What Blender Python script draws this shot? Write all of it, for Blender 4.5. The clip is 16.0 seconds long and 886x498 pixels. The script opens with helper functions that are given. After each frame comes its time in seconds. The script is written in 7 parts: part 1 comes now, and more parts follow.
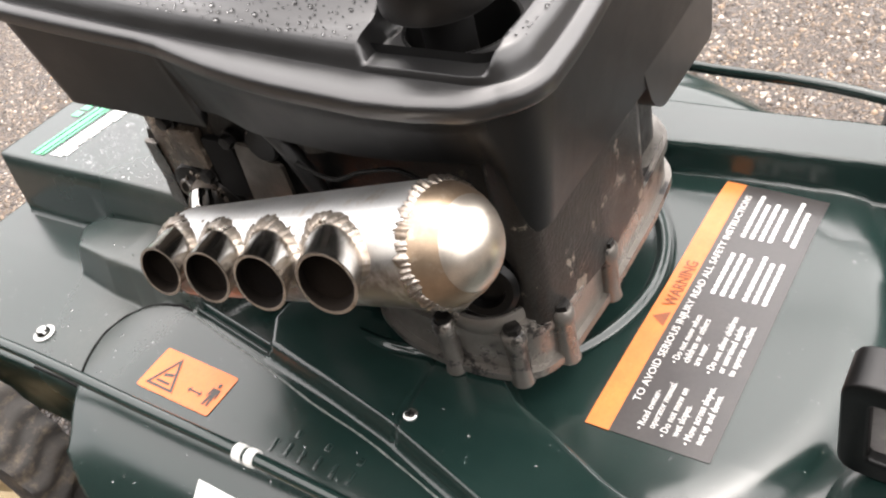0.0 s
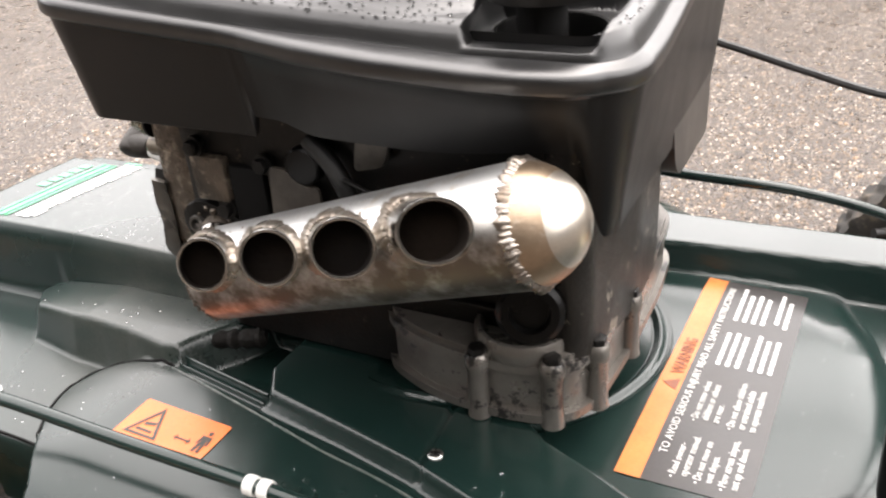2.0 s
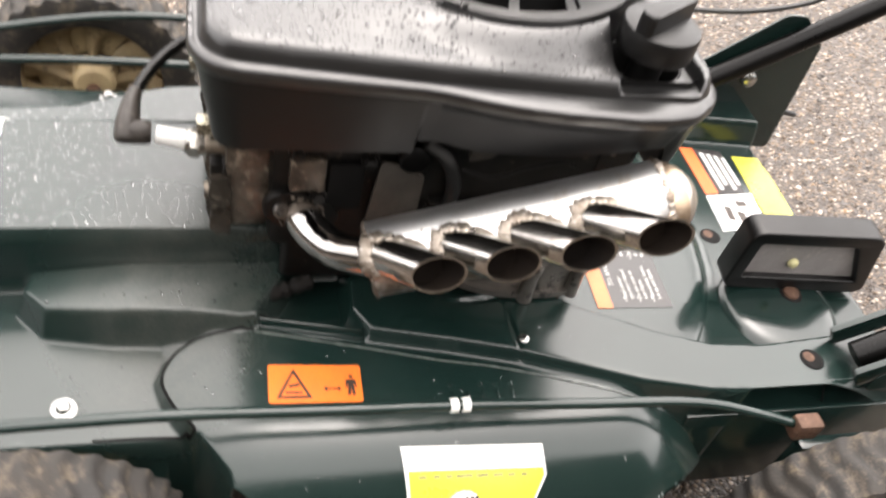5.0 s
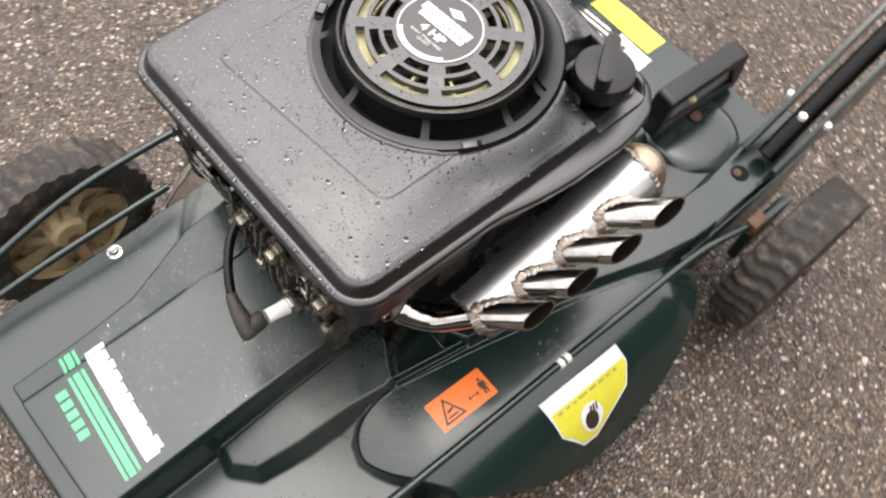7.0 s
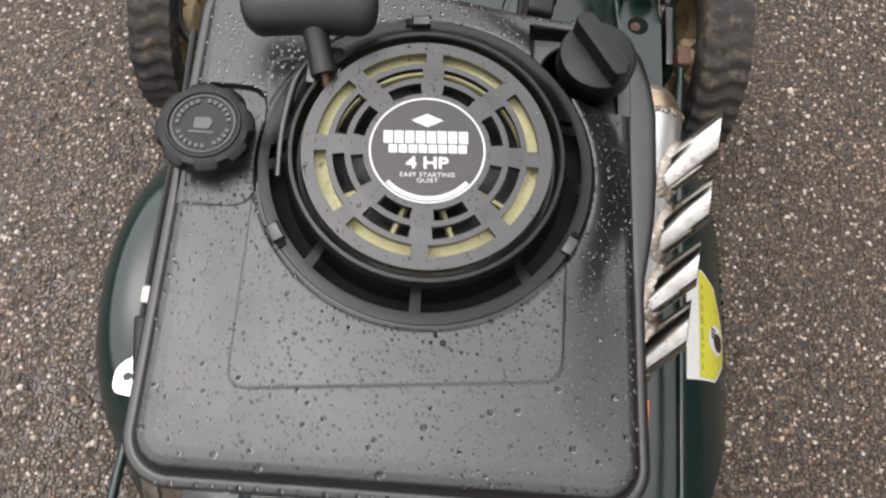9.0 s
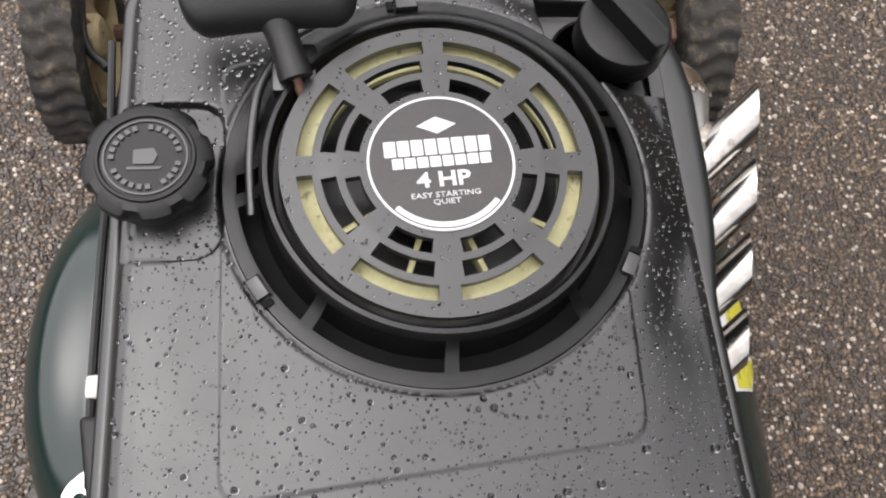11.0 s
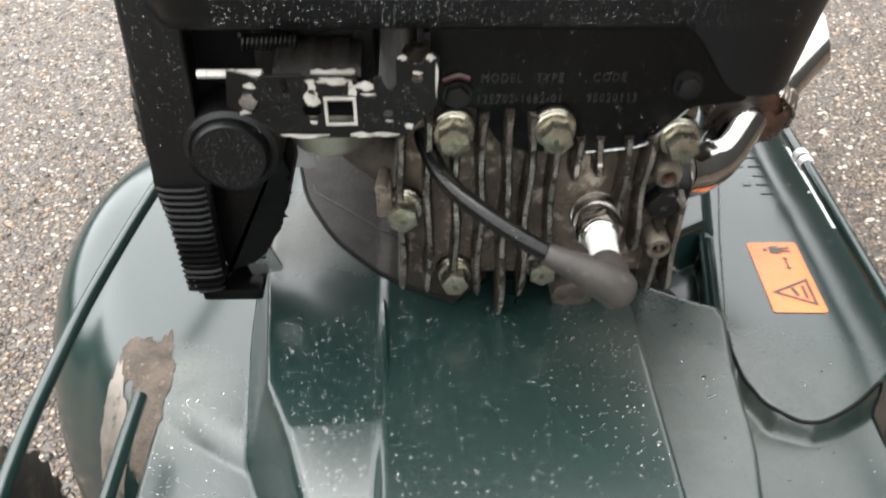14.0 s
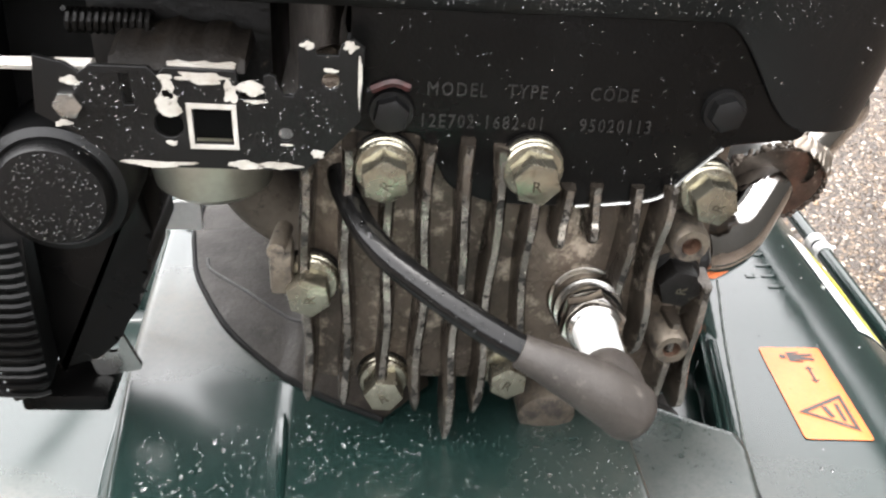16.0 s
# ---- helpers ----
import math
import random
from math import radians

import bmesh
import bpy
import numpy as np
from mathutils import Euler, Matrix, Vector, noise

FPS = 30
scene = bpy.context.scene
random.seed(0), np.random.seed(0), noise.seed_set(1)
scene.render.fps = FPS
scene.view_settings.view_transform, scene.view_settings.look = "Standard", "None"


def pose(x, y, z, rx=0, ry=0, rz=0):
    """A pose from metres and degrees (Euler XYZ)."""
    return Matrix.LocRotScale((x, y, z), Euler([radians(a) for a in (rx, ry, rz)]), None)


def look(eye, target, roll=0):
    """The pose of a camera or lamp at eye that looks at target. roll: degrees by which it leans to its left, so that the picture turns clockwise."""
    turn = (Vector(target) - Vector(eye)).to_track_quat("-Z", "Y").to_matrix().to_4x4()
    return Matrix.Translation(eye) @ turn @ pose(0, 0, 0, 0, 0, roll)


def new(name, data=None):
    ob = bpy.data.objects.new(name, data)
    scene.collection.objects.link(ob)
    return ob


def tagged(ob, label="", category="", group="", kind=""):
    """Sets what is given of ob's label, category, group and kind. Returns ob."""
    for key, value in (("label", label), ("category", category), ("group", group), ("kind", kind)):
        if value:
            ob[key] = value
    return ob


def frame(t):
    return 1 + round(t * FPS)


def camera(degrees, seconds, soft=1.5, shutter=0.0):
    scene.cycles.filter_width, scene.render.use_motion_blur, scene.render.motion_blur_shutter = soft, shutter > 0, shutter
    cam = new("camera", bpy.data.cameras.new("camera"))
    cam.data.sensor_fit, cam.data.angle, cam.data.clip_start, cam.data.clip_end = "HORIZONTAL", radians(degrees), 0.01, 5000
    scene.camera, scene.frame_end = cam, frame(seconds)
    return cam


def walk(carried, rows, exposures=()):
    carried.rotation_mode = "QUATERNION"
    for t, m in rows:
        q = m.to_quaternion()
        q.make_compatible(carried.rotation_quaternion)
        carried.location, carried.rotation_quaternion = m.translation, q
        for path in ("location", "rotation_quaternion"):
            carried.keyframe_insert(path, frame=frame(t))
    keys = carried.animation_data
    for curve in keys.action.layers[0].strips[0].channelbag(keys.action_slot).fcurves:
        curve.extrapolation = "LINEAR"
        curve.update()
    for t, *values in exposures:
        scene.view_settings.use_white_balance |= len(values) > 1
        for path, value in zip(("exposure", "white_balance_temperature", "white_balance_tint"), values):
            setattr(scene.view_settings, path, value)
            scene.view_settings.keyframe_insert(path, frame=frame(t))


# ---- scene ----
cam = camera(54.0, 16.0, soft=2.1, shutter=0.5)
PATH = [
    (0, (0.3372, 0.4685, 0.5735), (0.1091, 0.2746, 0.3083), -16.15),
    (0.5, (0.3504, 0.4638, 0.5647), (0.1119, 0.2687, 0.3097), -14.76),
    (1, (0.3633, 0.4561, 0.5539), (0.1100, 0.2648, 0.3106), -12.72),
    (1.5, (0.3943, 0.4418, 0.5292), (0.1049, 0.2642, 0.3178), -8.74),
    (2, (0.4300, 0.4068, 0.5082), (0.1201, 0.2475, 0.3117), -4.78),
    (2.5, (0.4371, 0.3664, 0.5291), (0.1278, 0.2405, 0.3089), -0.82),
    (3, (0.4396, 0.2958, 0.5635), (0.1461, 0.2261, 0.3008), 4.31),
    (3.5, (0.4250, 0.2317, 0.6122), (0.1537, 0.2146, 0.3188), 10.21),
    (4, (0.4199, 0.1800, 0.6360), (0.1635, 0.2051, 0.3300), 16.16),
    (4.5, (0.4709, 0.1082, 0.6567), (0.2031, 0.1823, 0.3690), 17.35),
    (5, (0.4947, 0.0136, 0.6991), (0.2368, 0.1174, 0.4115), 15.45),
    (5.2, (0.4912, 0.0039, 0.7560), (0.2379, 0.1055, 0.4636), 13.14),
    (7.3, (0.2610, -0.1328, 0.9779), (0.1600, 0.0070, 0.6170), 7.40),
    (7.5, (0.2354, -0.1350, 0.9820), (0.1465, 0.0085, 0.6194), 6.75),
    (8, (0.1100, -0.1532, 0.9754), (0.0695, 0.0085, 0.6118), 7.34),
    (8.5, (0.0223, -0.1075, 0.9507), (0.0143, 0.0492, 0.5828), 6.90),
    (9, (-0.0255, -0.0275, 0.9032), (-0.0154, 0.1098, 0.5276), 8.52),
    (9.5, (-0.0533, 0.0039, 0.8830), (-0.0271, 0.1378, 0.5070), 10.70),
    (9.7, (-0.0567, 0.0203, 0.8530), (-0.0240, 0.1557, 0.4780), 11.79),
    (11.8, (-0.0777, 0.0236, 0.7991), (-0.0261, 0.1710, 0.4309), 16.17),
    (12, (-0.0783, 0.0114, 0.7995), (-0.0244, 0.1637, 0.4335), 16.26),
    (12.5, (-0.0762, -0.0775, 0.7561), (-0.0261, 0.1021, 0.4022), 14.35),
    (13, (-0.0601, -0.1809, 0.6935), (-0.0247, 0.0516, 0.3699), 8.42),
    (13.5, (-0.0552, -0.2752, 0.6022), (-0.0403, 0.0104, 0.3226), 2.19),
    (14, (-0.0624, -0.3046, 0.5291), (-0.0511, 0.0044, 0.2753), 0.56),
    (14.5, (-0.0653, -0.2885, 0.4918), (-0.0475, 0.0289, 0.2490), 1.57),
    (15, (-0.0586, -0.2577, 0.4727), (-0.0347, 0.0689, 0.2430), 2.38),
    (15.5, (-0.0557, -0.2280, 0.4529), (-0.0248, 0.1052, 0.2337), 3.61),
    (16, (-0.0522, -0.2118, 0.4483), (-0.0161, 0.1243, 0.2345), 4.40),
]
walk(cam, [(t, look(eye, target, roll)) for t, eye, target, roll in PATH],
     exposures=[(0, 2.88, 6900, 14), (5.2, 2.87, 7000, 14), (7.4, 1.92, 6700, 14), (8.6, 1.62, 6600, 13), (9.7, 1.65, 6600, 13), (12.4, 1.98, 6700, 14), (13, 2.42, 6850, 13), (13.4, 2.6, 6900, 12), (14.4, 2.93, 6300, 6), (15, 2.98, 6300, 6), (16, 3.42, 6600, 11)])

# ---- daylight: a bright overcast sky ----
world = bpy.data.worlds.new("overcast_sky")
scene.world = world
world.use_nodes = True
wn = world.node_tree
wn.nodes.clear()
sky = wn.nodes.new("ShaderNodeTexSky")
sky.sky_type = "NISHITA"
sky.sun_disc = False
sky.sun_elevation, sky.sun_rotation = radians(72), radians(300)
sky.air_density, sky.dust_density, sky.ozone_density = 1.0, 2.0, 1.0
pale = wn.nodes.new("ShaderNodeHueSaturation")
pale.inputs["Saturation"].default_value = 0.12
wbg = wn.nodes.new("ShaderNodeBackground")
wbg.inputs["Strength"].default_value = 0.15
wout = wn.nodes.new("ShaderNodeOutputWorld")
wn.links.new(sky.outputs[0], pale.inputs["Color"])
wn.links.new(pale.outputs[0], wbg.inputs[0])
wn.links.new(wbg.outputs[0], wout.inputs[0])
sun_data = bpy.data.lights.new("sun", "SUN")
sun_data.energy, sun_data.angle, sun_data.color = 0.55, radians(140), (1.0, 0.97, 0.93)
sun = new("sun", sun_data)
sun.matrix_world = look((-0.87, 0.5, 3.4), (0, 0, 0))

# All sizes below are in drawing units; U turns them into metres.
U = 0.88
V = Vector


# ---- materials ----
def nodes_of(name):
    m = bpy.data.materials.new(name)
    m.use_nodes = True
    nt = m.node_tree
    return m, nt, nt.nodes["Principled BSDF"]


def noise_node(nt, scale, detail=6.0, rough=0.6, vec=None):
    n = nt.nodes.new("ShaderNodeTexNoise")
    n.inputs["Scale"].default_value, n.inputs["Detail"].default_value = scale, detail
    n.inputs["Roughness"].default_value = rough
    if vec is not None:
        nt.links.new(vec, n.inputs["Vector"])
    return n


def ramp(nt, src, stops):
    r = nt.nodes.new("ShaderNodeValToRGB")
    while len(r.color_ramp.elements) < len(stops):
        r.color_ramp.elements.new(0.5)
    for e, (p, c) in zip(r.color_ramp.elements, stops):
        e.position = p
        e.color = (*c, 1) if len(c) == 3 else c
    nt.links.new(src, r.inputs[0])
    return r.outputs[0]


def grey(v):
    return (v, v, v)


def mixed(nt, fac, a, b):
    m = nt.nodes.new("ShaderNodeMix")
    m.data_type = "RGBA"
    nt.links.new(fac, m.inputs[0])
    for s, v in ((6, a), (7, b)):
        if isinstance(v, tuple):
            m.inputs[s].default_value = (*v, 1)
        else:
            nt.links.new(v, m.inputs[s])
    return m.outputs[2]


def coords(nt):
    return nt.nodes.new("ShaderNodeTexCoord").outputs["Object"]


def surface(name, base, other, patch=None, grain=400.0, spots=18.0, rough=(0.4, 0.6), metal=0.0,
            bump=0.1, patch_at=(0.58, 0.68), patch_metal=None, coat=0.0, spec=0.5, relief=0.001):
    """A painted, cast or moulded surface: fine grain, broad unevenness and, if given, patches of wear."""
    m, nt, p = nodes_of(name)
    co = coords(nt)
    fine, broad = noise_node(nt, grain, 5, 0.6, co), noise_node(nt, spots, 6, 0.62, co)
    col = mixed(nt, ramp(nt, broad.outputs[0], [(0.35, grey(0)), (0.68, grey(1))]), base, other)
    col = mixed(nt, ramp(nt, fine.outputs[0], [(0.42, grey(0)), (0.75, grey(0.35))]), col, tuple(c * 0.6 for c in base))
    if patch:
        worn = noise_node(nt, spots * 2.3, 8, 0.7, co)
        f = ramp(nt, worn.outputs[0], [(patch_at[0], grey(0)), (patch_at[1], grey(1))])
        col = mixed(nt, f, col, patch)
        if patch_metal is not None:
            mm = nt.nodes.new("ShaderNodeMapRange")
            mm.inputs["To Min"].default_value, mm.inputs["To Max"].default_value = metal, patch_metal
            nt.links.new(f, mm.inputs[0])
            nt.links.new(mm.outputs[0], p.inputs["Metallic"])
    nt.links.new(col, p.inputs["Base Color"])
    r = nt.nodes.new("ShaderNodeMapRange")
    r.inputs["From Min"].default_value, r.inputs["From Max"].default_value = 0.3, 0.7
    r.inputs["To Min"].default_value, r.inputs["To Max"].default_value = rough
    nt.links.new(broad.outputs[0], r.inputs[0])
    nt.links.new(r.outputs[0], p.inputs["Roughness"])
    if patch_metal is None or not patch:
        p.inputs["Metallic"].default_value = metal
    p.inputs["Coat Weight"].default_value = coat
    p.inputs["Coat Roughness"].default_value = 0.12
    p.inputs["Specular IOR Level"].default_value = spec
    if bump:
        b = nt.nodes.new("ShaderNodeBump")
        b.inputs["Strength"].default_value, b.inputs["Distance"].default_value = bump, relief
        nt.links.new(fine.outputs[0], b.inputs["Height"])
        nt.links.new(b.outputs[0], p.inputs["Normal"])
    return m


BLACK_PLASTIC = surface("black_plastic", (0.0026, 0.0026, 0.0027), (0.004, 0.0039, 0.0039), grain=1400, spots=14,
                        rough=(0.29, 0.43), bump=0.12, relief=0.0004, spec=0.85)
# Darker, duller copy of black_plastic; the sides' shade is in its colour
BLACK_SIDE = surface("shaded_textured_plastic", (0.0014, 0.0014, 0.0015), (0.0022, 0.0021, 0.0021), grain=900, spots=14, rough=(0.36, 0.5), bump=0.25, relief=0.0004, spec=0.34)
BLACK_RUBBER = surface("black_rubber", (0.003, 0.003, 0.003), (0.005, 0.0048, 0.0046), rough=(0.4, 0.6), bump=0.2)
BLACK_PAINT = surface("black_paint", (0.0012, 0.0012, 0.0012), (0.0022, 0.002, 0.0019), rough=(0.22, 0.4), bump=0.12, grain=700, spec=0.16)
CHIPPED_PAINT = surface("chipped_black_paint", (0.002, 0.002, 0.0021), (0.0036, 0.0034, 0.0032), (0.5, 0.46, 0.42), spots=20,
                        rough=(0.3, 0.5), bump=0.15, patch_at=(0.625, 0.632), spec=0.26)
GREEN_PAINT = surface("green_paint", (0.0045, 0.0125, 0.0108), (0.0065, 0.0165, 0.0142), grain=900, spots=9, rough=(0.15, 0.27),
                      bump=0.03, coat=0.0, relief=0.0003, spec=0.55)
CAST_ALU = surface("dirty_cast_aluminium", (0.2, 0.17, 0.135), (0.055, 0.044, 0.034), (0.014, 0.011, 0.009), grain=500, spots=45,
                   rough=(0.4, 0.62), metal=0.75, bump=0.4, patch_at=(0.5, 0.62), patch_metal=0.1)
GREASY_ALU = surface("greasy_black_aluminium", (0.006, 0.0052, 0.0045), (0.0025, 0.0022, 0.002), (0.1, 0.083, 0.064), grain=500, spots=40,
                     rough=(0.3, 0.55), metal=0.5, bump=0.35, patch_at=(0.62, 0.7), patch_metal=0.8)
HEAD_CAST = surface("brown_stained_casting", (0.13, 0.102, 0.078), (0.026, 0.021, 0.0165), (0.38, 0.325, 0.26), grain=500, spots=34, rough=(0.16, 0.42), metal=0.4, bump=0.55, patch_at=(0.54, 0.66), patch_metal=0.5)
REAR_CAST = surface("flaking_black_casting", (0.007, 0.006, 0.0052), (0.022, 0.019, 0.016), (0.2, 0.175, 0.145), grain=500, spots=20, rough=(0.3, 0.55), metal=0.3, bump=0.5, patch_at=(0.6, 0.63), patch_metal=0.6)
SUMP_CAST = surface("oily_grey_casting", (0.2, 0.187, 0.17), (0.1, 0.091, 0.08), (0.006, 0.005, 0.0045), grain=500, spots=17, rough=(0.2, 0.42), metal=0.65, bump=0.3, patch_at=(0.575, 0.595), patch_metal=0.0)
ZINC = surface("yellow_zinc", (0.36, 0.34, 0.265), (0.23, 0.212, 0.17), (0.07, 0.055, 0.035), spots=160, rough=(0.16, 0.34), metal=0.95,
               bump=0.2, patch_at=(0.55, 0.7))
BRIGHT_ZINC = surface("bright_zinc", (0.5, 0.5, 0.485), (0.34, 0.34, 0.325), rough=(0.15, 0.3), metal=1.0, bump=0.1, spots=90)
TIP_STEEL = surface("heat_browned_steel", (0.5, 0.485, 0.46), (0.3, 0.28, 0.255), (0.2, 0.145, 0.1), grain=1200, spots=38, rough=(0.09, 0.24), metal=1.0, bump=0.04, patch_at=(0.56, 0.72), relief=0.0003)
CHROME = surface("bright_steel_tube", (0.42, 0.41, 0.4), (0.26, 0.245, 0.225), (0.16, 0.1, 0.06), rough=(0.05, 0.14), metal=1.0, bump=0.03, spots=34, patch_at=(0.6, 0.74))
CAP_STEEL = surface("brushed_steel_cap", (0.56, 0.515, 0.45), (0.46, 0.415, 0.355), grain=900, spots=30, rough=(0.28, 0.4), metal=1.0,
                    bump=0.12, relief=0.0003)
WELD = surface("weld_bead_metal", (0.34, 0.31, 0.28), (0.17, 0.135, 0.105), (0.075, 0.048, 0.03), grain=600, spots=110, rough=(0.2, 0.42),
               metal=0.95, bump=0.5, patch_at=(0.55, 0.7), patch_metal=0.5)
SOOT = surface("sooty_steel", (0.003, 0.0022, 0.0018), (0.009, 0.006, 0.004), rough=(0.8, 0.95), metal=0.0, bump=0.3, spec=0.1)
TYRE = surface("dusty_tyre", (0.011, 0.01, 0.009), (0.024, 0.02, 0.016), (0.1, 0.077, 0.053), spots=30, rough=(0.7, 0.9), bump=0.4,
               patch_at=(0.5, 0.72))
RIM = surface("dirty_cream_plastic", (0.5, 0.39, 0.22), (0.36, 0.27, 0.15), (0.07, 0.05, 0.03), spots=28, rough=(0.45, 0.65), bump=0.2)
CREAM = surface("cream_plastic", (0.55, 0.52, 0.28), (0.45, 0.42, 0.22), (0.16, 0.13, 0.07), spots=60, rough=(0.5, 0.65), bump=0.15)
WHITE_CERAMIC = surface("white_ceramic", (0.72, 0.72, 0.7), (0.64, 0.63, 0.6), rough=(0.08, 0.16), bump=0.0)
BOOT_RUBBER = surface("grey_brown_rubber", (0.038, 0.033, 0.029), (0.022, 0.019, 0.017), (0.075, 0.066, 0.058), rough=(0.35, 0.6), bump=0.3, grain=700, spots=70, spec=0.3)
WET_RUBBER = surface("wet_black_rubber", (0.003, 0.003, 0.003), (0.005, 0.0048, 0.0046), rough=(0.08, 0.16), bump=0.1, grain=600, spec=0.22)
RUST = surface("rusty_steel", (0.085, 0.04, 0.022), (0.045, 0.022, 0.013), (0.16, 0.1, 0.065), spots=120, rough=(0.6, 0.85), metal=0.2, bump=0.5)
# Near-black: joints, and holes, slots and gaps whose shade is in the colour
DARK = surface("near_black_parts_and_shade", (0.0015, 0.0015, 0.0015), (0.003, 0.0028, 0.0026), rough=(0.6, 0.8), bump=0.1, spec=0.15)
ORANGE_FILM = surface("orange_film", (0.7, 0.15, 0.022), (0.62, 0.13, 0.02), rough=(0.25, 0.4), bump=0.04, spots=40)
FADED_ORANGE = surface("faded_orange_film", (0.5, 0.15, 0.035), (0.42, 0.12, 0.028), (0.5, 0.27, 0.13), rough=(0.35, 0.5), bump=0.06, spots=40,
                       patch_at=(0.62, 0.8))
WHITE_FILM = surface("white_film", (0.6, 0.6, 0.58), (0.52, 0.52, 0.5), rough=(0.25, 0.4), bump=0.04)
YELLOW_FILM = surface("yellow_film", (0.53, 0.49, 0.045), (0.46, 0.42, 0.04), rough=(0.25, 0.4), bump=0.04)
GREY_FILM = surface("dark_grey_film", (0.022, 0.02, 0.02), (0.032, 0.028, 0.027), rough=(0.3, 0.45), bump=0.06, spots=40)
INK = surface("black_ink", (0.02, 0.012, 0.008), (0.03, 0.018, 0.012), rough=(0.4, 0.5), bump=0.0)
MINT_FILM = surface("mint_green_film", (0.055, 0.33, 0.17), (0.045, 0.28, 0.14), rough=(0.25, 0.4), bump=0.04)
SILVER_INK = surface("silver_ink", (0.5, 0.5, 0.5), (0.42, 0.42, 0.42), rough=(0.3, 0.45), bump=0.0)
MUD = surface("dried_mud", (0.075, 0.055, 0.04), (0.032, 0.026, 0.02), (0.15, 0.12, 0.092), spots=70, rough=(0.8, 0.95), bump=0.7, relief=0.002)


# ---- mesh helpers ----
def sharpen(bm, degrees=38.0):
    for f in bm.faces:
        f.smooth = True
    for e in bm.edges:
        if len(e.link_faces) == 2 and e.calc_face_angle(0) > radians(degrees):
            e.smooth = False


def thing(name, base, label, category, group="", kind=""):
    ob = new(name)
    ob.empty_display_size = 0.02
    ob.location = V(base) * U
    return tagged(ob, label, category, group, kind)


def origin_of(ob):
    o = V((0, 0, 0))
    while ob is not None:
        o += ob.location
        ob = ob.parent
    return o


def part(name, bm, material, parent=None, label="", smooth=38.0):
    """Links a bmesh, in drawing units, as one mesh object under a thing or a part."""
    bmesh.ops.recalc_face_normals(bm, faces=bm.faces)
    sharpen(bm, smooth)
    bmesh.ops.scale(bm, vec=(U, U, U), verts=bm.verts)
    if parent is not None:
        bmesh.ops.translate(bm, vec=-origin_of(parent), verts=bm.verts)
    me = bpy.data.meshes.new(name)
    bm.to_mesh(me)
    bm.free()
    for m in (material if isinstance(material, (list, tuple)) else [material]):
        me.materials.append(m)
    ob = new(name, me)
    ob.parent = parent
    return tagged(ob, label)


def grid_faces(bm, rows, close_u=False, close_v=False):
    """Quads between rows of vertices."""
    n, k = len(rows), len(rows[0])
    for i in range(n if close_u else n - 1):
        a, b = rows[i], rows[(i + 1) % n]
        for j in range(k if close_v else k - 1):
            bm.faces.new((a[j], a[(j + 1) % k], b[(j + 1) % k], b[j]))


def revolve(bm, profile, n=48, m=Matrix(), wave=None):
    """Turns (radius, height) pairs about z; radius 0 ends close to a point."""
    rows = []
    for i in range(n):
        a = 2 * math.pi * i / n
        rows.append([])
        for r, z in profile:
            rr = r + (wave(a, r, z) if wave else 0)
            rows[-1].append(bm.verts.new(m @ V((rr * math.cos(a), rr * math.sin(a), z))))
    grid_faces(bm, rows, close_u=True)
    bmesh.ops.remove_doubles(bm, verts=[v for r in rows for v in r], dist=1e-6)
    return bm


def axis_to(a, b):
    """A pose with its origin at a and its z axis towards b."""
    return Matrix.Translation(a) @ (V(b) - V(a)).to_track_quat("Z", "Y").to_matrix().to_4x4()


def smooth_line(pts, per=6):
    """Points on a Catmull-Rom curve."""
    p = [V(q) for q in pts]
    p = [2 * p[0] - p[1]] + p + [2 * p[-1] - p[-2]]
    out = []
    for i in range(1, len(p) - 2):
        for k in range(per):
            t = k / per
            out.append(0.5 * (2 * p[i] + (p[i + 1] - p[i - 1]) * t + (2 * p[i - 1] - 5 * p[i] + 4 * p[i + 1] - p[i + 2]) * t * t
                              + (3 * p[i] - p[i - 1] - 3 * p[i + 1] + p[i + 2]) * t ** 3))
    return out + [p[-2]]


def tube(bm, pts, r, n=14, caps=True):
    """A round tube along points; r is one radius or one for each point."""
    rs = r if isinstance(r, (list, tuple)) else [r] * len(pts)
    rows, up = [], None
    for i, p in enumerate(pts):
        d = (V(pts[min(i + 1, len(pts) - 1)]) - V(pts[max(i - 1, 0)])).normalized()
        if up is None:
            up = d.orthogonal().normalized()
        up = (up - d * up.dot(d)).normalized()
        side = d.cross(up)
        rows.append([bm.verts.new(V(p) + rs[i] * (math.cos(2 * math.pi * k / n) * up + math.sin(2 * math.pi * k / n) * side)) for k in range(n)])
    grid_faces(bm, rows, close_v=True)
    if caps:
        bm.faces.new(rows[0][::-1])
        bm.faces.new(rows[-1])
    return bm


def box(bm, lo, hi, bevel=0.002, m=Matrix(), seg=2):
    g = bmesh.ops.create_cube(bm, size=1)["verts"]
    for v in g:
        v.co = m @ V(tuple(lo[i] if v.co[i] < 0 else hi[i] for i in range(3)))
    if bevel:
        bmesh.ops.bevel(bm, geom=list({e for v in g for e in v.link_edges}), offset=bevel, segments=seg, affect="EDGES", profile=0.6)
    return bm


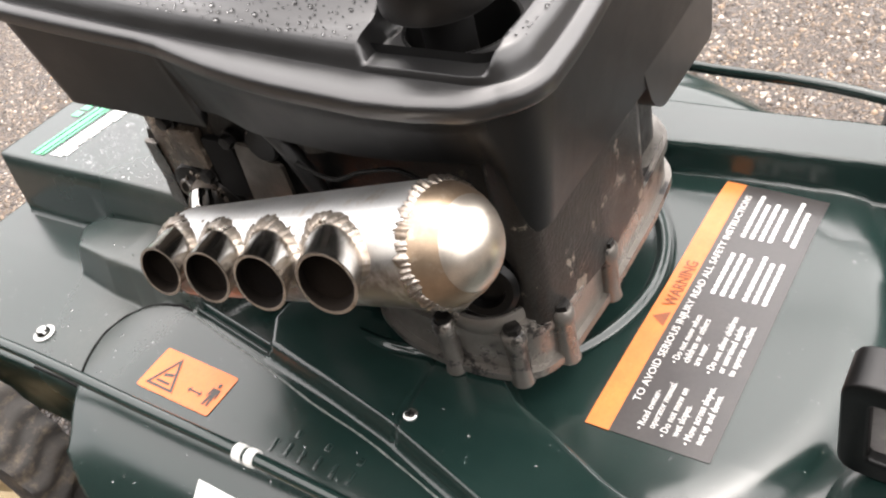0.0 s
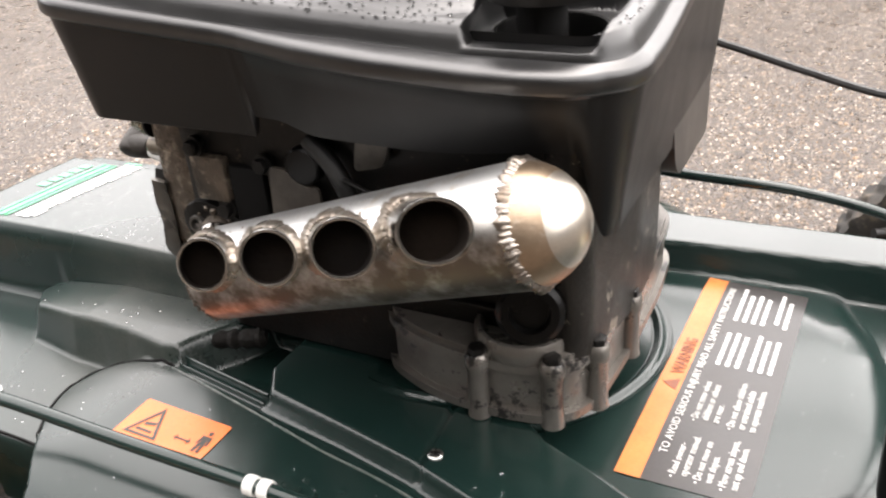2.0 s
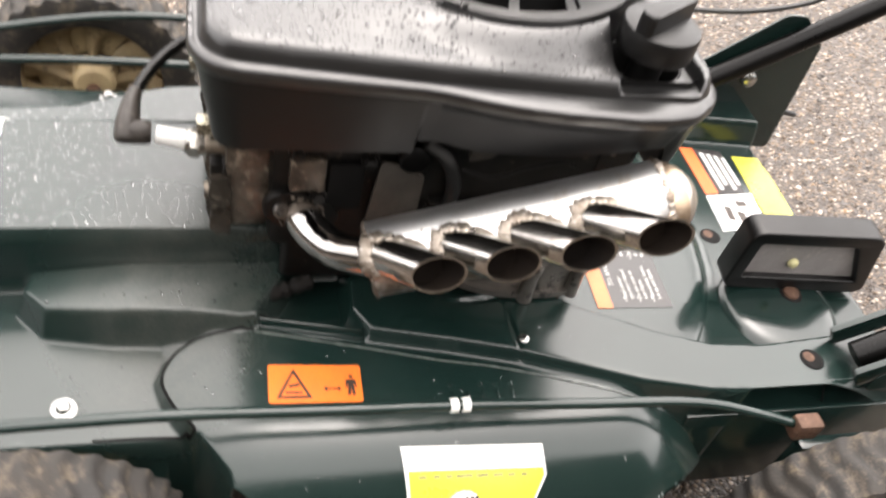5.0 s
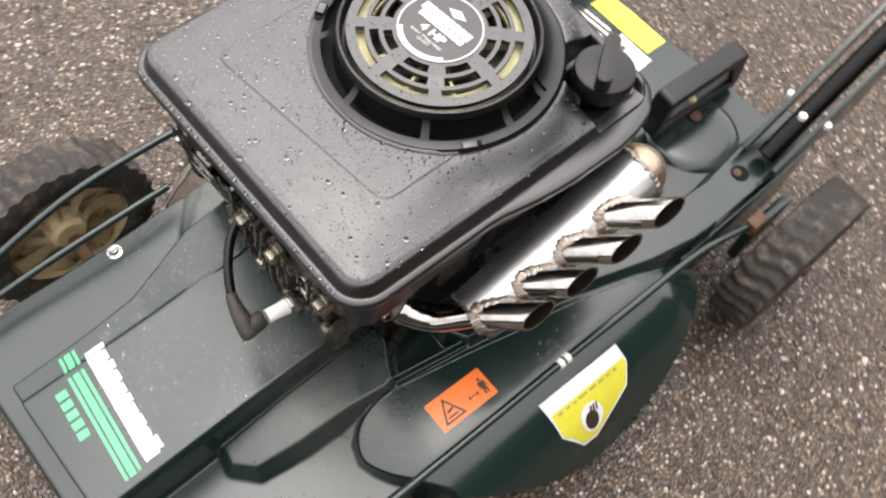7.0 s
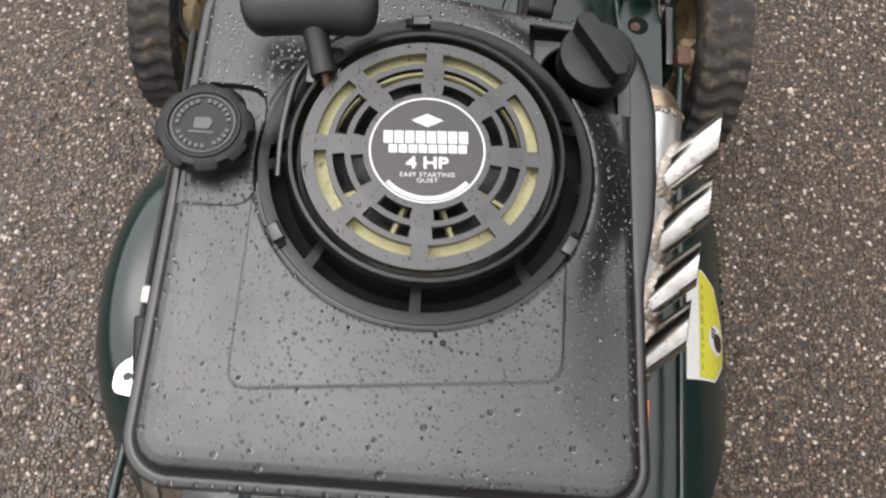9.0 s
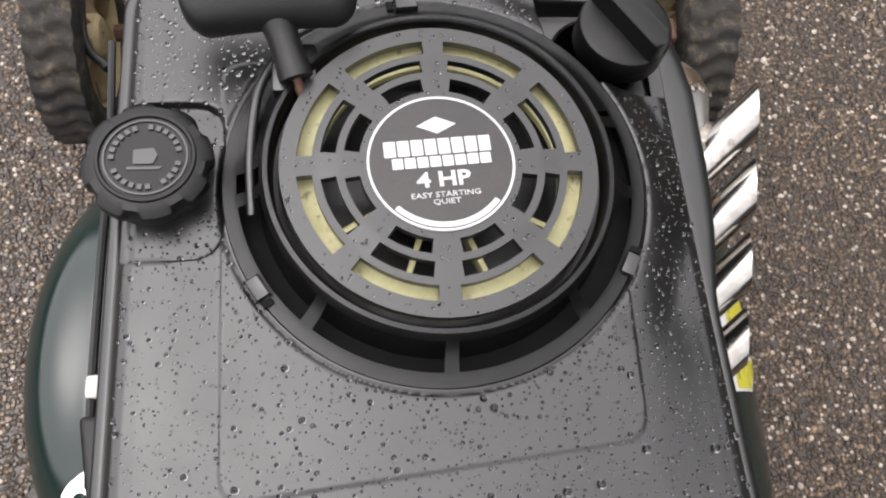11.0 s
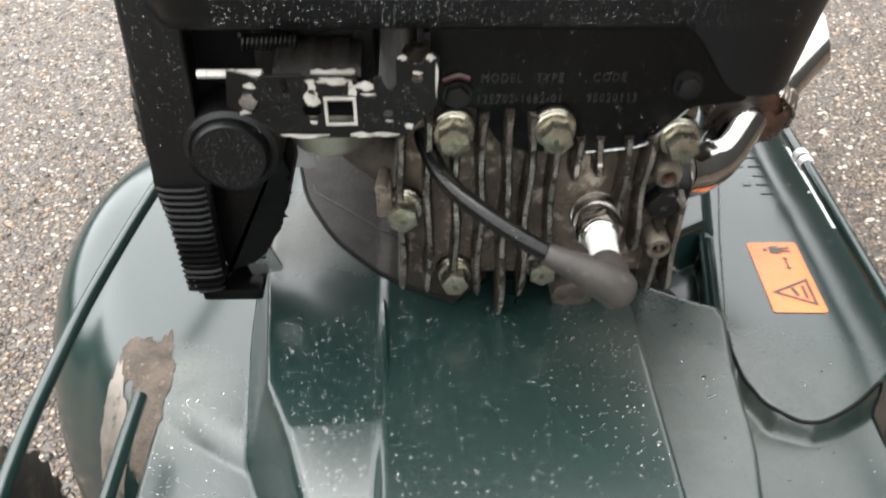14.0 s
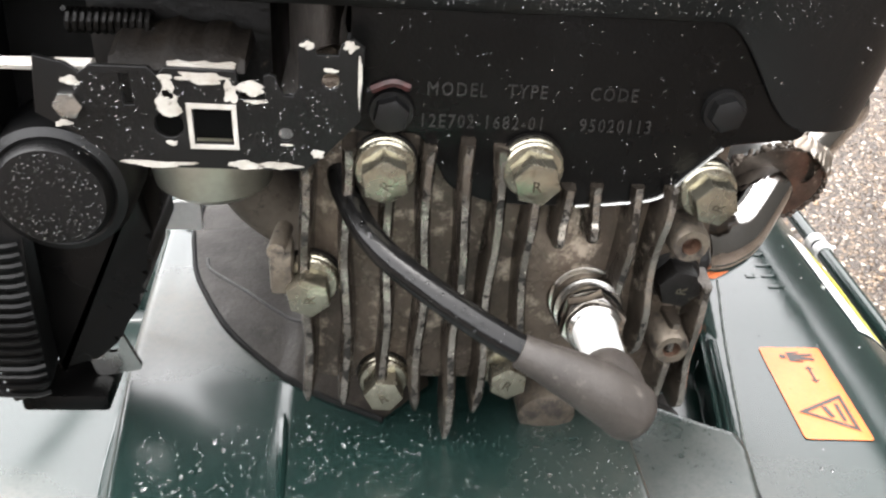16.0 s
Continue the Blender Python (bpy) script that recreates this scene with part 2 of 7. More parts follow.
def prism(bm, outline, depth, m=Matrix(), bevel=0.0, seg=2):
    """A flat outline in x, y, from z = 0 up to depth."""
    a = [bm.verts.new(m @ V((x, y, 0))) for x, y in outline]
    b = [bm.verts.new(m @ V((x, y, depth))) for x, y in outline]
    bm.faces.new(a[::-1])
    top = bm.faces.new(b)
    for i in range(len(a)):
        j = (i + 1) % len(a)
        bm.faces.new((a[i], a[j], b[j], b[i]))
    if bevel:
        bmesh.ops.bevel(bm, geom=list(top.edges), offset=bevel, segments=seg, affect="EDGES", profile=0.6)
    return bm


def rounded(pts, r, n=5):
    """An outline with its corners rounded."""
    out = []
    for i in range(len(pts)):
        p, a, b = V(pts[i]).to_2d(), V(pts[i - 1]).to_2d(), V(pts[(i + 1) % len(pts)]).to_2d()
        u, w = (a - p), (b - p)
        k = min(r, u.length * 0.45, w.length * 0.45)
        s, e = p + u.normalized() * k, p + w.normalized() * k
        for j in range(n + 1):
            t = j / n
            q = s * (1 - t) ** 2 + p * 2 * t * (1 - t) + e * t * t
            out.append((q.x, q.y))
    return out


def plate_mesh(outline, holes, thick, m=Matrix(), bevel=0.0):
    """A sheet with holes, its middle plane in x, y of m."""
    cu = bpy.data.curves.new("sheet", "CURVE")
    cu.dimensions, cu.fill_mode, cu.extrude, cu.bevel_depth = "2D", "BOTH", max(thick / 2 - bevel, 0), bevel
    for ring in [outline] + list(holes):
        s = cu.splines.new("POLY")
        s.points.add(len(ring) - 1)
        for q, (x, y) in zip(s.points, ring):
            q.co = (x, y, 0, 1)
        s.use_cyclic_u = True
    ob = bpy.data.objects.new("sheet", cu)
    me = bpy.data.meshes.new_from_object(ob)
    bm = bmesh.new()
    bm.from_mesh(me)
    bmesh.ops.remove_doubles(bm, verts=bm.verts, dist=1e-6)
    bmesh.ops.transform(bm, matrix=m, verts=bm.verts)
    bpy.data.objects.remove(ob)
    return bm


def circle(x, y, r, n=20):
    return [(x + r * math.cos(2 * math.pi * k / n), y + r * math.sin(2 * math.pi * k / n)) for k in range(n)]


def words(bm, text, size, m, thick=0.00015, align="LEFT", bold=0.0, narrow=1.0, spaced=1.0):
    """Letters lying in x, y of m."""
    cu = bpy.data.curves.new("letters", "FONT")
    cu.body, cu.size, cu.extrude, cu.align_x, cu.offset = text, size, thick, align, bold
    cu.resolution_u, cu.space_character = 2, spaced
    ob = bpy.data.objects.new("letters", cu)
    me = bpy.data.meshes.new_from_object(ob)
    was = set(bm.verts)
    bm.from_mesh(me)
    fresh = [v for v in bm.verts if v not in was]
    for v in fresh:
        v.co.x *= narrow
        v.co = m @ v.co
    bpy.data.objects.remove(ob)
    return bm


def hexagon(bm, r, h, m, n=6, bevel=0.0006):
    prism(bm, circle(0, 0, r, n), h, m, bevel)
    return bm


def step(a, b, x):
    t = np.clip((x - a) / (b - a), 0, 1)
    return t * t * (3 - 2 * t)


def inside(poly, x, y):
    """Signed distance to an outline, positive inside."""
    d, sign = np.full(x.shape, 1e9), np.full(x.shape, -1.0)
    n = len(poly)
    for i in range(n):
        ax, ay = poly[i]
        bx, by = poly[(i + 1) % n]
        ex, ey = bx - ax, by - ay
        t = np.clip(((x - ax) * ex + (y - ay) * ey) / (ex * ex + ey * ey), 0, 1)
        d = np.minimum(d, np.hypot(x - ax - t * ex, y - ay - t * ey))
        cross = ((ay > y) != (by > y)) & (x < ex * (y - ay) / (ey if ey else 1e-12) + ax)
        sign = np.where(cross, -sign, sign)
    return d * sign


# ---- ground: wet tarmac with worn-out stones ----
def tarmac():
    m, nt, p = nodes_of("wet_tarmac")
    co = coords(nt)
    vor = nt.nodes.new("ShaderNodeTexVoronoi")
    vor.inputs["Scale"].default_value = 230
    nt.links.new(co, vor.inputs["Vector"])
    sep = nt.nodes.new("ShaderNodeSeparateColor")
    nt.links.new(vor.outputs["Color"], sep.inputs[0])
    stone = ramp(nt, sep.outputs[0], [(0.0, (0.017, 0.012, 0.009)), (0.35, (0.042, 0.0295, 0.0205)), (0.6, (0.084, 0.059, 0.039)), (0.78, (0.15, 0.105, 0.068)),
                                      (0.9, (0.17, 0.115, 0.07)), (0.95, (0.42, 0.36, 0.3))])
    gap = ramp(nt, vor.outputs["Distance"], [(0.38, grey(1)), (0.72, grey(0))])
    binder = noise_node(nt, 700, 4, 0.6, co)
    tar = mixed(nt, binder.outputs[0], (0.017, 0.0125, 0.0095), (0.042, 0.03, 0.0215))
    col = mixed(nt, gap, tar, stone)
    broad = noise_node(nt, 5, 5, 0.6, co)
    col = mixed(nt, ramp(nt, broad.outputs[0], [(0.35, grey(0)), (0.72, grey(0.5))]), col, (0.048, 0.034, 0.025))
    nt.links.new(col, p.inputs["Base Color"])
    nt.links.new(ramp(nt, noise_node(nt, 30, 5, 0.6, co).outputs[0], [(0.35, grey(0.22)), (0.7, grey(0.55))]), p.inputs["Roughness"])
    b = nt.nodes.new("ShaderNodeBump")
    b.inputs["Strength"].default_value, b.inputs["Distance"].default_value = 0.7, 0.003
    nt.links.new(gap, b.inputs["Height"])
    nt.links.new(b.outputs[0], p.inputs["Normal"])
    return m


bm = bmesh.new()
edges_of = [-60, -8, -2, -0.9, 0.9, 2, 8, 60]
rows = [[bm.verts.new((x, y, 0)) for x in edges_of] for y in edges_of]
grid_faces(bm, rows)
tagged(part("ground", bm, tarmac()), "wet dark tarmac with brown and pale stones showing", "ground", kind="structure")


# unseen dark walls, added to cut off low sky and darken reflections
def wall(name, lo, hi):
    bm = bmesh.new()
    box(bm, lo, hi, 0.0)
    return tagged(part(name, bm, UNSEEN_WALL), "dark unseen wall added to darken reflections", "wall", kind="structure")


UNSEEN_WALL = surface("dark_unseen_wall", (0.022, 0.022, 0.019), (0.034, 0.031, 0.027), (0.015, 0.016, 0.013), grain=60, spots=2.0, rough=(0.75, 0.9), bump=0.3, relief=0.01)
wall("unseen_wall_north", (-4.3, 5.0, -0.05), (4.3, 5.25, 1.2))
wall("unseen_wall_south", (-4.3, -4.75, -0.05), (4.3, -4.5, 1.2))
wall("unseen_wall_east", (3.4, -4.75, -0.05), (3.65, 5.25, 3.2))
wall("unseen_wall_west", (-4.55, -4.75, -0.05), (-4.3, 5.25, 1.2))


def stone_material():
    m, nt, p = nodes_of("loose_stone")
    g = nt.nodes.new("ShaderNodeNewGeometry")
    col = ramp(nt, g.outputs["Random Per Island"], [(0.0, (0.018, 0.0135, 0.011)), (0.35, (0.05, 0.035, 0.023)), (0.62, (0.105, 0.072, 0.046)),
                                                    (0.78, (0.18, 0.128, 0.088)), (0.85, (0.24, 0.155, 0.085)), (0.9, (0.34, 0.285, 0.23)), (1.0, (0.52, 0.45, 0.38))])
    fine = noise_node(nt, 900, 4, 0.6, coords(nt))
    nt.links.new(mixed(nt, ramp(nt, fine.outputs[0], [(0.4, grey(0)), (0.8, grey(0.5))]), col, (0.05, 0.045, 0.04)), p.inputs["Base Color"])
    p.inputs["Roughness"].default_value = 0.38
    return m


def stones(count, seed):
    """Small stones set in the tarmac, one mesh."""
    rng = np.random.default_rng(seed)
    n = 6
    verts, faces = [], []
    xy = rng.uniform((-1.05, -0.75), (1.05, 1.7), (count, 2))
    size = 0.0012 + 0.0058 * rng.beta(1.1, 4.5, count)
    ang, sq = rng.uniform(0, 6.28, count), rng.uniform(0.6, 1.0, count)
    for (x, y), s, a, q in zip(xy, size, ang, sq):
        k = len(verts)
        jit = rng.uniform(0.75, 1.15, n)
        for ring, (f, z) in enumerate(((1.0, -0.0004), (0.62, s * 0.55))):
            for i in range(n):
                t = 2 * math.pi * i / n
                u, w = math.cos(t) * s * f * jit[i], math.sin(t) * s * f * jit[i] * q
                verts.append((x + u * math.cos(a) - w * math.sin(a), y + u * math.sin(a) + w * math.cos(a), z))
        faces += [(k + i, k + (i + 1) % n, k + n + (i + 1) % n, k + n + i) for i in range(n)] + [tuple(range(k + n, k + 2 * n))]
    me = bpy.data.meshes.new("tarmac_stones")
    me.from_pydata(verts, [], faces)
    me.polygons.foreach_set("use_smooth", [True] * len(me.polygons))
    me.materials.append(stone_material())
    return new("tarmac_stones", me)


tagged(stones(60000, 4), "small brown, grey and pale stones set in wet tarmac", "stones", kind="stuff")


# ---- the mower: pressed steel deck ----
MOWER = thing("lawn_mower", (-0.03, 0.22, 0.0), "dark green push mower with steel deck and cream wheels", "lawn mower")

RAIL = [(0.06, 0.13), (0.115, 0.128), (0.1385, 0.142), (0.152, 0.205), (0.166, 0.262), (0.184, 0.315), (0.203, 0.37), (0.217, 0.43), (0.222, 0.49),
        (0.218, 0.56), (0.213, 0.67), (0.158, 0.67), (0.160, 0.57), (0.167, 0.5), (0.163, 0.45), (0.147, 0.40), (0.13, 0.365), (0.115, 0.33), (0.06, 0.27)]
LEFT_RAIL = [(-0.235, 0.2), (-0.235, 0.67), (-0.165, 0.67), (-0.178, 0.5), (-0.172, 0.40), (-0.166, 0.33), (-0.166, 0.2)]
PLATFORM = [(-0.147, 0.22), (-0.155, 0.38), (-0.153, 0.42), (-0.142, 0.455), (-0.118, 0.481), (-0.08, 0.499), (-0.04, 0.507), (0.01, 0.508), (0.05, 0.501), (0.085, 0.487), (0.115, 0.469),
            (0.138, 0.446), (0.15, 0.42), (0.15, 0.36), (0.09, 0.25)]
HOOD = [(-0.118, -0.3), (0.3, -0.3), (0.3, 0.3), (-0.18, 0.3), (-0.168, 0.07), (-0.158, -0.02), (-0.142, -0.06), (-0.127, -0.107), (-0.122, -0.16)]
FRONT_BOX = [(0.056, -0.128), (0.082, -0.132), (0.105, -0.112), (0.114, -0.06), (0.118, 0.0), (0.1245, 0.04), (0.1225, 0.054), (0.105, 0.062), (0.085, 0.075), (0.056, 0.09)]
BUMP = [(0.126, 0.06), (0.1245, 0.046), (0.125, 0.02), (0.131, 0.001), (0.143, -0.0145), (0.16, -0.021), (0.176, -0.0165), (0.192, -0.008), (0.211, 0.006), (0.245, 0.03), (0.45, 0.05), (0.45, 0.5),
        (0.26, 0.5), (0.235, 0.45), (0.215, 0.41), (0.205, 0.365), (0.186, 0.31), (0.168, 0.26), (0.153, 0.2), (0.141, 0.14), (0.1335, 0.1)]
CRANK = (-0.03, 0.226)


def deck_edge(x, y):
    """Distance inside the deck's outer edge: the round blade housing, and the front and rear aprons."""
    round_part = 0.345 - np.hypot(x - CRANK[0], y - CRANK[1])
    qx, qy = np.abs(x + 0.015) - (0.23 - 0.04), np.abs(y - 0.195) - (0.48 - 0.04)
    apron = 0.04 - (np.hypot(np.maximum(qx, 0), np.maximum(qy, 0)) + np.minimum(np.maximum(qx, qy), 0))
    return round_part, apron


def deck_height(x, y):
    rp, ap = deck_edge(x, y)
    rim = 0.05 + 0.143 * np.sqrt(np.clip(1 - (1 - np.clip(rp / 0.075, 0, 1)) ** 2, 0, 1))
    fold = 0.12 + 0.066 * np.sqrt(np.clip(1 - (1 - np.clip(ap / 0.01, 0, 1)) ** 2, 0, 1))
    z = np.maximum(np.where(rp > 0, rim, 0), np.where(ap > 0, fold, 0))
    z = np.where((rp <= 0) & (ap <= 0), np.maximum(0.05, 0.12 * (ap > rp)), z)

    def raise_to(z, poly, top, w, off=0.0):
        m = step(-w, w, inside(poly, x, y) - off)
        return z * (1 - m) + np.maximum(top, z) * m

    z = raise_to(z, LEFT_RAIL, 0.22, 0.005)
    z = raise_to(z, PLATFORM, 0.197, 0.021)
    hood_top = 0.257
    m = step(-0.003, 0.003, inside([(-0.2, -0.252), (0.055, -0.252), (0.055, 0.25), (-0.2, 0.25)], x, y)) * step(-0.018, 0.004, inside(HOOD, x, y))
    z = z * (1 - m) + np.maximum(hood_top + 0.0015 * step(-0.095, -0.089, x) - 0.004 * np.clip((-0.09 - x) / 0.067, 0, 1) - 0.13 * np.clip(-0.052 - y, 0, 0.05) * step(-0.088, -0.096, x), z) * m
    z = raise_to(z, FRONT_BOX, 0.2245 - 0.13 * np.clip(-0.045 - y, 0, 1), 0.006)
    bump_top = 0.2105 - 25.0 * np.clip(x - 0.2, 0, 1) ** 2.5 - 6.0 * np.clip(y - 0.34, 0, 1) ** 2 - 1.9 * np.clip(0.06 - y, 0, 1) ** 2
    m = step(-0.008, -0.001, inside(BUMP, x, y))
    soft = 0.006
    h = np.clip(0.5 + 0.5 * (bump_top - z) / soft, 0, 1)
    z = z * (1 - m) + (z * (1 - h) + bump_top * h + soft * h * (1 - h)) * m
    z = raise_to(z, RAIL, 0.2225, 0.0045)
    r = np.hypot(x - CRANK[0], y - CRANK[1])
    z = z - 0.004 * step(0.135, 0.131, r) * (y > 0.2)
    z = z + 0.0028 * np.exp(-((r - 0.1365) / 0.0022) ** 2) * step(0.2, 0.24, y)
    z = z - 0.0022 * np.exp(-((r - 0.1415) / 0.0018) ** 2) * step(0.2, 0.24, y)
    # joint between cover plate and rail
    g = np.abs((x - 0.12) * 0.055 - (y - 0.266) * 0.999) / 1.0
    z = z - 0.0025 * np.exp(-(g / 0.0012) ** 2) * (inside(RAIL, x, y) > -0.002) * (y < 0.4)
    # the whole pressing hangs a little lower on the far side
    z = z + 0.055 * np.minimum(x - 0.1, 0) * step(-0.36, -0.3, x)
    # low pimples and dents of an old pressing
    z = z + 0.0006 * np.sin(31 * x + 3) * np.sin(27 * y + 1)
    return z


def deck_paint():
    """The green paint, with dust dried on it beside the cylinder and along the far edge, and paler grey spots on the
    front box and hump.
    """
    m = surface("dusty_deck_paint", (0.0045, 0.0125, 0.0108), (0.0065, 0.0165, 0.0142), grain=900, spots=9, rough=(0.15, 0.27), bump=0.03, relief=0.0003, spec=0.55)
    nt = m.node_tree
    p = next(n for n in nt.nodes if n.type == "BSDF_PRINCIPLED")
    fine, broad = noise_node(nt, 420, 5, 0.7, coords(nt)), noise_node(nt, 46, 6, 0.7, coords(nt))
    amount = None
    for cx, cy, reach, most in ((-0.155, 0.115, 0.062, 0.75), (-0.1, 0.105, 0.05, 0.6), (-0.235, 0.03, 0.06, 0.5), (0.093, -0.01, 0.12, 0.3), (0.15, -0.02, 0.09, 0.2)):
        d = nt.nodes.new("ShaderNodeVectorMath")
        d.operation = "DISTANCE"
        nt.links.new(coords(nt), d.inputs[0])
        d.inputs[1].default_value = V((cx, cy, 0.215 if cx > 0 else 0.25 if cx > -0.2 else 0.18)) * U - MOWER.location
        fall = nt.nodes.new("ShaderNodeMapRange")
        fall.interpolation_type = "SMOOTHSTEP"
        fall.inputs["From Min"].default_value, fall.inputs["From Max"].default_value = reach * U, reach * U * 0.25
        fall.inputs["To Max"].default_value = most
        nt.links.new(d.outputs["Value"], fall.inputs[0])
        if amount is None:
            amount = fall.outputs[0]
        else:
            top = nt.nodes.new("ShaderNodeMath")
            top.operation = "MAXIMUM"
            nt.links.new(amount, top.inputs[0])
            nt.links.new(fall.outputs[0], top.inputs[1])
            amount = top.outputs[0]
    for speck in (ramp(nt, broad.outputs[0], [(0.3, grey(0.25)), (0.6, grey(1))]), ramp(nt, fine.outputs[0], [(0.32, grey(0.35)), (0.55, grey(1))])):
        times = nt.nodes.new("ShaderNodeMath")
        times.operation = "MULTIPLY"
        nt.links.new(amount, times.inputs[0])
        nt.links.new(speck, times.inputs[1])
        amount = times.outputs[0]
    colour, shine = p.inputs["Base Color"].links[0].from_socket, p.inputs["Roughness"].links[0].from_socket
    nt.links.new(mixed(nt, amount, colour, (0.115, 0.108, 0.095)), p.inputs["Base Color"])
    # a film of fine drizzle dulls the front
    axes = nt.nodes.new("ShaderNodeSeparateXYZ")
    nt.links.new(coords(nt), axes.inputs[0])
    front = nt.nodes.new("ShaderNodeMapRange")
    front.interpolation_type = "SMOOTHSTEP"
    front.inputs["From Min"].default_value, front.inputs["From Max"].default_value = 0.1 * U - MOWER.location.y, -0.02 * U - MOWER.location.y
    front.inputs["To Max"].default_value = 0.85
    nt.links.new(axes.outputs[1], front.inputs[0])
    shine = mixed(nt, front.outputs[0], shine, grey(0.28))
    nt.links.new(mixed(nt, amount, shine, grey(0.75)), p.inputs["Roughness"])
    return m


def deck_mesh():
    h = 0.0018
    xs, ys = np.arange(-0.385, 0.3226, h), np.arange(-0.295, 0.6826, h)
    gx, gy = np.meshgrid(xs, ys)
    rp, ap = deck_edge(gx, gy)
    d = np.maximum(rp, ap)
    eps = 1e-4
    dx = (np.maximum(*deck_edge(gx + eps, gy)) - d) / eps
    dy = (np.maximum(*deck_edge(gx, gy + eps)) - d) / eps
    near = np.abs(d) < h * 0.75
    sx, sy = np.where(near, gx - d * dx, gx), np.where(near, gy - d * dy, gy)
    z = deck_height(sx + np.where(near, dx * 2e-4, 0), sy + np.where(near, dy * 2e-4, 0))
    keep = d > -h * 0.75
    verts = np.stack([sx, sy, z], -1).reshape(-1, 3) * U - np.array(MOWER.location)
    ny, nx = gx.shape
    idx = np.arange(ny * nx).reshape(ny, nx)
    q = np.stack([idx[:-1, :-1], idx[:-1, 1:], idx[1:, 1:], idx[1:, :-1]], -1).reshape(-1, 4)
    q = q[keep.reshape(-1)[q].all(1)]
    used = np.unique(q)
    back = np.zeros(ny * nx, int)
    back[used] = np.arange(len(used))
    me = bpy.data.meshes.new("deck")
    me.from_pydata(verts[used].tolist(), [], back[q].tolist())
    me.polygons.foreach_set("use_smooth", [True] * len(me.polygons))
    me.materials.append(deck_paint())
    ob = new("deck", me)
    ob.parent = MOWER
    s = ob.modifiers.new("sheet", "SOLIDIFY")
    s.thickness, s.offset = 0.002, -1
    return ob


tagged(deck_mesh(), "wet dark green pressed steel deck")


def on_deck(x, y, lift=0.0):
    return V((x, y, float(deck_height(np.array([x]), np.array([y]))[0]) + lift))


# ---- wheels ----
def wheel(cx, cy, r, w, outward):
    """Treaded tyre on a spoked plastic rim; outward is the sign of x that its hub cap faces."""
    base = Matrix.Translation((cx, cy, r)) @ Matrix.Rotation(radians(90) * outward, 4, "Y")
    n, hub = 180, r * 0.66
    prof = [(hub, -w * 0.42), (hub * 1.06, -w * 0.47), (r * 0.84, -w * 0.5), (r * 0.93, -w * 0.47)]
    prof += [(r - 0.0035, -w * 0.44 + w * 0.88 * k / 14) for k in range(15)]
    prof += [(r * 0.93, w * 0.47), (r * 0.84, w * 0.5), (hub * 1.06, w * 0.47), (hub, w * 0.42)]

    def tread(a, rr, z):
        if rr < r * 0.92:
            return 0
        ph = a * 34 + 1.6 * math.sin(z / w * 2 * math.pi * 1.1)
        return 0.0042 * (1 / (1 + math.exp(-4 * math.sin(ph)))) - 0.0012

    tyre = part("wheel", revolve(bmesh.new(), prof, n, base, tread), TYRE, MOWER, "dusty black tyre with wavy tread on cream rim")
    bm = revolve(bmesh.new(), [(hub + 0.001, -w * 0.42), (hub + 0.001, w * 0.42), (hub * 0.94, w * 0.44), (hub * 0.9, w * 0.36), (hub * 0.86, w * 0.1),
                               (r * 0.22, w * 0.12), (r * 0.2, w * 0.42), (r * 0.12, w * 0.46), (0, w * 0.46)], 60, base)
    part("rim", bm, RIM, tyre, "dirty cream plastic rim")
    for k in range(8):
        a = 2 * math.pi * k / 8
        m = base @ Matrix.Rotation(a, 4, "Z")
        # a curved, folded spoke that fans out from the hub on both faces
        bm = bmesh.new()
        for face in (1, -1):
            rows = []
            for i in range(9):
                f = i / 8
                rr, bend, half = r * 0.2 + (hub * 0.97 - r * 0.2) * f, 0.35 * f * f, 0.16 + 0.2 * f * f
                z = w * (0.34 - 0.16 * math.sin(f * math.pi)) * face
                rows.append([bm.verts.new(m @ V((rr * math.cos(bend + half * j), rr * math.sin(bend + half * j), z - abs(j) ** 1.5 * w * 0.14 * face))) for j in (-1, -0.6, -0.15, 0, 0.15, 0.6, 1)])
            grid_faces(bm, rows)
        bmesh.ops.solidify(bm, geom=list(bm.faces), thickness=0.0025)
        part("spoke", bm, RIM, tyre)
    part("hub", revolve(bmesh.new(), [(0.0, -w * 0.44), (r * 0.16, -w * 0.44), (r * 0.2, -w * 0.36), (r * 0.22, 0.0)], 36, base), RIM, tyre)
    part("axle_bolt", hexagon(bmesh.new(), 0.008, 0.007, base @ Matrix.Translation((0, 0, w * 0.46))), RUST, tyre)
    return tyre


wheel(0.293, 0.577, 0.115, 0.06, 1)
wheel(-0.347, 0.577, 0.113, 0.052, -1)
wheel(0.259, -0.118, 0.118, 0.054, 1)
wheel(-0.333, -0.112, 0.118, 0.058, -1)


# ---- height-adjuster rods along both sides ----
def rod(pts, r=0.0045, rings=()):
    ob = part("adjuster_rod", tube(bmesh.new(), smooth_line(pts, 5), r, 12), GREEN_PAINT, MOWER, "dark green steel rod")
    for y, x, z in rings:
        for k in (-0.0048, 0.0048):
            part("clip_ring", revolve(bmesh.new(), [(0.0046, -0.0034), (0.0058, -0.003), (0.006, 0), (0.0058, 0.003), (0.0046, 0.0034)], 20,
                                      axis_to((x, y + k, z), (x, y + k + 1, z))), WHITE_FILM, ob, "white plastic ring")
    return ob


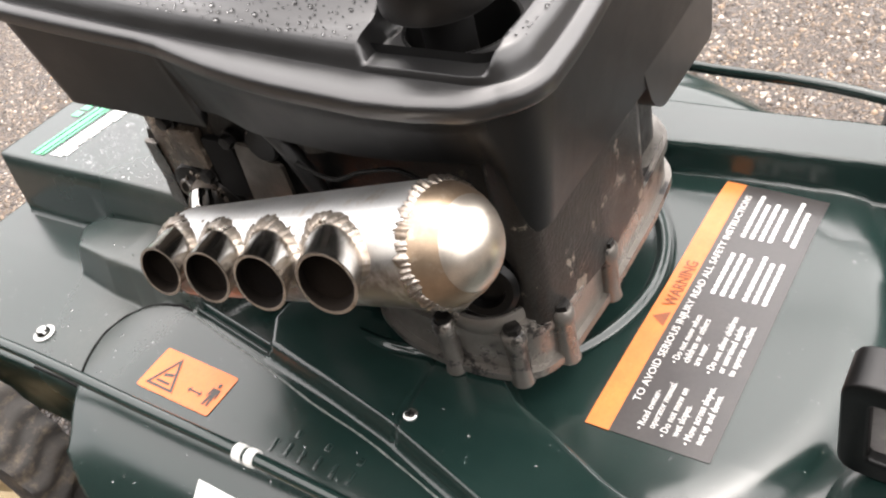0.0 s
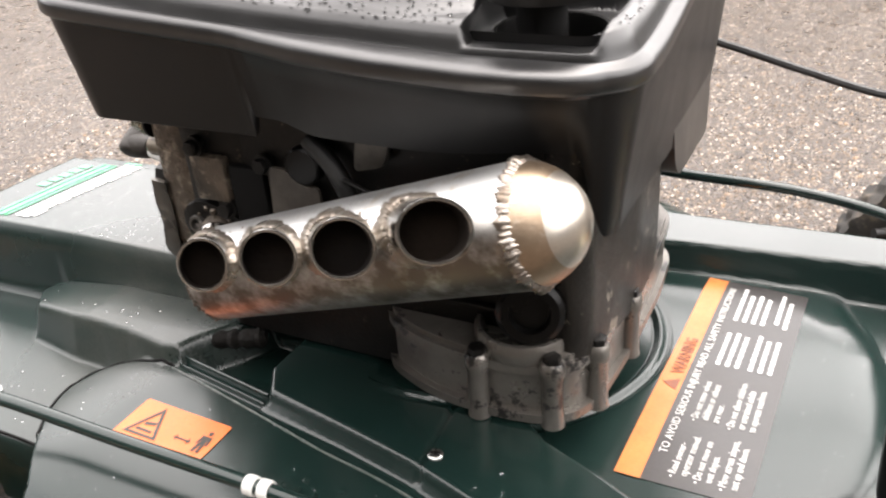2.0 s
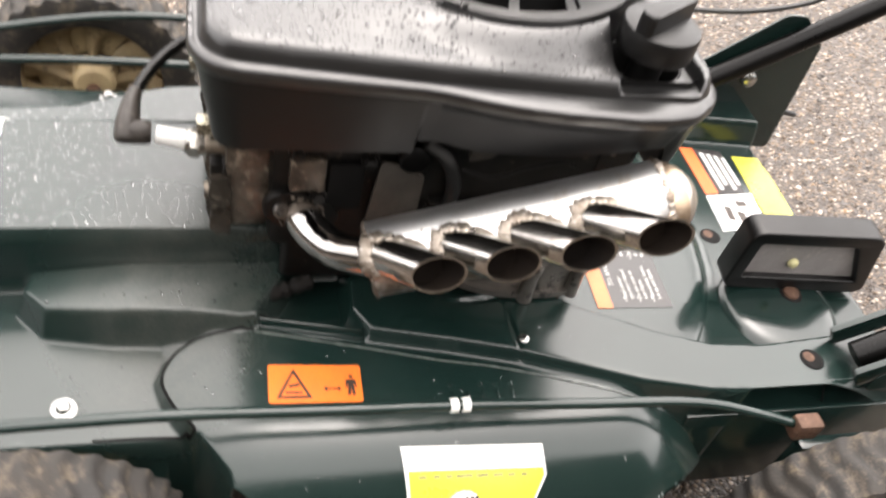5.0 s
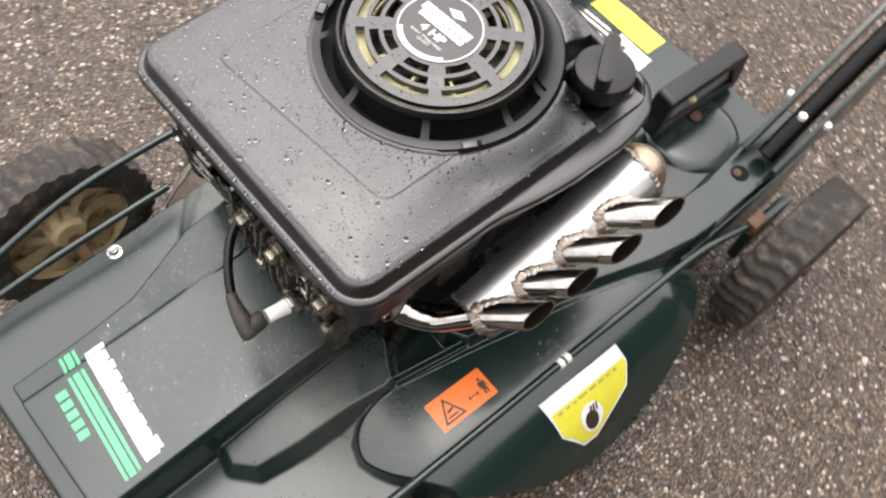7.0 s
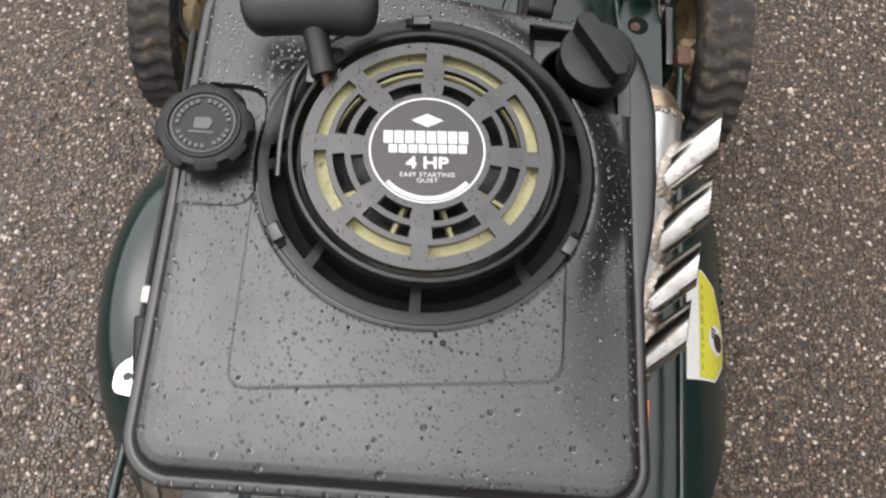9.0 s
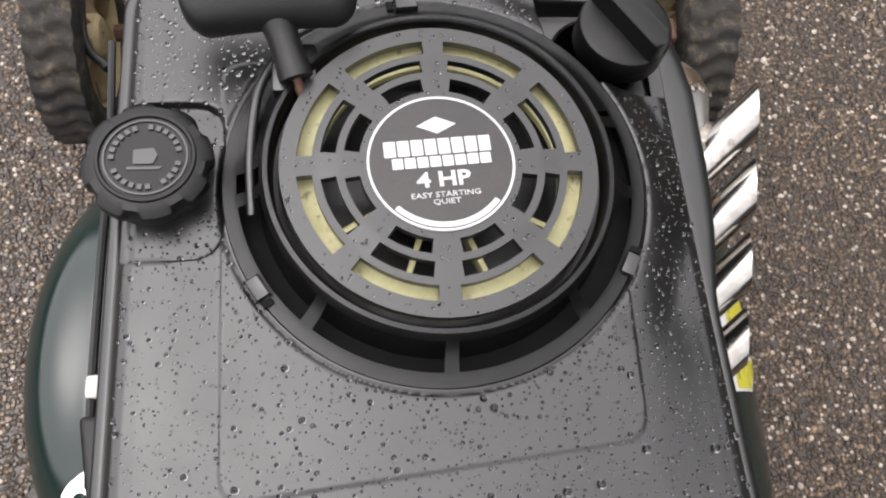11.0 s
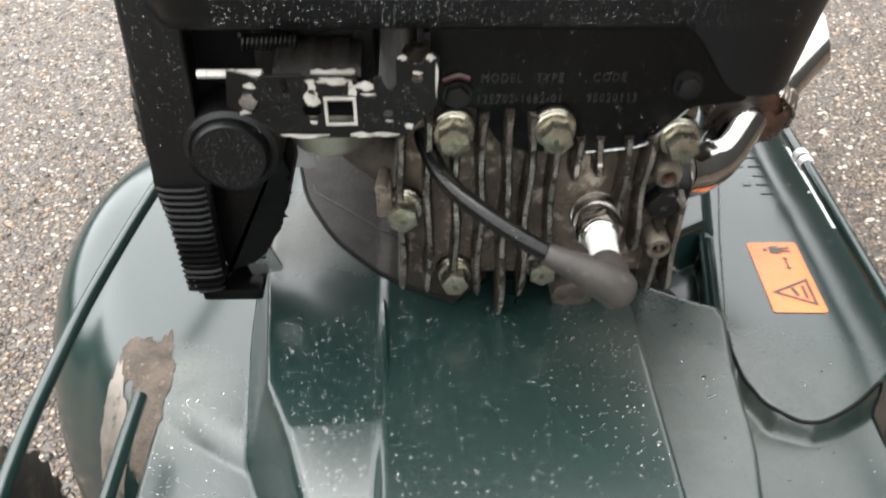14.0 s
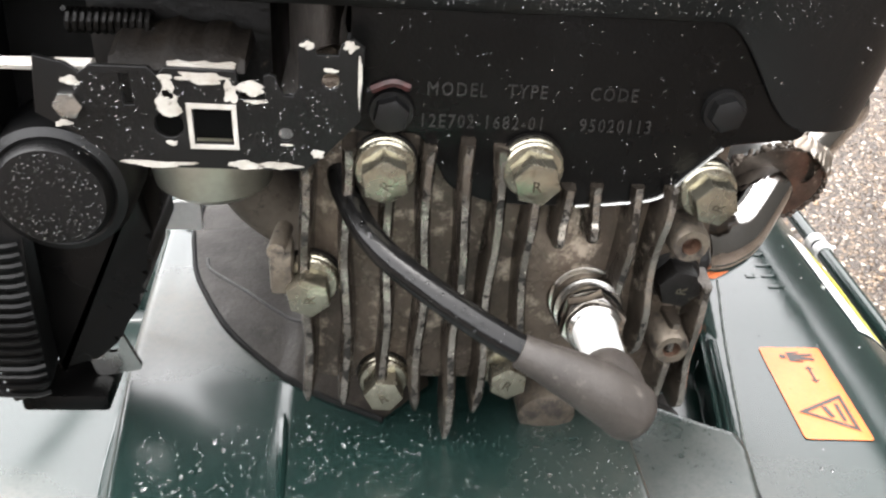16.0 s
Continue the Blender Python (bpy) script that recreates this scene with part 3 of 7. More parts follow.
rod([(0.2, -0.27, 0.2), (0.213, -0.16, 0.225), (0.217, -0.02, 0.236), (0.2205, 0.1, 0.236), (0.2228, 0.2, 0.236), (0.2262, 0.3, 0.233),
     (0.229, 0.405, 0.228), (0.236, 0.47, 0.214), (0.243, 0.518, 0.200)], rings=[(0.2, 0.2228, 0.236)])
rod([(-0.262, -0.25, 0.21), (-0.279, -0.1, 0.23), (-0.277, 0.01, 0.236), (-0.268, 0.1, 0.238), (-0.25, 0.2, 0.242), (-0.218, 0.33, 0.247), (-0.212, 0.43, 0.246), (-0.212, 0.5, 0.234), (-0.235, 0.56, 0.2)])

rod([(-0.238, 0.004, 0.203), (-0.2385, -0.06, 0.204), (-0.238, -0.16, 0.203), (-0.235, -0.27, 0.198)])

# ---- the engine ----
ENGINE = thing("mower_engine", (-0.03, 0.2, 0.2), "black-shrouded four-stroke mower engine sitting on a green deck", "engine")
COVER_C, COVER_H, COVER_R = (-0.039, 0.1905), (0.166, 0.1875), 0.034


def cover_ring(inset, n=420):
    """Points and outward normals on the cover's outline, set in by inset."""
    r = max(COVER_R - inset, 0.003)
    hx, hy = COVER_H[0] - inset - r, COVER_H[1] - inset - r
    out = []
    R = COVER_R
    HX, HY = COVER_H[0] - R, COVER_H[1] - R
    arc = math.pi / 2 * R
    total = 4 * (HX + HY) + 4 * arc
    segs = [(2 * HY, "s", (1, 0)), (arc, "c", 0), (2 * HX, "s", (0, 1)), (arc, "c", 1), (2 * HY, "s", (-1, 0)), (arc, "c", 2), (2 * HX, "s", (0, -1)), (arc, "c", 3)]
    for i in range(n):
        s = total * i / n
        for length, kind, what in segs:
            if s < length:
                break
            s -= length
        f = s / length
        if kind == "s":
            nx, ny = what
            along = -1 + 2 * f
            px = nx * (hx + r) - ny * along * hx
            py = ny * (hy + r) + nx * along * hy
        else:
            a = math.pi / 2 * (what + f)
            nx, ny = math.cos(a), math.sin(a)
            sx, sy = ((1, 1), (-1, 1), (-1, -1), (1, -1))[what]
            px, py = sx * hx + nx * r, sy * hy + ny * r
        out.append((COVER_C[0] + px, COVER_C[1] + py, nx, ny))
    return out


def lip_line(x, y):
    """The lip beside the outline at x, y: its inner height, outer height and how far it bulges out."""
    if x > 0.08:
        inner = np.interp(y, [0.03, 0.08, 0.15, 0.2, 0.25, 0.29, 0.345], [0.4735, 0.469, 0.463, 0.4598, 0.4568, 0.4548, 0.4543])
        outer = np.interp(y, [0.03, 0.08, 0.15, 0.19, 0.25, 0.3, 0.345], [0.472, 0.4675, 0.4622, 0.459, 0.4552, 0.453, 0.4505])
        bulge = np.interp(y, [0.15, 0.165, 0.185, 0.205, 0.225, 0.25, 0.3, 0.325, 0.345, 0.362], [0.0, 0.0012, 0.005, 0.0085, 0.0108, 0.0125, 0.0135, 0.0105, 0.0055, 0.0])
        return float(inner), float(outer), float(bulge)
    w = float(step(-0.07, 0.085, np.array(x))) if y > 0.3 else 0.0
    return 0.474 - 0.0197 * w, 0.4725 - 0.022 * w, 0.0


def cover_bottom(x, y):
    f = lambda a, b, v: float(step(a, b, np.array(v)))
    if x > 0.085 and y < 0.345:
        z = 0.394 + 0.012 * f(0.154, 0.156, y) - 0.006 * f(0.17, 0.2, y) + 0.006 * f(0.26, 0.34, y)
        return z
    if y > 0.3:
        if x > 0.07:
            return 0.407 - 0.05 * f(0.345, 0.372, y)
        return 0.345 + 0.012 * f(-0.1, 0.1, x)
    if y < 0.03:
        return 0.43 - 0.035 * f(0.05, 0.085, x)
    return 0.385


PANEL = rounded([(-0.145, 0.30), (-0.142, 0.063), (0.066, 0.083), (0.068, 0.2), (0.03, 0.3)], 0.014)
FILL_POCKET = [(0.042, 0.291), (0.14, 0.291), (0.14, 0.3555), (0.042, 0.3555)]
WELL = (0.0778, 0.3225)
CAP_POCKET = rounded([(-0.225, 0.185), (-0.143, 0.185), (-0.143, 0.275), (-0.225, 0.275)], 0.018)


def cover_top(x, y, d):
    """Heights of the cover's top at places d inside its outline."""
    z = np.interp(d, [0.0075, 0.0082, 0.0098, 0.0125, 0.017, 0.024, 0.036, 0.2], [0.4735, 0.476, 0.4808, 0.4848, 0.4866, 0.4874, 0.4878, 0.4878])
    r = np.hypot(x - CRANK[0], y - CRANK[1])
    # the side beside the exhaust falls away, most of all behind the starter's shoulder
    edge = np.interp(y, [0.03, 0.08, 0.15, 0.2, 0.25, 0.29, 0.345], [0.0005, 0.005, 0.011, 0.0142, 0.0172, 0.0192, 0.0197]) * step(-0.07, 0.085, x)
    low = step(0.12, 0.25, y)
    z = z - edge * (1 - step(0.015 + 0.035 * low, 0.065 + 0.1 * low, d))
    z = z + (np.maximum(z, 0.4868) - z) * step(0.146, 0.114, r)
    k = step(-0.0028, 0.0028, inside(FILL_POCKET, x, y)) * step(0.007, 0.0079, d)
    z = z * (1 - k) + 0.457 * k
    z = z - 0.0012 * np.exp(-((r - 0.1165) / 0.0009) ** 2) - 0.03 * step(0.112, 0.104, r)
    z = z - 0.0045 * step(-0.0012, 0.0012, inside(CAP_POCKET, x, y)) * step(0.008, 0.014, d)
    z = z + 0.0009 * step(-0.0006, 0.0006, inside(PANEL, x, y))
    return z + 0.0003 * np.sin(40 * x + 1) * np.sin(33 * y)


def cover_inset(x, y):
    """Distance inside the cover's outline."""
    qx, qy = np.abs(x - COVER_C[0]) - (COVER_H[0] - COVER_R), np.abs(y - COVER_C[1]) - (COVER_H[1] - COVER_R)
    return COVER_R - (np.hypot(np.maximum(qx, 0), np.maximum(qy, 0)) + np.minimum(np.maximum(qx, qy), 0))


def cover_mesh():
    bm = bmesh.new()
    n = 900
    outer = cover_ring(0, n)
    lips = [lip_line(x, y) for x, y, nx, ny in outer]
    rows = []

    def skirt(inset, z_of):
        rows.append([bm.verts.new((x - nx * inset, y - ny * inset, z_of(x, y))) for x, y, nx, ny in outer])

    def lip(f, inset, dz):
        """A row of the lip, f of the way from its inner to its outer edge."""
        rows.append([])
        for (x, y, nx, ny), (zi, zo, bulge) in zip(outer, lips):
            k = bulge * f - inset
            rows[-1].append(bm.verts.new((x + nx * k, y + ny * k, zi + (zo - zi) * f + dz)))

    # inner and outer faces of the skirt, then the lip, then the top
    skirt(0.0185, lambda x, y: 0.462)
    skirt(0.0185, lambda x, y: cover_bottom(x, y) + 0.004)
    skirt(0.0155, lambda x, y: cover_bottom(x, y))
    for f in (0.0, 0.25, 0.5, 0.75, 1.0):
        rows.append([])
        for (x, y, nx, ny), (zi, zo, bulge) in zip(outer, lips):
            b = cover_bottom(x, y) + 0.0005
            k = (0.0148 - 0.6 * bulge) * (1 - f) + (0.0042 - bulge) * f
            rows[-1].append(bm.verts.new((x - nx * k, y - ny * k, b + (max(zo - 0.0125, b + 0.01) - b) * f)))
    lip(1, 0.0015, -0.0105)
    lip(1, 0.0, -0.0085)
    lip(1, 0.0, -0.0035)
    lip(1, 0.0006, -0.0012)
    lip(1, 0.002, 0.0)
    lip(0.7, 0.0042, 0.0002)
    lip(0.35, 0.0056, 0.0)
    lip(0.1, 0.0066, -0.0006)
    lip(0.0, 0.0072, -0.001)
    insets = [0.0076, 0.0082, 0.009, 0.0098, 0.0108] + [0.0118 + 0.0011 * k for k in range(17)] + [0.0305]

    def top_row(xs, ys, ds):
        rows.append([bm.verts.new(q) for q in zip(xs.tolist(), ys.tolist(), cover_top(xs, ys, ds).tolist())])

    for d in insets:
        ring = np.array(cover_ring(d, n))
        top_row(ring[:, 0], ring[:, 1], np.full(n, d))
    ring = np.array(cover_ring(0.0305, n))
    steps = 150
    for k in range(1, steps):
        f = k / steps
        xs, ys = ring[:, 0] + (COVER_C[0] - ring[:, 0]) * f, ring[:, 1] + (COVER_C[1] - ring[:, 1]) * f
        top_row(xs, ys, cover_inset(xs, ys))
    grid_faces(bm, rows, close_v=True)
    bm.faces.new(rows[-1])
    # the open filler well in the floor of the pocket
    gone = [f for f in bm.faces if len(f.verts) == 4 and all(math.hypot(v.co.x - WELL[0], v.co.y - WELL[1]) < 0.0288 and 0.45 < v.co.z < 0.4594 for v in f.verts)]
    bmesh.ops.delete(bm, geom=gone, context="FACES_ONLY")
    # skirt faces take the darker copy, shaded by colour against the top
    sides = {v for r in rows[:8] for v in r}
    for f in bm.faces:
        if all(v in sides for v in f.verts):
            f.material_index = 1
    return bm


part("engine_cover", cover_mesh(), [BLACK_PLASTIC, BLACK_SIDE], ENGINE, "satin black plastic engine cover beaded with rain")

# recoil starter on top
RC = Matrix.Translation((CRANK[0], CRANK[1], 0))


def recoil_shell():
    """The raised round shell; its sloping flank is cut open by vents between ribs."""
    prof = [(0.1172, 0.452), (0.1162, 0.4862), (0.1135, 0.4895), (0.1085, 0.4903), (0.1062, 0.4912), (0.1005, 0.4945), (0.0955, 0.500), (0.0935, 0.5035), (0.0925, 0.507),
            (0.0912, 0.5094), (0.0888, 0.5098), (0.0874, 0.508), (0.0868, 0.496), (0.0838, 0.4955), (0.0838, 0.47)]
    bm = bmesh.new()
    n = 180
    rows = [[bm.verts.new(RC @ V((r * math.cos(2 * math.pi * i / n), r * math.sin(2 * math.pi * i / n), z))) for r, z in prof] for i in range(n)]
    for i in range(n):
        a = 360.0 * (i + 0.5) / n
        vent = 178 < a < 382 or a < 22
        rib = abs(((a - 270 + 21) % 42) - 21) < 1.9
        for j in range(len(prof) - 1):
            if vent and not rib and 4 <= j <= 6:
                continue
            q = (i + 1) % n
            bm.faces.new((rows[i][j], rows[i][j + 1], rows[q][j + 1], rows[q][j]))
    bmesh.ops.solidify(bm, geom=list(bm.faces), thickness=-0.0016)
    return bm


RECOIL = part("recoil_housing", recoil_shell(), BLACK_PLASTIC, ENGINE, "raised black plastic starter housing with vents")
# near-black lining behind the vents, the shade inside put into its colour
part("dark_vent_lining", revolve(bmesh.new(), [(0.109, 0.478), (0.096, 0.478), (0.0915, 0.486), (0.0915, 0.5)], 60, RC), DARK, RECOIL)

def slotted_disc():
    """The round screen: eight sectors, each with three curved slots."""
    rs = [0.0, 0.0395, 0.0425, 0.0505, 0.0545, 0.0625, 0.0665, 0.0745, 0.083]
    open_rings = {2: 13.5, 4: 15.5, 6: 18.0}
    bm = bmesh.new()
    per = 16
    cuts = []
    for s in range(8):
        base = 22.5 + 45 * s
        cuts += [base + o for o in (-22.5, -18.0, -17, -15.5, -13.5, -8, -3, 3, 8, 13.5, 15.5, 17, 18.0)]
    n = len(cuts)
    sect = n // 8

    def ring(z):
        return [[bm.verts.new(RC @ V((r * math.cos(radians(a)), r * math.sin(radians(a)), z + (0.001 if r < 0.06 else 0)))) for a in cuts] for r in rs[1:]]

    top, low = ring(0.5085), ring(0.5035)

    def solid(i, j):
        k = i + 1
        if k not in open_rings:
            return True
        lo = cuts[j] - (22.5 + 45 * (j // sect))
        nxt = cuts[(j + 1) % n] + (360 if j + 1 == n else 0) - (22.5 + 45 * (j // sect))
        return not (lo >= -open_rings[k] - 1e-6 and nxt <= open_rings[k] + 1e-6)

    for i in range(len(rs) - 2):
        for j in range(n):
            q = (j + 1) % n
            if solid(i, j):
                bm.faces.new((top[i][j], top[i + 1][j], top[i + 1][q], top[i][q]))
                bm.faces.new((low[i][j], low[i][q], low[i + 1][q], low[i + 1][j]))
                continue
            for (a, b, ii, jj) in (((i, j), (i, q), i - 1, j), ((i + 1, q), (i + 1, j), i + 1, j), ((i + 1, j), (i, j), i, j - 1), ((i, q), (i + 1, q), i, q)):
                if ii < 0 or ii >= len(rs) - 2 or solid(ii, jj % n):
                    bm.faces.new((top[a[0]][a[1]], top[b[0]][b[1]], low[b[0]][b[1]], low[a[0]][a[1]]))
    for j in range(n):
        q = (j + 1) % n
        bm.faces.new((top[-1][j], low[-1][j], low[-1][q], top[-1][q]))
    bm.faces.new(top[0])
    bm.faces.new(low[0][::-1])
    return bm


part("screen", slotted_disc(), BLACK_PLASTIC, RECOIL, "slotted black starter screen")
part("fan_ring", revolve(bmesh.new(), [(0.064, 0.493), (0.064, 0.4975), (0.0805, 0.4975), (0.0805, 0.493)], 60, RC), CREAM, RECOIL, "cream fan ring behind the slots")
for k in range(9):
    a = radians(40 * k + 11)
    bm = bmesh.new()
    box(bm, (0.03, -0.0015, 0.482), (0.066, 0.0015, 0.494), 0.0006, RC @ Matrix.Rotation(a, 4, "Z") @ Matrix.Rotation(0.0, 4, "X"))
    part("fan_blade", bm, CREAM, RECOIL)
part("badge", revolve(bmesh.new(), [(0.0375, 0.509), (0.0375, 0.5101), (0.0, 0.5103)], 64, RC), GREY_FILM, RECOIL, "round dark badge with silver print")
part("badge_ring", revolve(bmesh.new(), [(0.0385, 0.5092), (0.0385, 0.5106), (0.0372, 0.5106), (0.0372, 0.5092)], 64, RC), SILVER_INK, RECOIL)

# badge on the screen: silver mark, two printed bands, rating and slogan
BADGE_Z = 0.5104
badge_m = Matrix.Translation((CRANK[0], CRANK[1], BADGE_Z)) @ Matrix.Rotation(radians(4), 4, "Z")
bm = bmesh.new()
prism(bm, [(-0.0105, 0.0215), (0.0, 0.0165), (0.0105, 0.0215), (0.0, 0.0265)], 0.0002, badge_m)
for x0, x1, y0, y1 in ((-0.029, 0.028, 0.0045, 0.0135), (-0.0255, 0.027, -0.0025, 0.0035)):
    n = 8
    w = (x1 - x0) / n
    for k in range(n):
        prism(bm, [(x0 + k * w, y0), (x0 + (k + 0.86) * w, y0), (x0 + (k + 0.86) * w, y1), (x0 + k * w, y1)], 0.0002, badge_m)
words(bm, "4 HP", 0.0115, badge_m @ Matrix.Translation((0, -0.0135, 0.0001)), align="CENTER", bold=0.0003, narrow=1.2)
words(bm, "EASY STARTING", 0.0042, badge_m @ Matrix.Translation((0, -0.0196, 0.0001)), align="CENTER", narrow=1.2)
words(bm, "QUIET", 0.0042, badge_m @ Matrix.Translation((0, -0.0236, 0.0001)), align="CENTER", narrow=1.2)
ang = [radians(222 + 96 * k / 16) for k in range(17)]
prism(bm, [(0.0365 * math.cos(t), 0.0365 * math.sin(t)) for t in ang] + [(0.0335 * math.cos(t), 0.0335 * math.sin(t)) for t in ang[::-1]], 0.0002, badge_m)
part("badge_print", bm, SILVER_INK, RECOIL, "silver print with power rating")

# clip slots in the ring round the starter
for a in (212, 332, 96):
    m = RC @ Matrix.Rotation(radians(a), 4, "Z") @ Matrix.Translation((0.1125, 0, 0.4895))
    part("clip", box(bmesh.new(), (-0.004, -0.006, 0), (0.003, 0.006, 0.0035), 0.0008, m), BLACK_PLASTIC, RECOIL)
    part("clip_slot", box(bmesh.new(), (-0.0035, 0.0075, 0), (0.002, 0.011, 0.0018), 0.0003, m), DARK, RECOIL)

# wall beside the rope's way out
part("rope_guide", tube(bmesh.new(), smooth_line([(-0.1275, 0.205, 0.494), (-0.1285, 0.24, 0.4965), (-0.1245, 0.275, 0.4985), (-0.115, 0.296, 0.5)], 6), 0.0028, 10), BLACK_PLASTIC, RECOIL)
part("rope_exit", box(bmesh.new(), (-0.117, 0.272, 0.485), (-0.093, 0.302, 0.5055), 0.003), BLACK_PLASTIC, RECOIL)
part("rope", tube(bmesh.new(), [(-0.099, 0.266, 0.503), (-0.1015, 0.271, 0.506), (-0.1035, 0.277, 0.509)], 0.0028, 10), RUST, RECOIL, "frayed brown starter rope")

# ---- pull handle ----
HANDLE = part("pull_handle", tube(bmesh.new(), smooth_line([(-0.1605, 0.313, 0.521), (-0.150, 0.3145, 0.523), (-0.1165, 0.318, 0.525), (-0.083, 0.3215, 0.523), (-0.0725, 0.323, 0.521)], 6),
              [0.009 + 0.0095 * min(1, 4 * k / 24, 4 * (24 - k) / 24) ** 0.5 for k in range(25)], 22), BLACK_RUBBER, ENGINE, "black T-shaped rubber pull handle")
part("stem", tube(bmesh.new(), smooth_line([(-0.1155, 0.314, 0.523), (-0.110, 0.297, 0.518), (-0.1035, 0.276, 0.5105)], 5), [0.014, 0.0125, 0.011, 0.0098, 0.009, 0.0086, 0.0084, 0.0084, 0.0086, 0.0092, 0.0092], 18), BLACK_RUBBER, HANDLE)

# ---- fuel cap ----
CAP_M = Matrix.Translation((-0.1795, 0.234, 0))
CAP = part("fuel_cap", revolve(bmesh.new(), [(0.0, 0.5052), (0.0225, 0.5052), (0.0232, 0.5064), (0.0246, 0.5064), (0.0252, 0.505), (0.0295, 0.5042), (0.0315, 0.5018), (0.0318, 0.4955), (0.0314, 0.494), (0.029, 0.4935),
          (0.028, 0.4805)], 120, CAP_M, lambda a, r, z: (0.0012 * math.tanh(4 * (math.sin(a * 8) + 0.5)) if r > 0.0305 and z < 0.503 else 0)), BLACK_SIDE, ENGINE, "round black plastic fuel cap")
bm = bmesh.new()
revolve(bm, [(0.0212, 0.5051), (0.0212, 0.5061), (0.0202, 0.5061), (0.0202, 0.5051)], 40, CAP_M)
for k in range(26):
    if k % 7:
        m = CAP_M @ Matrix.Rotation(2 * math.pi * k / 26, 4, "Z") @ Matrix.Translation((0.0168, 0, 0.5051))
        prism(bm, [(-0.0014, -0.0012), (0.0014, -0.0012), (0.0014, 0.0012), (-0.0014, 0.0012)], 0.0013, m)
prism(bm, rounded([(-0.006, -0.004), (0.004, -0.004), (0.006, 0.001), (0.004, 0.005), (-0.006, 0.004)], 0.001, 2), 0.0009, CAP_M @ Matrix.Translation((0, 0, 0.5051)))
prism(bm, rounded([(-0.009, -0.007), (0.007, -0.007), (0.009, -0.0055), (-0.009, -0.0055)], 0.0004, 2), 0.0007, CAP_M @ Matrix.Translation((0, 0, 0.5051)))
part("embossing", bm, BLACK_PLASTIC, CAP)
part("neck", revolve(bmesh.new(), [(0.024, 0.481), (0.0245, 0.496)], 40, CAP_M), DARK, CAP)

# ---- oil filler plug with its grip ----
OIL_M = Matrix.Translation((0.0868, 0.3205, -0.0122))
OIL = part("oil_plug", revolve(bmesh.new(), [(0.0, 0.5085), (0.0248, 0.5082), (0.0273, 0.507), (0.0282, 0.5045), (0.0282, 0.489), (0.0276, 0.488), (0.02, 0.4878)], 64, OIL_M,
           lambda a, r, z: 0.0), BLACK_SIDE, ENGINE, "black plastic oil filler plug")
grip_m = OIL_M @ Matrix.Rotation(math.atan2(-0.04, 0.0265), 4, "Z")
bm = bmesh.new()
prism(bm, rounded([(-0.0275, -0.0068), (0.0275, -0.0068), (0.0275, 0.0068), (-0.0275, 0.0068)], 0.005), 0.0165, grip_m @ Matrix.Translation((0, 0, 0.5065)), 0.0022, 3)
part("grip", bm, BLACK_SIDE, OIL)
# stem and well are near-black: the deep well's shade is in their colour
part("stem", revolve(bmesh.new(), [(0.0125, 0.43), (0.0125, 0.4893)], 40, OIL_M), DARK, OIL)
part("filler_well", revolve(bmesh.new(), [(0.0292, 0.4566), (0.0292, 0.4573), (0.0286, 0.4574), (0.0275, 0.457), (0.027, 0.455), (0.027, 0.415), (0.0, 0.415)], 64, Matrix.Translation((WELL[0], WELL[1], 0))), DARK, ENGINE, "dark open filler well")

# ---- crankcase and sump under the cover ----
SHIELD = surface("oil_smeared_sheet", (0.06, 0.052, 0.043), (0.028, 0.024, 0.02), (0.015, 0.0125, 0.01), grain=500, spots=40, rough=(0.4, 0.6), metal=0.3, bump=0.2, patch_at=(0.56, 0.7))
bm = bmesh.new()
prism(bm, rounded([(0.079, 0.07), (0.082, 0.2), (0.084, 0.32), (0.06, 0.345), (-0.1, 0.345), (-0.118, 0.31), (-0.105, 0.2), (-0.075, 0.1)], 0.012), 0.2, Matrix.Translation((0, 0, 0.225)), 0.003)
CASE = part("crankcase", bm, GREASY_ALU, ENGINE, "oily dark aluminium crankcase")
bm = bmesh.new()
prism(bm, rounded([(0.05, 0.29), (0.09, 0.325), (0.094, 0.338), (0.086, 0.347), (0.02, 0.357), (-0.04, 0.357), (-0.1, 0.33)], 0.006), 0.15, Matrix.Translation((0, 0, 0.262)), 0.003)
part("rear_casting", bm, REAR_CAST, CASE, "black paint flaking from a grey casting")
SUMP_LINE = rounded([(0.055, 0.2), (0.085, 0.213), (0.1, 0.243), (0.106, 0.268), (0.1075, 0.3), (0.104, 0.324), (0.094, 0.339), (0.075, 0.3475), (0.025, 0.352), (-0.05, 0.354), (-0.1, 0.351), (-0.125, 0.33), (-0.125, 0.25), (-0.07, 0.2)], 0.012)
SUMP = part("sump", prism(bmesh.new(), SUMP_LINE, 0.043, Matrix.Translation((0, 0, 0.227)), 0.003), SUMP_CAST, ENGINE, "grey cast aluminium sump with worn edges")
part("sump_flange", prism(bmesh.new(), [(-0.02 + (x + 0.02) * 1.025, 0.27 + (y - 0.27) * 1.03) for x, y in SUMP_LINE], 0.0065, Matrix.Translation((0, 0, 0.2595)), 0.0022), SUMP_CAST, SUMP)
part("foot_flange", prism(bmesh.new(), [(-0.02 + (x + 0.02) * 1.04, 0.27 + (y - 0.27) * 1.05) for x, y in SUMP_LINE], 0.006, Matrix.Translation((0, 0, 0.2255)), 0.002), SUMP_CAST, SUMP)
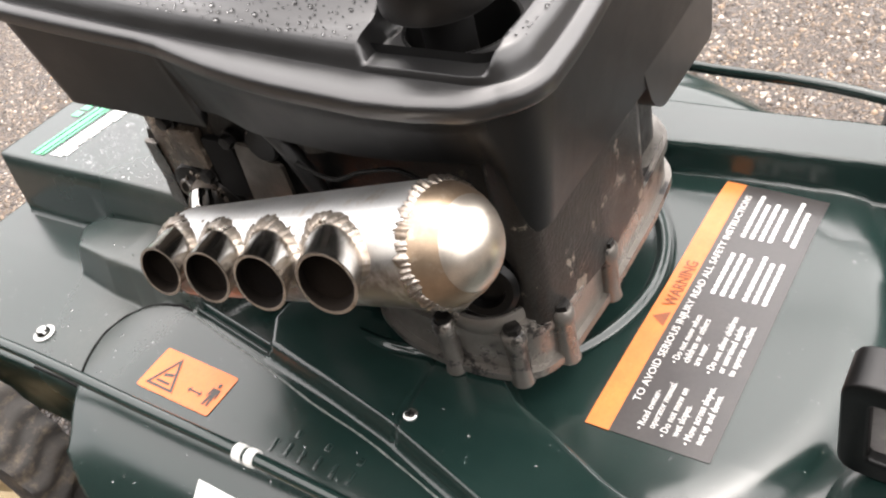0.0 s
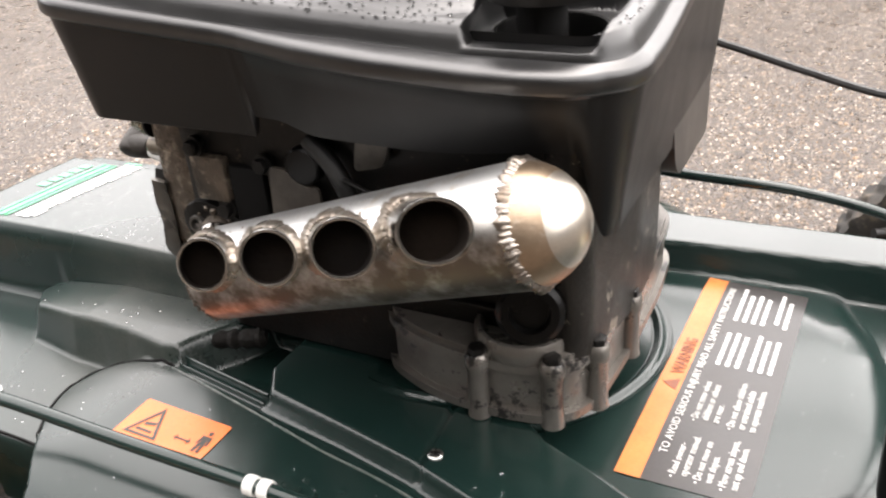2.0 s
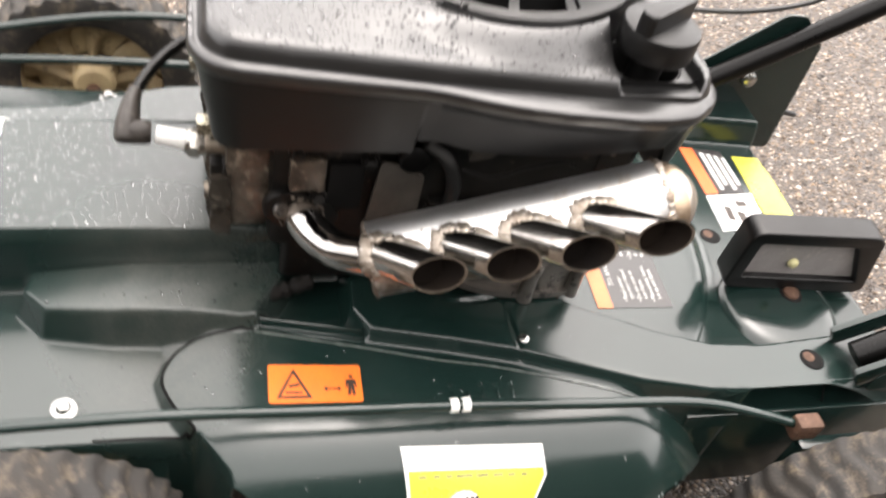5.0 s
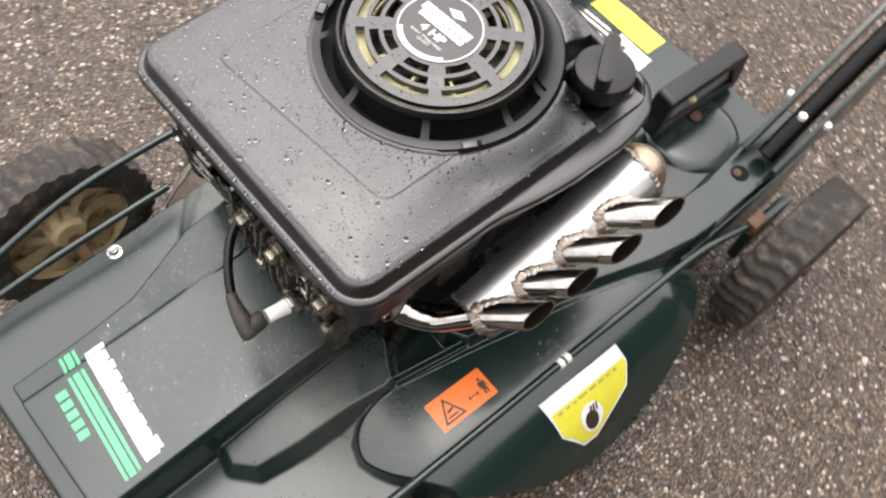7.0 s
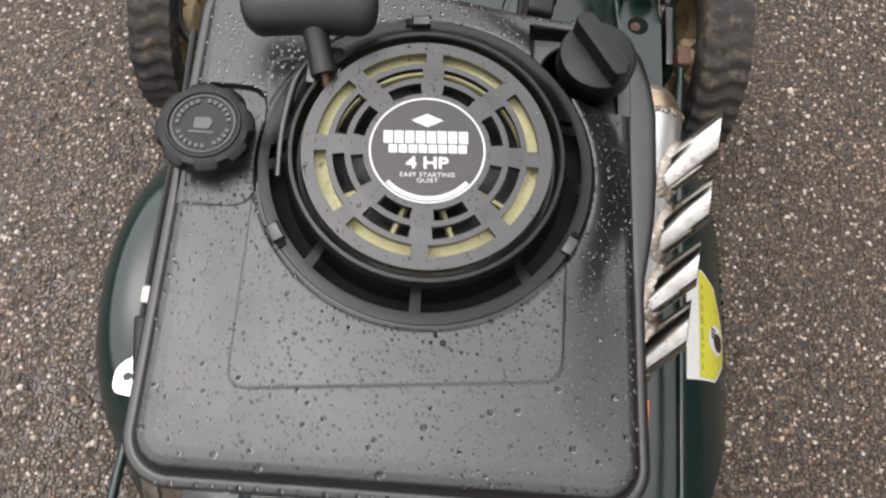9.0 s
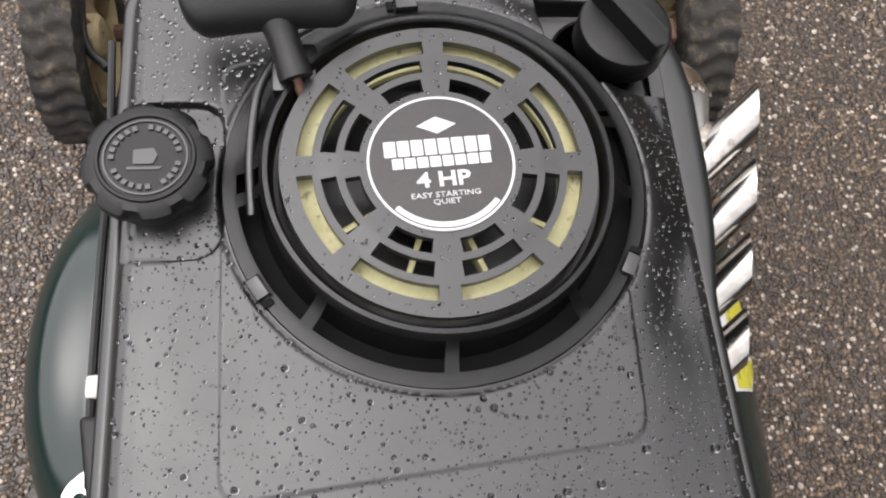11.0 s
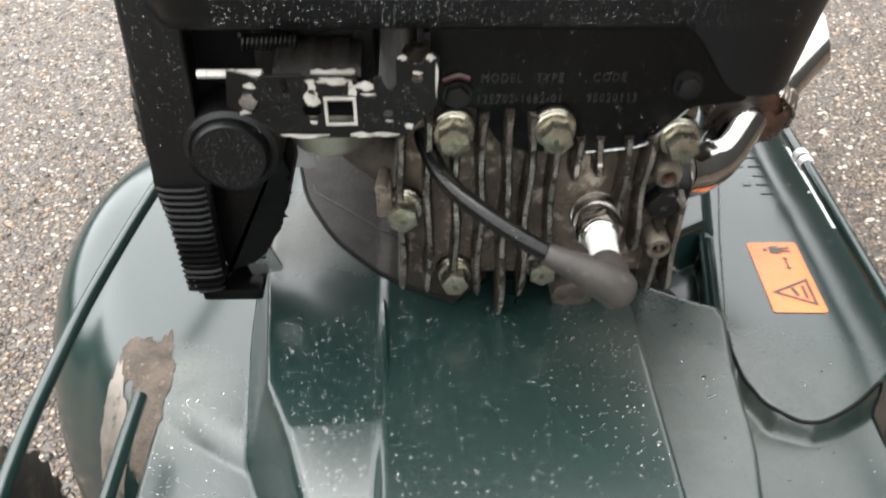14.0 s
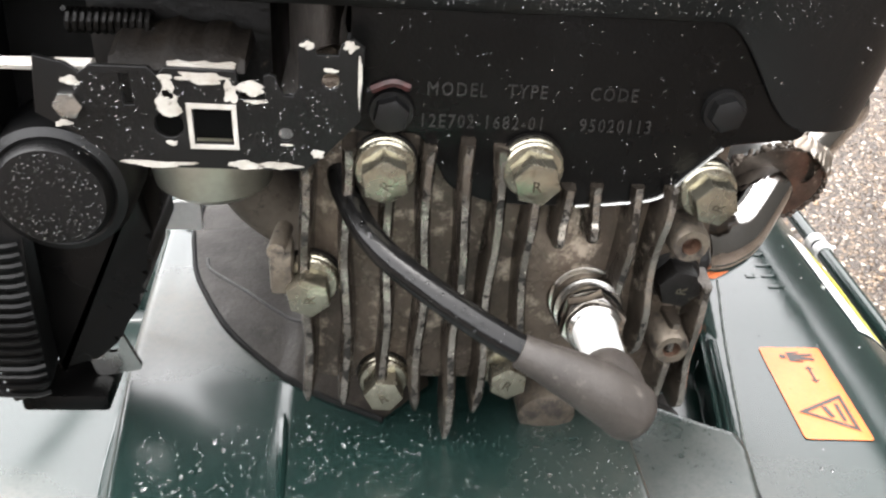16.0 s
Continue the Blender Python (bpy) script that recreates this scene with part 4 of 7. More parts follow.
for x, y in ((0.1095, 0.284), (0.104, 0.329), (0.0775, 0.3485), (0.02, 0.3535)):
    m = Matrix.Translation((x, y, 0.2235))
    part("boss", revolve(bmesh.new(), [(0.0, 0.0), (0.0075, 0.0), (0.0068, 0.004), (0.0064, 0.034), (0.0078, 0.037), (0.0076, 0.0445), (0.006, 0.0465), (0.0, 0.0465)], 20, m), SUMP_CAST, SUMP)
    part("sump_bolt", hexagon(bmesh.new(), 0.0055, 0.004, m @ Matrix.Translation((0, 0, 0.0465))), GREASY_ALU, SUMP)
part("oily_recess", revolve(bmesh.new(), [(0.0285, 0.262), (0.031, 0.2665), (0.0312, 0.2755), (0.03, 0.2782), (0.0275, 0.2785), (0.0262, 0.277), (0.025, 0.2715), (0.0, 0.2705)], 56, Matrix.Translation((0.08, 0.304, 0))), SUMP_CAST, SUMP, "round recess wet with black oil")
# oil seal housing below the end cap
part("seal_housing", revolve(bmesh.new(), [(0.02, 0.0), (0.02, 0.012), (0.017, 0.015), (0.012, 0.015), (0.011, 0.009), (0.0, 0.009)], 36, axis_to((0.09, 0.312, 0.296), (0.15, 0.33, 0.31))), BLACK_PAINT, CASE)
part("side_plate", prism(bmesh.new(), rounded([(0.14, 0.3635), (0.153, 0.3625), (0.163, 0.354), (0.175, 0.352), (0.175, 0.29), (0.134, 0.29)], 0.004), 0.003, Matrix.Translation((0.087, 0, 0)) @ Matrix(((0, 0, 1, 0), (1, 0, 0, 0), (0, 1, 0, 0), (0, 0, 0, 1))), 0.0006),
     SHIELD, CASE, "grey metal shield")
part("round_boss", revolve(bmesh.new(), [(0.0, 0.0), (0.0125, 0.0), (0.0125, 0.006), (0.011, 0.0072), (0.0, 0.0072)], 28, axis_to((0.084, 0.1655, 0.3665), (1.0, 0.1655, 0.3665))), BLACK_PAINT, CASE)
part("tappet_cover", box(bmesh.new(), (0.078, 0.0735, 0.3305), (0.0868, 0.1005, 0.3625), 0.0022), HEAD_CAST, CASE, "brown-stained tappet cover")
# solid near-black box in place of a shaded opening
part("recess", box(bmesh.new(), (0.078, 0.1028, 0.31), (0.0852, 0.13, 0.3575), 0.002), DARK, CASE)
for y, z in ((0.0785, 0.3685), (0.0965, 0.326), (0.1325, 0.362), (0.178, 0.31)):
    m = axis_to((0.082, y, z), (1.0, y, z))
    b = part("case_bolt", revolve(bmesh.new(), [(0.0, 0.0), (0.0072, 0.0), (0.007, 0.004), (0.0, 0.004)], 20, m), GREASY_ALU, CASE)
    part("hex", hexagon(bmesh.new(), 0.0052, 0.005, m @ Matrix.Translation((0, 0, 0.004)), bevel=0.0008), GREASY_ALU, b)
for k in range(4):
    z = 0.285 + 0.011 * k
    part("case_rib", box(bmesh.new(), (0.07, 0.185, z), (0.0885, 0.29, z + 0.0028), 0.0008), GREASY_ALU, CASE)
bm = bmesh.new()
tube(bm, smooth_line([(0.088, 0.172, 0.385), (0.092, 0.19, 0.37), (0.09, 0.2, 0.34), (0.085, 0.2, 0.3)], 5), 0.006, 12)
part("breather_hose", bm, BLACK_RUBBER, CASE)
bm = bmesh.new()
prism(bm, rounded([(0.205, 0.37), (0.225, 0.375), (0.232, 0.395), (0.21, 0.4)], 0.004), 0.006, Matrix.Translation((0.088, 0, 0)) @ Matrix(((0, 0, 1, 0), (1, 0, 0, 0), (0, 1, 0, 0), (0, 0, 0, 1))), 0.001)
part("lug", bm, SHIELD, CASE)
part("gasket_strip", tube(bmesh.new(), smooth_line([(0.098, 0.2, 0.366), (0.1, 0.225, 0.36), (0.101, 0.25, 0.371), (0.1, 0.275, 0.377), (0.099, 0.29, 0.372)], 5), 0.0014, 8), GREASY_ALU, CASE)

# ---- cylinder head at the front ----
HEAD = part("cylinder_head", box(bmesh.new(), (-0.079, 0.027, 0.275), (0.07, 0.062, 0.405), 0.008), HEAD_CAST, ENGINE, "dirty finned aluminium cylinder head")
part("cylinder", box(bmesh.new(), (-0.07, 0.06, 0.262), (0.08, 0.13, 0.41), 0.01), GREASY_ALU, HEAD, "oily finned cylinder")
rng = random.Random(5)


def fin(x, lo, hi, front, thick=0.0042, lean=0.0):
    """A cast cooling fin with a slightly wavy, worn front edge."""
    bm = bmesh.new()
    rows = []
    n = 12
    for k in range(n + 1):
        z = lo + (hi - lo) * k / n
        f = front + 0.0012 * math.sin(z * 160 + x * 900) + rng.uniform(-0.0005, 0.0005)
        if k == 0:
            f += 0.006
        if k == 1:
            f += 0.001
        c = x + lean * (k / n - 0.5) + 0.0008 * math.sin(z * 90 + x * 400)
        t = thick * (0.5 if k == 0 else 1) * 0.5
        rows.append([bm.verts.new(q) for q in ((c - t * 1.5, 0.032, z), (c - t, f + 0.0015, z), (c - t * 0.55, f, z), (c + t * 0.55, f, z), (c + t, f + 0.0015, z), (c + t * 1.5, 0.032, z))])
    grid_faces(bm, rows)
    for f in bm.faces:
        if all(v in r[2:4] for v in f.verts for r in [next(q for q in rows if v in q)]):
            f.material_index = 1
    bm.faces.new(rows[0])
    bm.faces.new(rows[-1][::-1])
    return bm


FIN_SIDE = surface("oily_brown_fin", (0.095, 0.078, 0.062), (0.02, 0.0165, 0.0135), (0.29, 0.25, 0.2), grain=500, spots=40, rough=(0.12, 0.32), metal=0.65, bump=0.5, patch_at=(0.56, 0.68))
WORN = surface("worn_fin_edge", (0.32, 0.295, 0.26), (0.09, 0.078, 0.064), (0.01, 0.0085, 0.007), spots=50, rough=(0.12, 0.28), metal=0.85, bump=0.2, patch_at=(0.48, 0.57), patch_metal=0.1)
part("plug_boss", revolve(bmesh.new(), [(0.028, -0.004), (0.023, 0.002), (0.019, 0.005), (0.015, 0.006), (0.0, 0.006)], 36, axis_to((0.0265, 0.047, 0.316), (0.0205, -0.027, 0.3287))), surface("rusty_brown_casting", (0.22, 0.165, 0.12), (0.1, 0.072, 0.052), (0.4, 0.34, 0.275), spots=70, rough=(0.25, 0.55), metal=0.5, bump=0.5, patch_at=(0.6, 0.72)), HEAD, "rust-brown boss round the spark plug")
for x, lo, hi, front in ((-0.0795, 0.272, 0.383, 0.013), (-0.0655, 0.271, 0.385, 0.012), (-0.0512, 0.270, 0.372, 0.014), (-0.0385, 0.266, 0.385, 0.012), (-0.0255, 0.254, 0.388, 0.011), (-0.0142, 0.267, 0.386, 0.013),
                         (-0.0015, 0.283, 0.37, 0.015), (0.010, 0.345, 0.372, 0.014), (0.0205, 0.348, 0.372, 0.015), (0.0345, 0.295, 0.372, 0.015), (0.0455, 0.296, 0.372, 0.014), (0.0585, 0.267, 0.315, 0.014), (0.0685, 0.267, 0.33, 0.016)):
    part("fin", fin(x, lo, hi, front), [FIN_SIDE, WORN], HEAD)


BOLT_MARK = surface("dull_bolt_mark", (0.12, 0.11, 0.085), (0.07, 0.063, 0.05), rough=(0.3, 0.45), metal=0.9)


def head_bolt(p, mat, long=0.0145, r=0.0082):
    """Flanged hex bolt, washer behind, its head towards the front."""
    m = axis_to((p[0], p[1] + long + 0.004, p[2]), (p[0], p[1] - 1, p[2]))
    ob = part("head_bolt", revolve(bmesh.new(), [(0.0, 0.0), (r * 1.28, 0.0), (r * 1.28, 0.0024), (r * 1.2, 0.0028), (r * 1.24, 0.0034), (r * 1.24, 0.0048), (r * 1.16, 0.0055), (r * 0.9, 0.0058), (r * 0.84, 0.006), (r * 0.84, long - 0.001)], 36, m), mat, HEAD)
    part("washer", revolve(bmesh.new(), [(0.0, -0.0016), (r * 1.34, -0.0016), (r * 1.36, -0.0008), (r * 1.34, 0.0004), (0.0, 0.0004)], 32, m), GREASY_ALU, ob, "oily dark washer")
    bm = hexagon(bmesh.new(), r, long - 0.0052, m @ Matrix.Translation((0, 0, 0.0057)) @ Matrix.Rotation(rng.uniform(0, 1), 4, "Z"), bevel=0.0014)
    part("hex", bm, mat, ob)
    bm = bmesh.new()
    words(bm, "R", 0.0056, m @ Matrix.Translation((0, 0, long + 0.0005)) @ Matrix.Rotation(rng.uniform(-1.2, 1.2) + 0.4, 4, "Z") @ Matrix.Translation((-0.002, -0.0024, 0)), thick=0.0003)
    part("grade_mark", bm, BOLT_MARK, ob, "raised grade letter")
    return ob


for p in ((-0.053, 0.0, 0.378), (-0.0042, -0.001, 0.3795), (0.0592, 0.004, 0.3705), (-0.0785, 0.004, 0.3295)):
    head_bolt(p, ZINC)
head_bolt((-0.0508, 0.008, 0.2805), ZINC, r=0.0078)
head_bolt((-0.0028, 0.008, 0.2872), ZINC, r=0.0078)
head_bolt((0.0578, 0.013, 0.3296), GREASY_ALU, r=0.0085)
for x, y, z in ((0.0565, 0.0132, 0.3508), (0.0584, 0.0119, 0.3049)):
    m = axis_to((x, y + 0.02, z), (x, y - 1, z))
    b = part("threaded_boss", revolve(bmesh.new(), [(0.008, 0.0), (0.0072, 0.018), (0.0062, 0.02), (0.0036, 0.02), (0.0034, 0.008), (0.0, 0.008)], 24, m), CAST_ALU, HEAD)
    part("bore", revolve(bmesh.new(), [(0.0034, 0.0195), (0.0028, 0.014), (0.0, 0.014)], 16, m), RUST, b, "rusty threaded hole")
part("stud", tube(bmesh.new(), [(-0.088, 0.03, 0.345), (-0.0895, 0.012, 0.346)], 0.0032, 12), CAST_ALU, HEAD)
part("bowl_stud", box(bmesh.new(), (-0.092, 0.012, 0.328), (-0.084, 0.024, 0.346), 0.002), CAST_ALU, HEAD)
part("lower_lug", revolve(bmesh.new(), [(0.0, 0.0), (0.013, 0.0), (0.012, 0.02), (0.006, 0.022), (0.0, 0.022)], 20, axis_to((0.018, 0.045, 0.262), (0.018, 0.0, 0.255))), CAST_ALU, HEAD)

# ---- spark plug, boot and lead ----
PLUG_STEEL = surface("plated_plug_steel", (0.45, 0.43, 0.4), (0.3, 0.285, 0.26), rough=(0.14, 0.26), metal=1.0, bump=0.05, spots=120)
PLUG_M = axis_to((0.0257, 0.0375, 0.3167), (0.0205, -0.027, 0.3287)) @ Matrix.Diagonal((1.2, 1.2, 0.92, 1))
PLUG_S = PLUG_M @ Matrix.Diagonal((0.86, 0.86, 1.95, 1))
PLUG = part("spark_plug", revolve(bmesh.new(), [(0.0, 0.002), (0.0132, 0.002), (0.0139, 0.003), (0.0139, 0.0068), (0.013, 0.0075), (0.0098, 0.0078), (0.0098, 0.0092), (0.0124, 0.0095), (0.0128, 0.0101), (0.0128, 0.012), (0.0122, 0.0126), (0.0094, 0.013), (0.0094, 0.0152), (0.0118, 0.0156), (0.0118, 0.0165)], 36, PLUG_S), PLUG_STEEL, ENGINE, "silver spark plug with white ceramic")
part("hex", hexagon(bmesh.new(), 0.0102, 0.0085, PLUG_M @ Matrix.Translation((0, 0, 0.0315)) @ Matrix.Rotation(0.35, 4, "Z"), bevel=0.0013), PLUG_STEEL, PLUG)
part("shell", revolve(bmesh.new(), [(0.0085, 0.0395), (0.0085, 0.042), (0.0078, 0.0435), (0.0068, 0.044)], 28, PLUG_M), PLUG_STEEL, PLUG)
part("insulator", revolve(bmesh.new(), [(0.0068, 0.0285), (0.0067, 0.045), (0.0062, 0.052), (0.0058, 0.068), (0.0, 0.068)], 28, PLUG_M), WHITE_CERAMIC, PLUG, "white ceramic insulator")
LEAD = part("plug_lead", tube(bmesh.new(), smooth_line([(-0.066, 0.06, 0.385), (-0.0686, 0.0326, 0.3705), (-0.0635, 0.012, 0.3645), (-0.054, -0.006, 0.3595), (-0.037, -0.0225, 0.354), (-0.0195, -0.034, 0.3478), (-0.006, -0.040, 0.343)], 8), 0.0047, 16),
            WET_RUBBER, ENGINE, "black ignition lead with rain drops")
part("boot", tube(bmesh.new(), smooth_line([(-0.012, -0.0385, 0.345), (-0.002, -0.0415, 0.3415), (0.01, -0.0435, 0.336), (0.02, -0.0445, 0.3295), (0.0245, -0.0447, 0.3255), (0.0268, -0.0446, 0.3235)], 4),
                  [0.0054, 0.0056, 0.006, 0.0063, 0.0068, 0.0073, 0.0078, 0.0082, 0.0087, 0.0092, 0.0094, 0.0096, 0.0097, 0.0098, 0.0099, 0.0098, 0.0095, 0.009, 0.008, 0.0064, 0.0036], 24), BOOT_RUBBER, LEAD, "grey-brown rubber plug boot")
part("boot_socket", tube(bmesh.new(), smooth_line([(0.0198, -0.027, 0.3288), (0.0198, -0.035, 0.3293), (0.0198, -0.044, 0.3295)], 4), [0.0082, 0.009, 0.0094, 0.0096, 0.0098, 0.0098, 0.0098, 0.0098, 0.0098], 22), BOOT_RUBBER, LEAD)

# ---- black baffle plate over the head, with stamped numbers ----
FRONT = Matrix(((1, 0, 0, 0), (0, 0, -1, 0), (0, 1, 0, 0), (0, 0, 0, 1)))
baffle = rounded([(-0.064, 0.435), (-0.064, 0.389), (-0.0415, 0.389), (-0.0305, 0.369), (-0.0158, 0.3635), (0.0131, 0.363), (0.0427, 0.367), (0.0623, 0.388), (0.0884, 0.391), (0.088, 0.404), (0.07, 0.44)], 0.004, 4)
BAFFLE = part("baffle_plate", plate_mesh(baffle, [], 0.0018, Matrix.Translation((0, 0.0205, 0)) @ FRONT, 0.0006), BLACK_PAINT, ENGINE, "black sheet-metal baffle with stamped numbers")
part("worn_edge", tube(bmesh.new(), smooth_line([(x, 0.0188, z) for x, z in ((0.0135, 0.3631), (0.028, 0.3645), (0.0425, 0.3672), (0.052, 0.377), (0.061, 0.3868))], 4), 0.0007, 8), BRIGHT_ZINC, BAFFLE, "paint worn to bright metal")
bm = bmesh.new()
for text, x, z, size in (("MODEL", -0.0405, 0.4022, 0.0066), ("TYPE", -0.0145, 0.4022, 0.0066), ("CODE", 0.0125, 0.4022, 0.0066), ("12E702-1682-01", -0.0425, 0.3912, 0.0066), ("95020113", 0.0105, 0.3912, 0.0066)):
    words(bm, text, size, Matrix.Translation((x, 0.0192, z)) @ FRONT, thick=0.00025, narrow=0.78, spaced=1.22)
part("stamped_text", bm, surface("worn_black_paint", (0.016, 0.0155, 0.015), (0.0016, 0.0016, 0.0016), rough=(0.3, 0.4), spots=70), BAFFLE)
for x, z in ((-0.0515, 0.3965), (0.058, 0.4005)):
    m = axis_to((x, 0.0195, z), (x, -1, z))
    b = part("baffle_bolt", revolve(bmesh.new(), [(0.0, 0.0), (0.0074, 0.0), (0.0071, 0.002), (0.0, 0.002)], 24, m), BLACK_SIDE, BAFFLE)
    part("hex", hexagon(bmesh.new(), 0.006, 0.006, m @ Matrix.Rotation(0.3, 4, "Z"), bevel=0.0012), BLACK_SIDE, b)
part("red_mark", tube(bmesh.new(), smooth_line([(-0.058, 0.0188, 0.4035), (-0.0515, 0.0185, 0.4062), (-0.046, 0.0188, 0.4045)], 4), 0.0014, 6), surface("red_paint_mark", (0.045, 0.008, 0.007), (0.008, 0.003, 0.003), spots=200), BAFFLE)

# ---- governor bracket ----
BARE = surface("bare_worn_metal", (0.5, 0.48, 0.44), (0.3, 0.27, 0.23), (0.02, 0.02, 0.02), spots=110, rough=(0.3, 0.5), metal=0.3, bump=0.2, patch_at=(0.62, 0.66))
BR = Matrix.Translation((0, 0.009, 0)) @ FRONT
outline = [(-0.156, 0.4145), (-0.158, 0.397), (-0.147, 0.3905), (-0.1365, 0.3815), (-0.132, 0.3798), (-0.0785, 0.3798), (-0.0722, 0.3855), (-0.0615, 0.3975), (-0.0605, 0.4205), (-0.0635, 0.4228), (-0.0668, 0.4215), (-0.0678, 0.4178), (-0.0745, 0.4178),
           (-0.0755, 0.421), (-0.0772, 0.4228), (-0.0795, 0.4205), (-0.0797, 0.4075), (-0.0815, 0.4045), (-0.0845, 0.4045), (-0.0862, 0.408), (-0.0868, 0.4105), (-0.0885, 0.4112), (-0.09, 0.4105), (-0.09, 0.4032), (-0.0978, 0.4032),
           (-0.0985, 0.4118), (-0.119, 0.4122), (-0.1215, 0.4095), (-0.124, 0.4122), (-0.1405, 0.4122), (-0.144, 0.4095), (-0.1475, 0.4125)]
holes = [[(-0.1327, 0.4105), (-0.1295, 0.4105), (-0.1288, 0.4), (-0.1322, 0.4)], circle(-0.1193, 0.3942, 0.0047), [(-0.1122, 0.4), (-0.1002, 0.4), (-0.1, 0.388), (-0.112, 0.388)], circle(-0.0842, 0.392, 0.0025), circle(-0.0703, 0.41, 0.003)]
BRACKET = part("governor_bracket", plate_mesh(outline, holes, 0.0018, BR, 0.0003), CHIPPED_PAINT, ENGINE, "black steel bracket with chipped paint and square hole")
part("hole_rim", plate_mesh([(-0.1137, 0.4016), (-0.0988, 0.4014), (-0.0986, 0.3866), (-0.1134, 0.3866)], [[(-0.1122, 0.4), (-0.1002, 0.4), (-0.1, 0.388), (-0.112, 0.388)]], 0.0006, BR @ Matrix.Translation((0, 0, 0.0012))), BARE, BRACKET, "bare pale metal round the hole")


def chip(x, z, rx, rz, seed):
    """A ragged flake of bare metal where the paint has come off."""
    rg = random.Random(seed)
    n = 30
    knots = [rg.uniform(0.5, 1.3) for k in range(11)]
    pts = []
    for k in range(n):
        t = 2 * math.pi * k / n
        a = 11 * k / n
        w = knots[int(a)] * (1 - a % 1) + knots[(int(a) + 1) % 11] * (a % 1) + rg.uniform(-0.08, 0.08)
        pts.append((x + rx * w * math.cos(t), z + rz * w * math.sin(t)))
    return part("paint_chip", prism(bmesh.new(), pts, 0.0002, BR @ Matrix.Translation((0, 0, 0.00095))), BARE, BRACKET)


for k, (x, z, rx, rz) in enumerate(((-0.1235, 0.3808, 0.0115, 0.0012), (-0.0965, 0.3812, 0.0058, 0.0015), (-0.0855, 0.3812, 0.0068, 0.0016), (-0.0742, 0.3856, 0.0022, 0.0018), (-0.1475, 0.4075, 0.0035, 0.0016),
                                    (-0.1478, 0.3988, 0.004, 0.0011), (-0.1505, 0.3937, 0.0025, 0.0013), (-0.1192, 0.4095, 0.0028, 0.0012), (-0.108, 0.4098, 0.0085, 0.0018), (-0.1003, 0.4055, 0.0026, 0.004), (-0.0925, 0.4026, 0.0035, 0.0007),
                                    (-0.0768, 0.4212, 0.0022, 0.0012), (-0.0642, 0.421, 0.002, 0.0018), (-0.0615, 0.41, 0.0006, 0.008), (-0.0705, 0.4135, 0.0022, 0.0007), (-0.119, 0.3882, 0.0018, 0.0008), (-0.084, 0.3885, 0.0016, 0.0005))):
    chip(x, z, rx, rz, 40 + k)
# dark sheet behind the bracket's holes, their shade put into its colour
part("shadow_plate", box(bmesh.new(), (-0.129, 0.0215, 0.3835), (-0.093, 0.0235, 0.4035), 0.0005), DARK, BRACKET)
bm = prism(bmesh.new(), rounded([(-0.119, 0.4125), (-0.0985, 0.4125), (-0.0985, 0.42), (-0.11, 0.4215), (-0.119, 0.419)], 0.002, 2), 0.0012, Matrix.Translation((0, 0, 0)) @ Matrix(((1, 0, 0, 0), (0, 1, 0, -0.4025), (0, 0, 1, 0.4118), (0, 0, 0, 1))))
part("top_flange", bm, BARE, BRACKET, "flange with paint worn away")
for k, (x, z, rx, rz) in enumerate(((-0.1193, 0.4012, 0.0042, 0.0036), (-0.1185, 0.4062, 0.0022, 0.003), (-0.0935, 0.4068, 0.0045, 0.0022))):
    chip(x, z, rx, rz, 80 + k)
coil = [(-0.1645 + 0.00024 * k, 0.03 + 0.0034 * math.sin(k * 0.7), 0.4185 + 0.0034 * math.cos(k * 0.7)) for k in range(115)]
part("governor_spring", tube(bmesh.new(), [(x + 0.012, y, z) for x, y, z in coil], 0.0009, 6), GREASY_ALU, BRACKET, "small steel coil spring")
part("control_link", tube(bmesh.new(), smooth_line([(-0.172, 0.02, 0.4075), (-0.16, 0.018, 0.4085), (-0.1415, 0.016, 0.4095)], 4), 0.0021, 8), BARE, BRACKET)
bm = bmesh.new()
rows = []
for i in range(21):
    x = -0.136 + 0.04 * i / 20
    top = 0.4155 + 0.0008 * math.sin(i * 0.9) + 0.0005 * math.sin(i * 2.3) + 0.002 * math.sin(math.pi * i / 20)
    rows.append([bm.verts.new(q) for q in ((x, 0.0105, 0.4105), (x, 0.013, 0.4135 + 0.001 * math.sin(i * 1.7)), (x, 0.02, top), (x, 0.032, top + 0.002), (x, 0.04, 0.41))])
grid_faces(bm, rows, close_v=True)
bm.faces.new(rows[0])
bm.faces.new(rows[-1][::-1])
part("dirt_ledge", bm, surface("oily_black_dirt", (0.006, 0.0045, 0.0032), (0.002, 0.0016, 0.0013), (0.03, 0.022, 0.014), spots=60, rough=(0.5, 0.75), bump=0.5, relief=0.001, patch_at=(0.6, 0.72), spec=0.15), BRACKET, "oily black dirt caked on the bracket ledge")
# added dark sheet fills the gap beside the bracket, shade in its colour
part("gap_shade_plate", box(bmesh.new(), (-0.205, 0.06, 0.352), (-0.142, 0.064, 0.45), 0.001), DARK, BRACKET)
part("lever_arm", box(bmesh.new(), (-0.16, 0.036, 0.424), (-0.085, 0.05, 0.43), 0.002), BLACK_PAINT, BRACKET)
part("link_nut", hexagon(bmesh.new(), 0.0045, 0.006, axis_to((-0.148, 0.012, 0.4), (-0.148, -1, 0.4))), BRIGHT_ZINC, BRACKET)

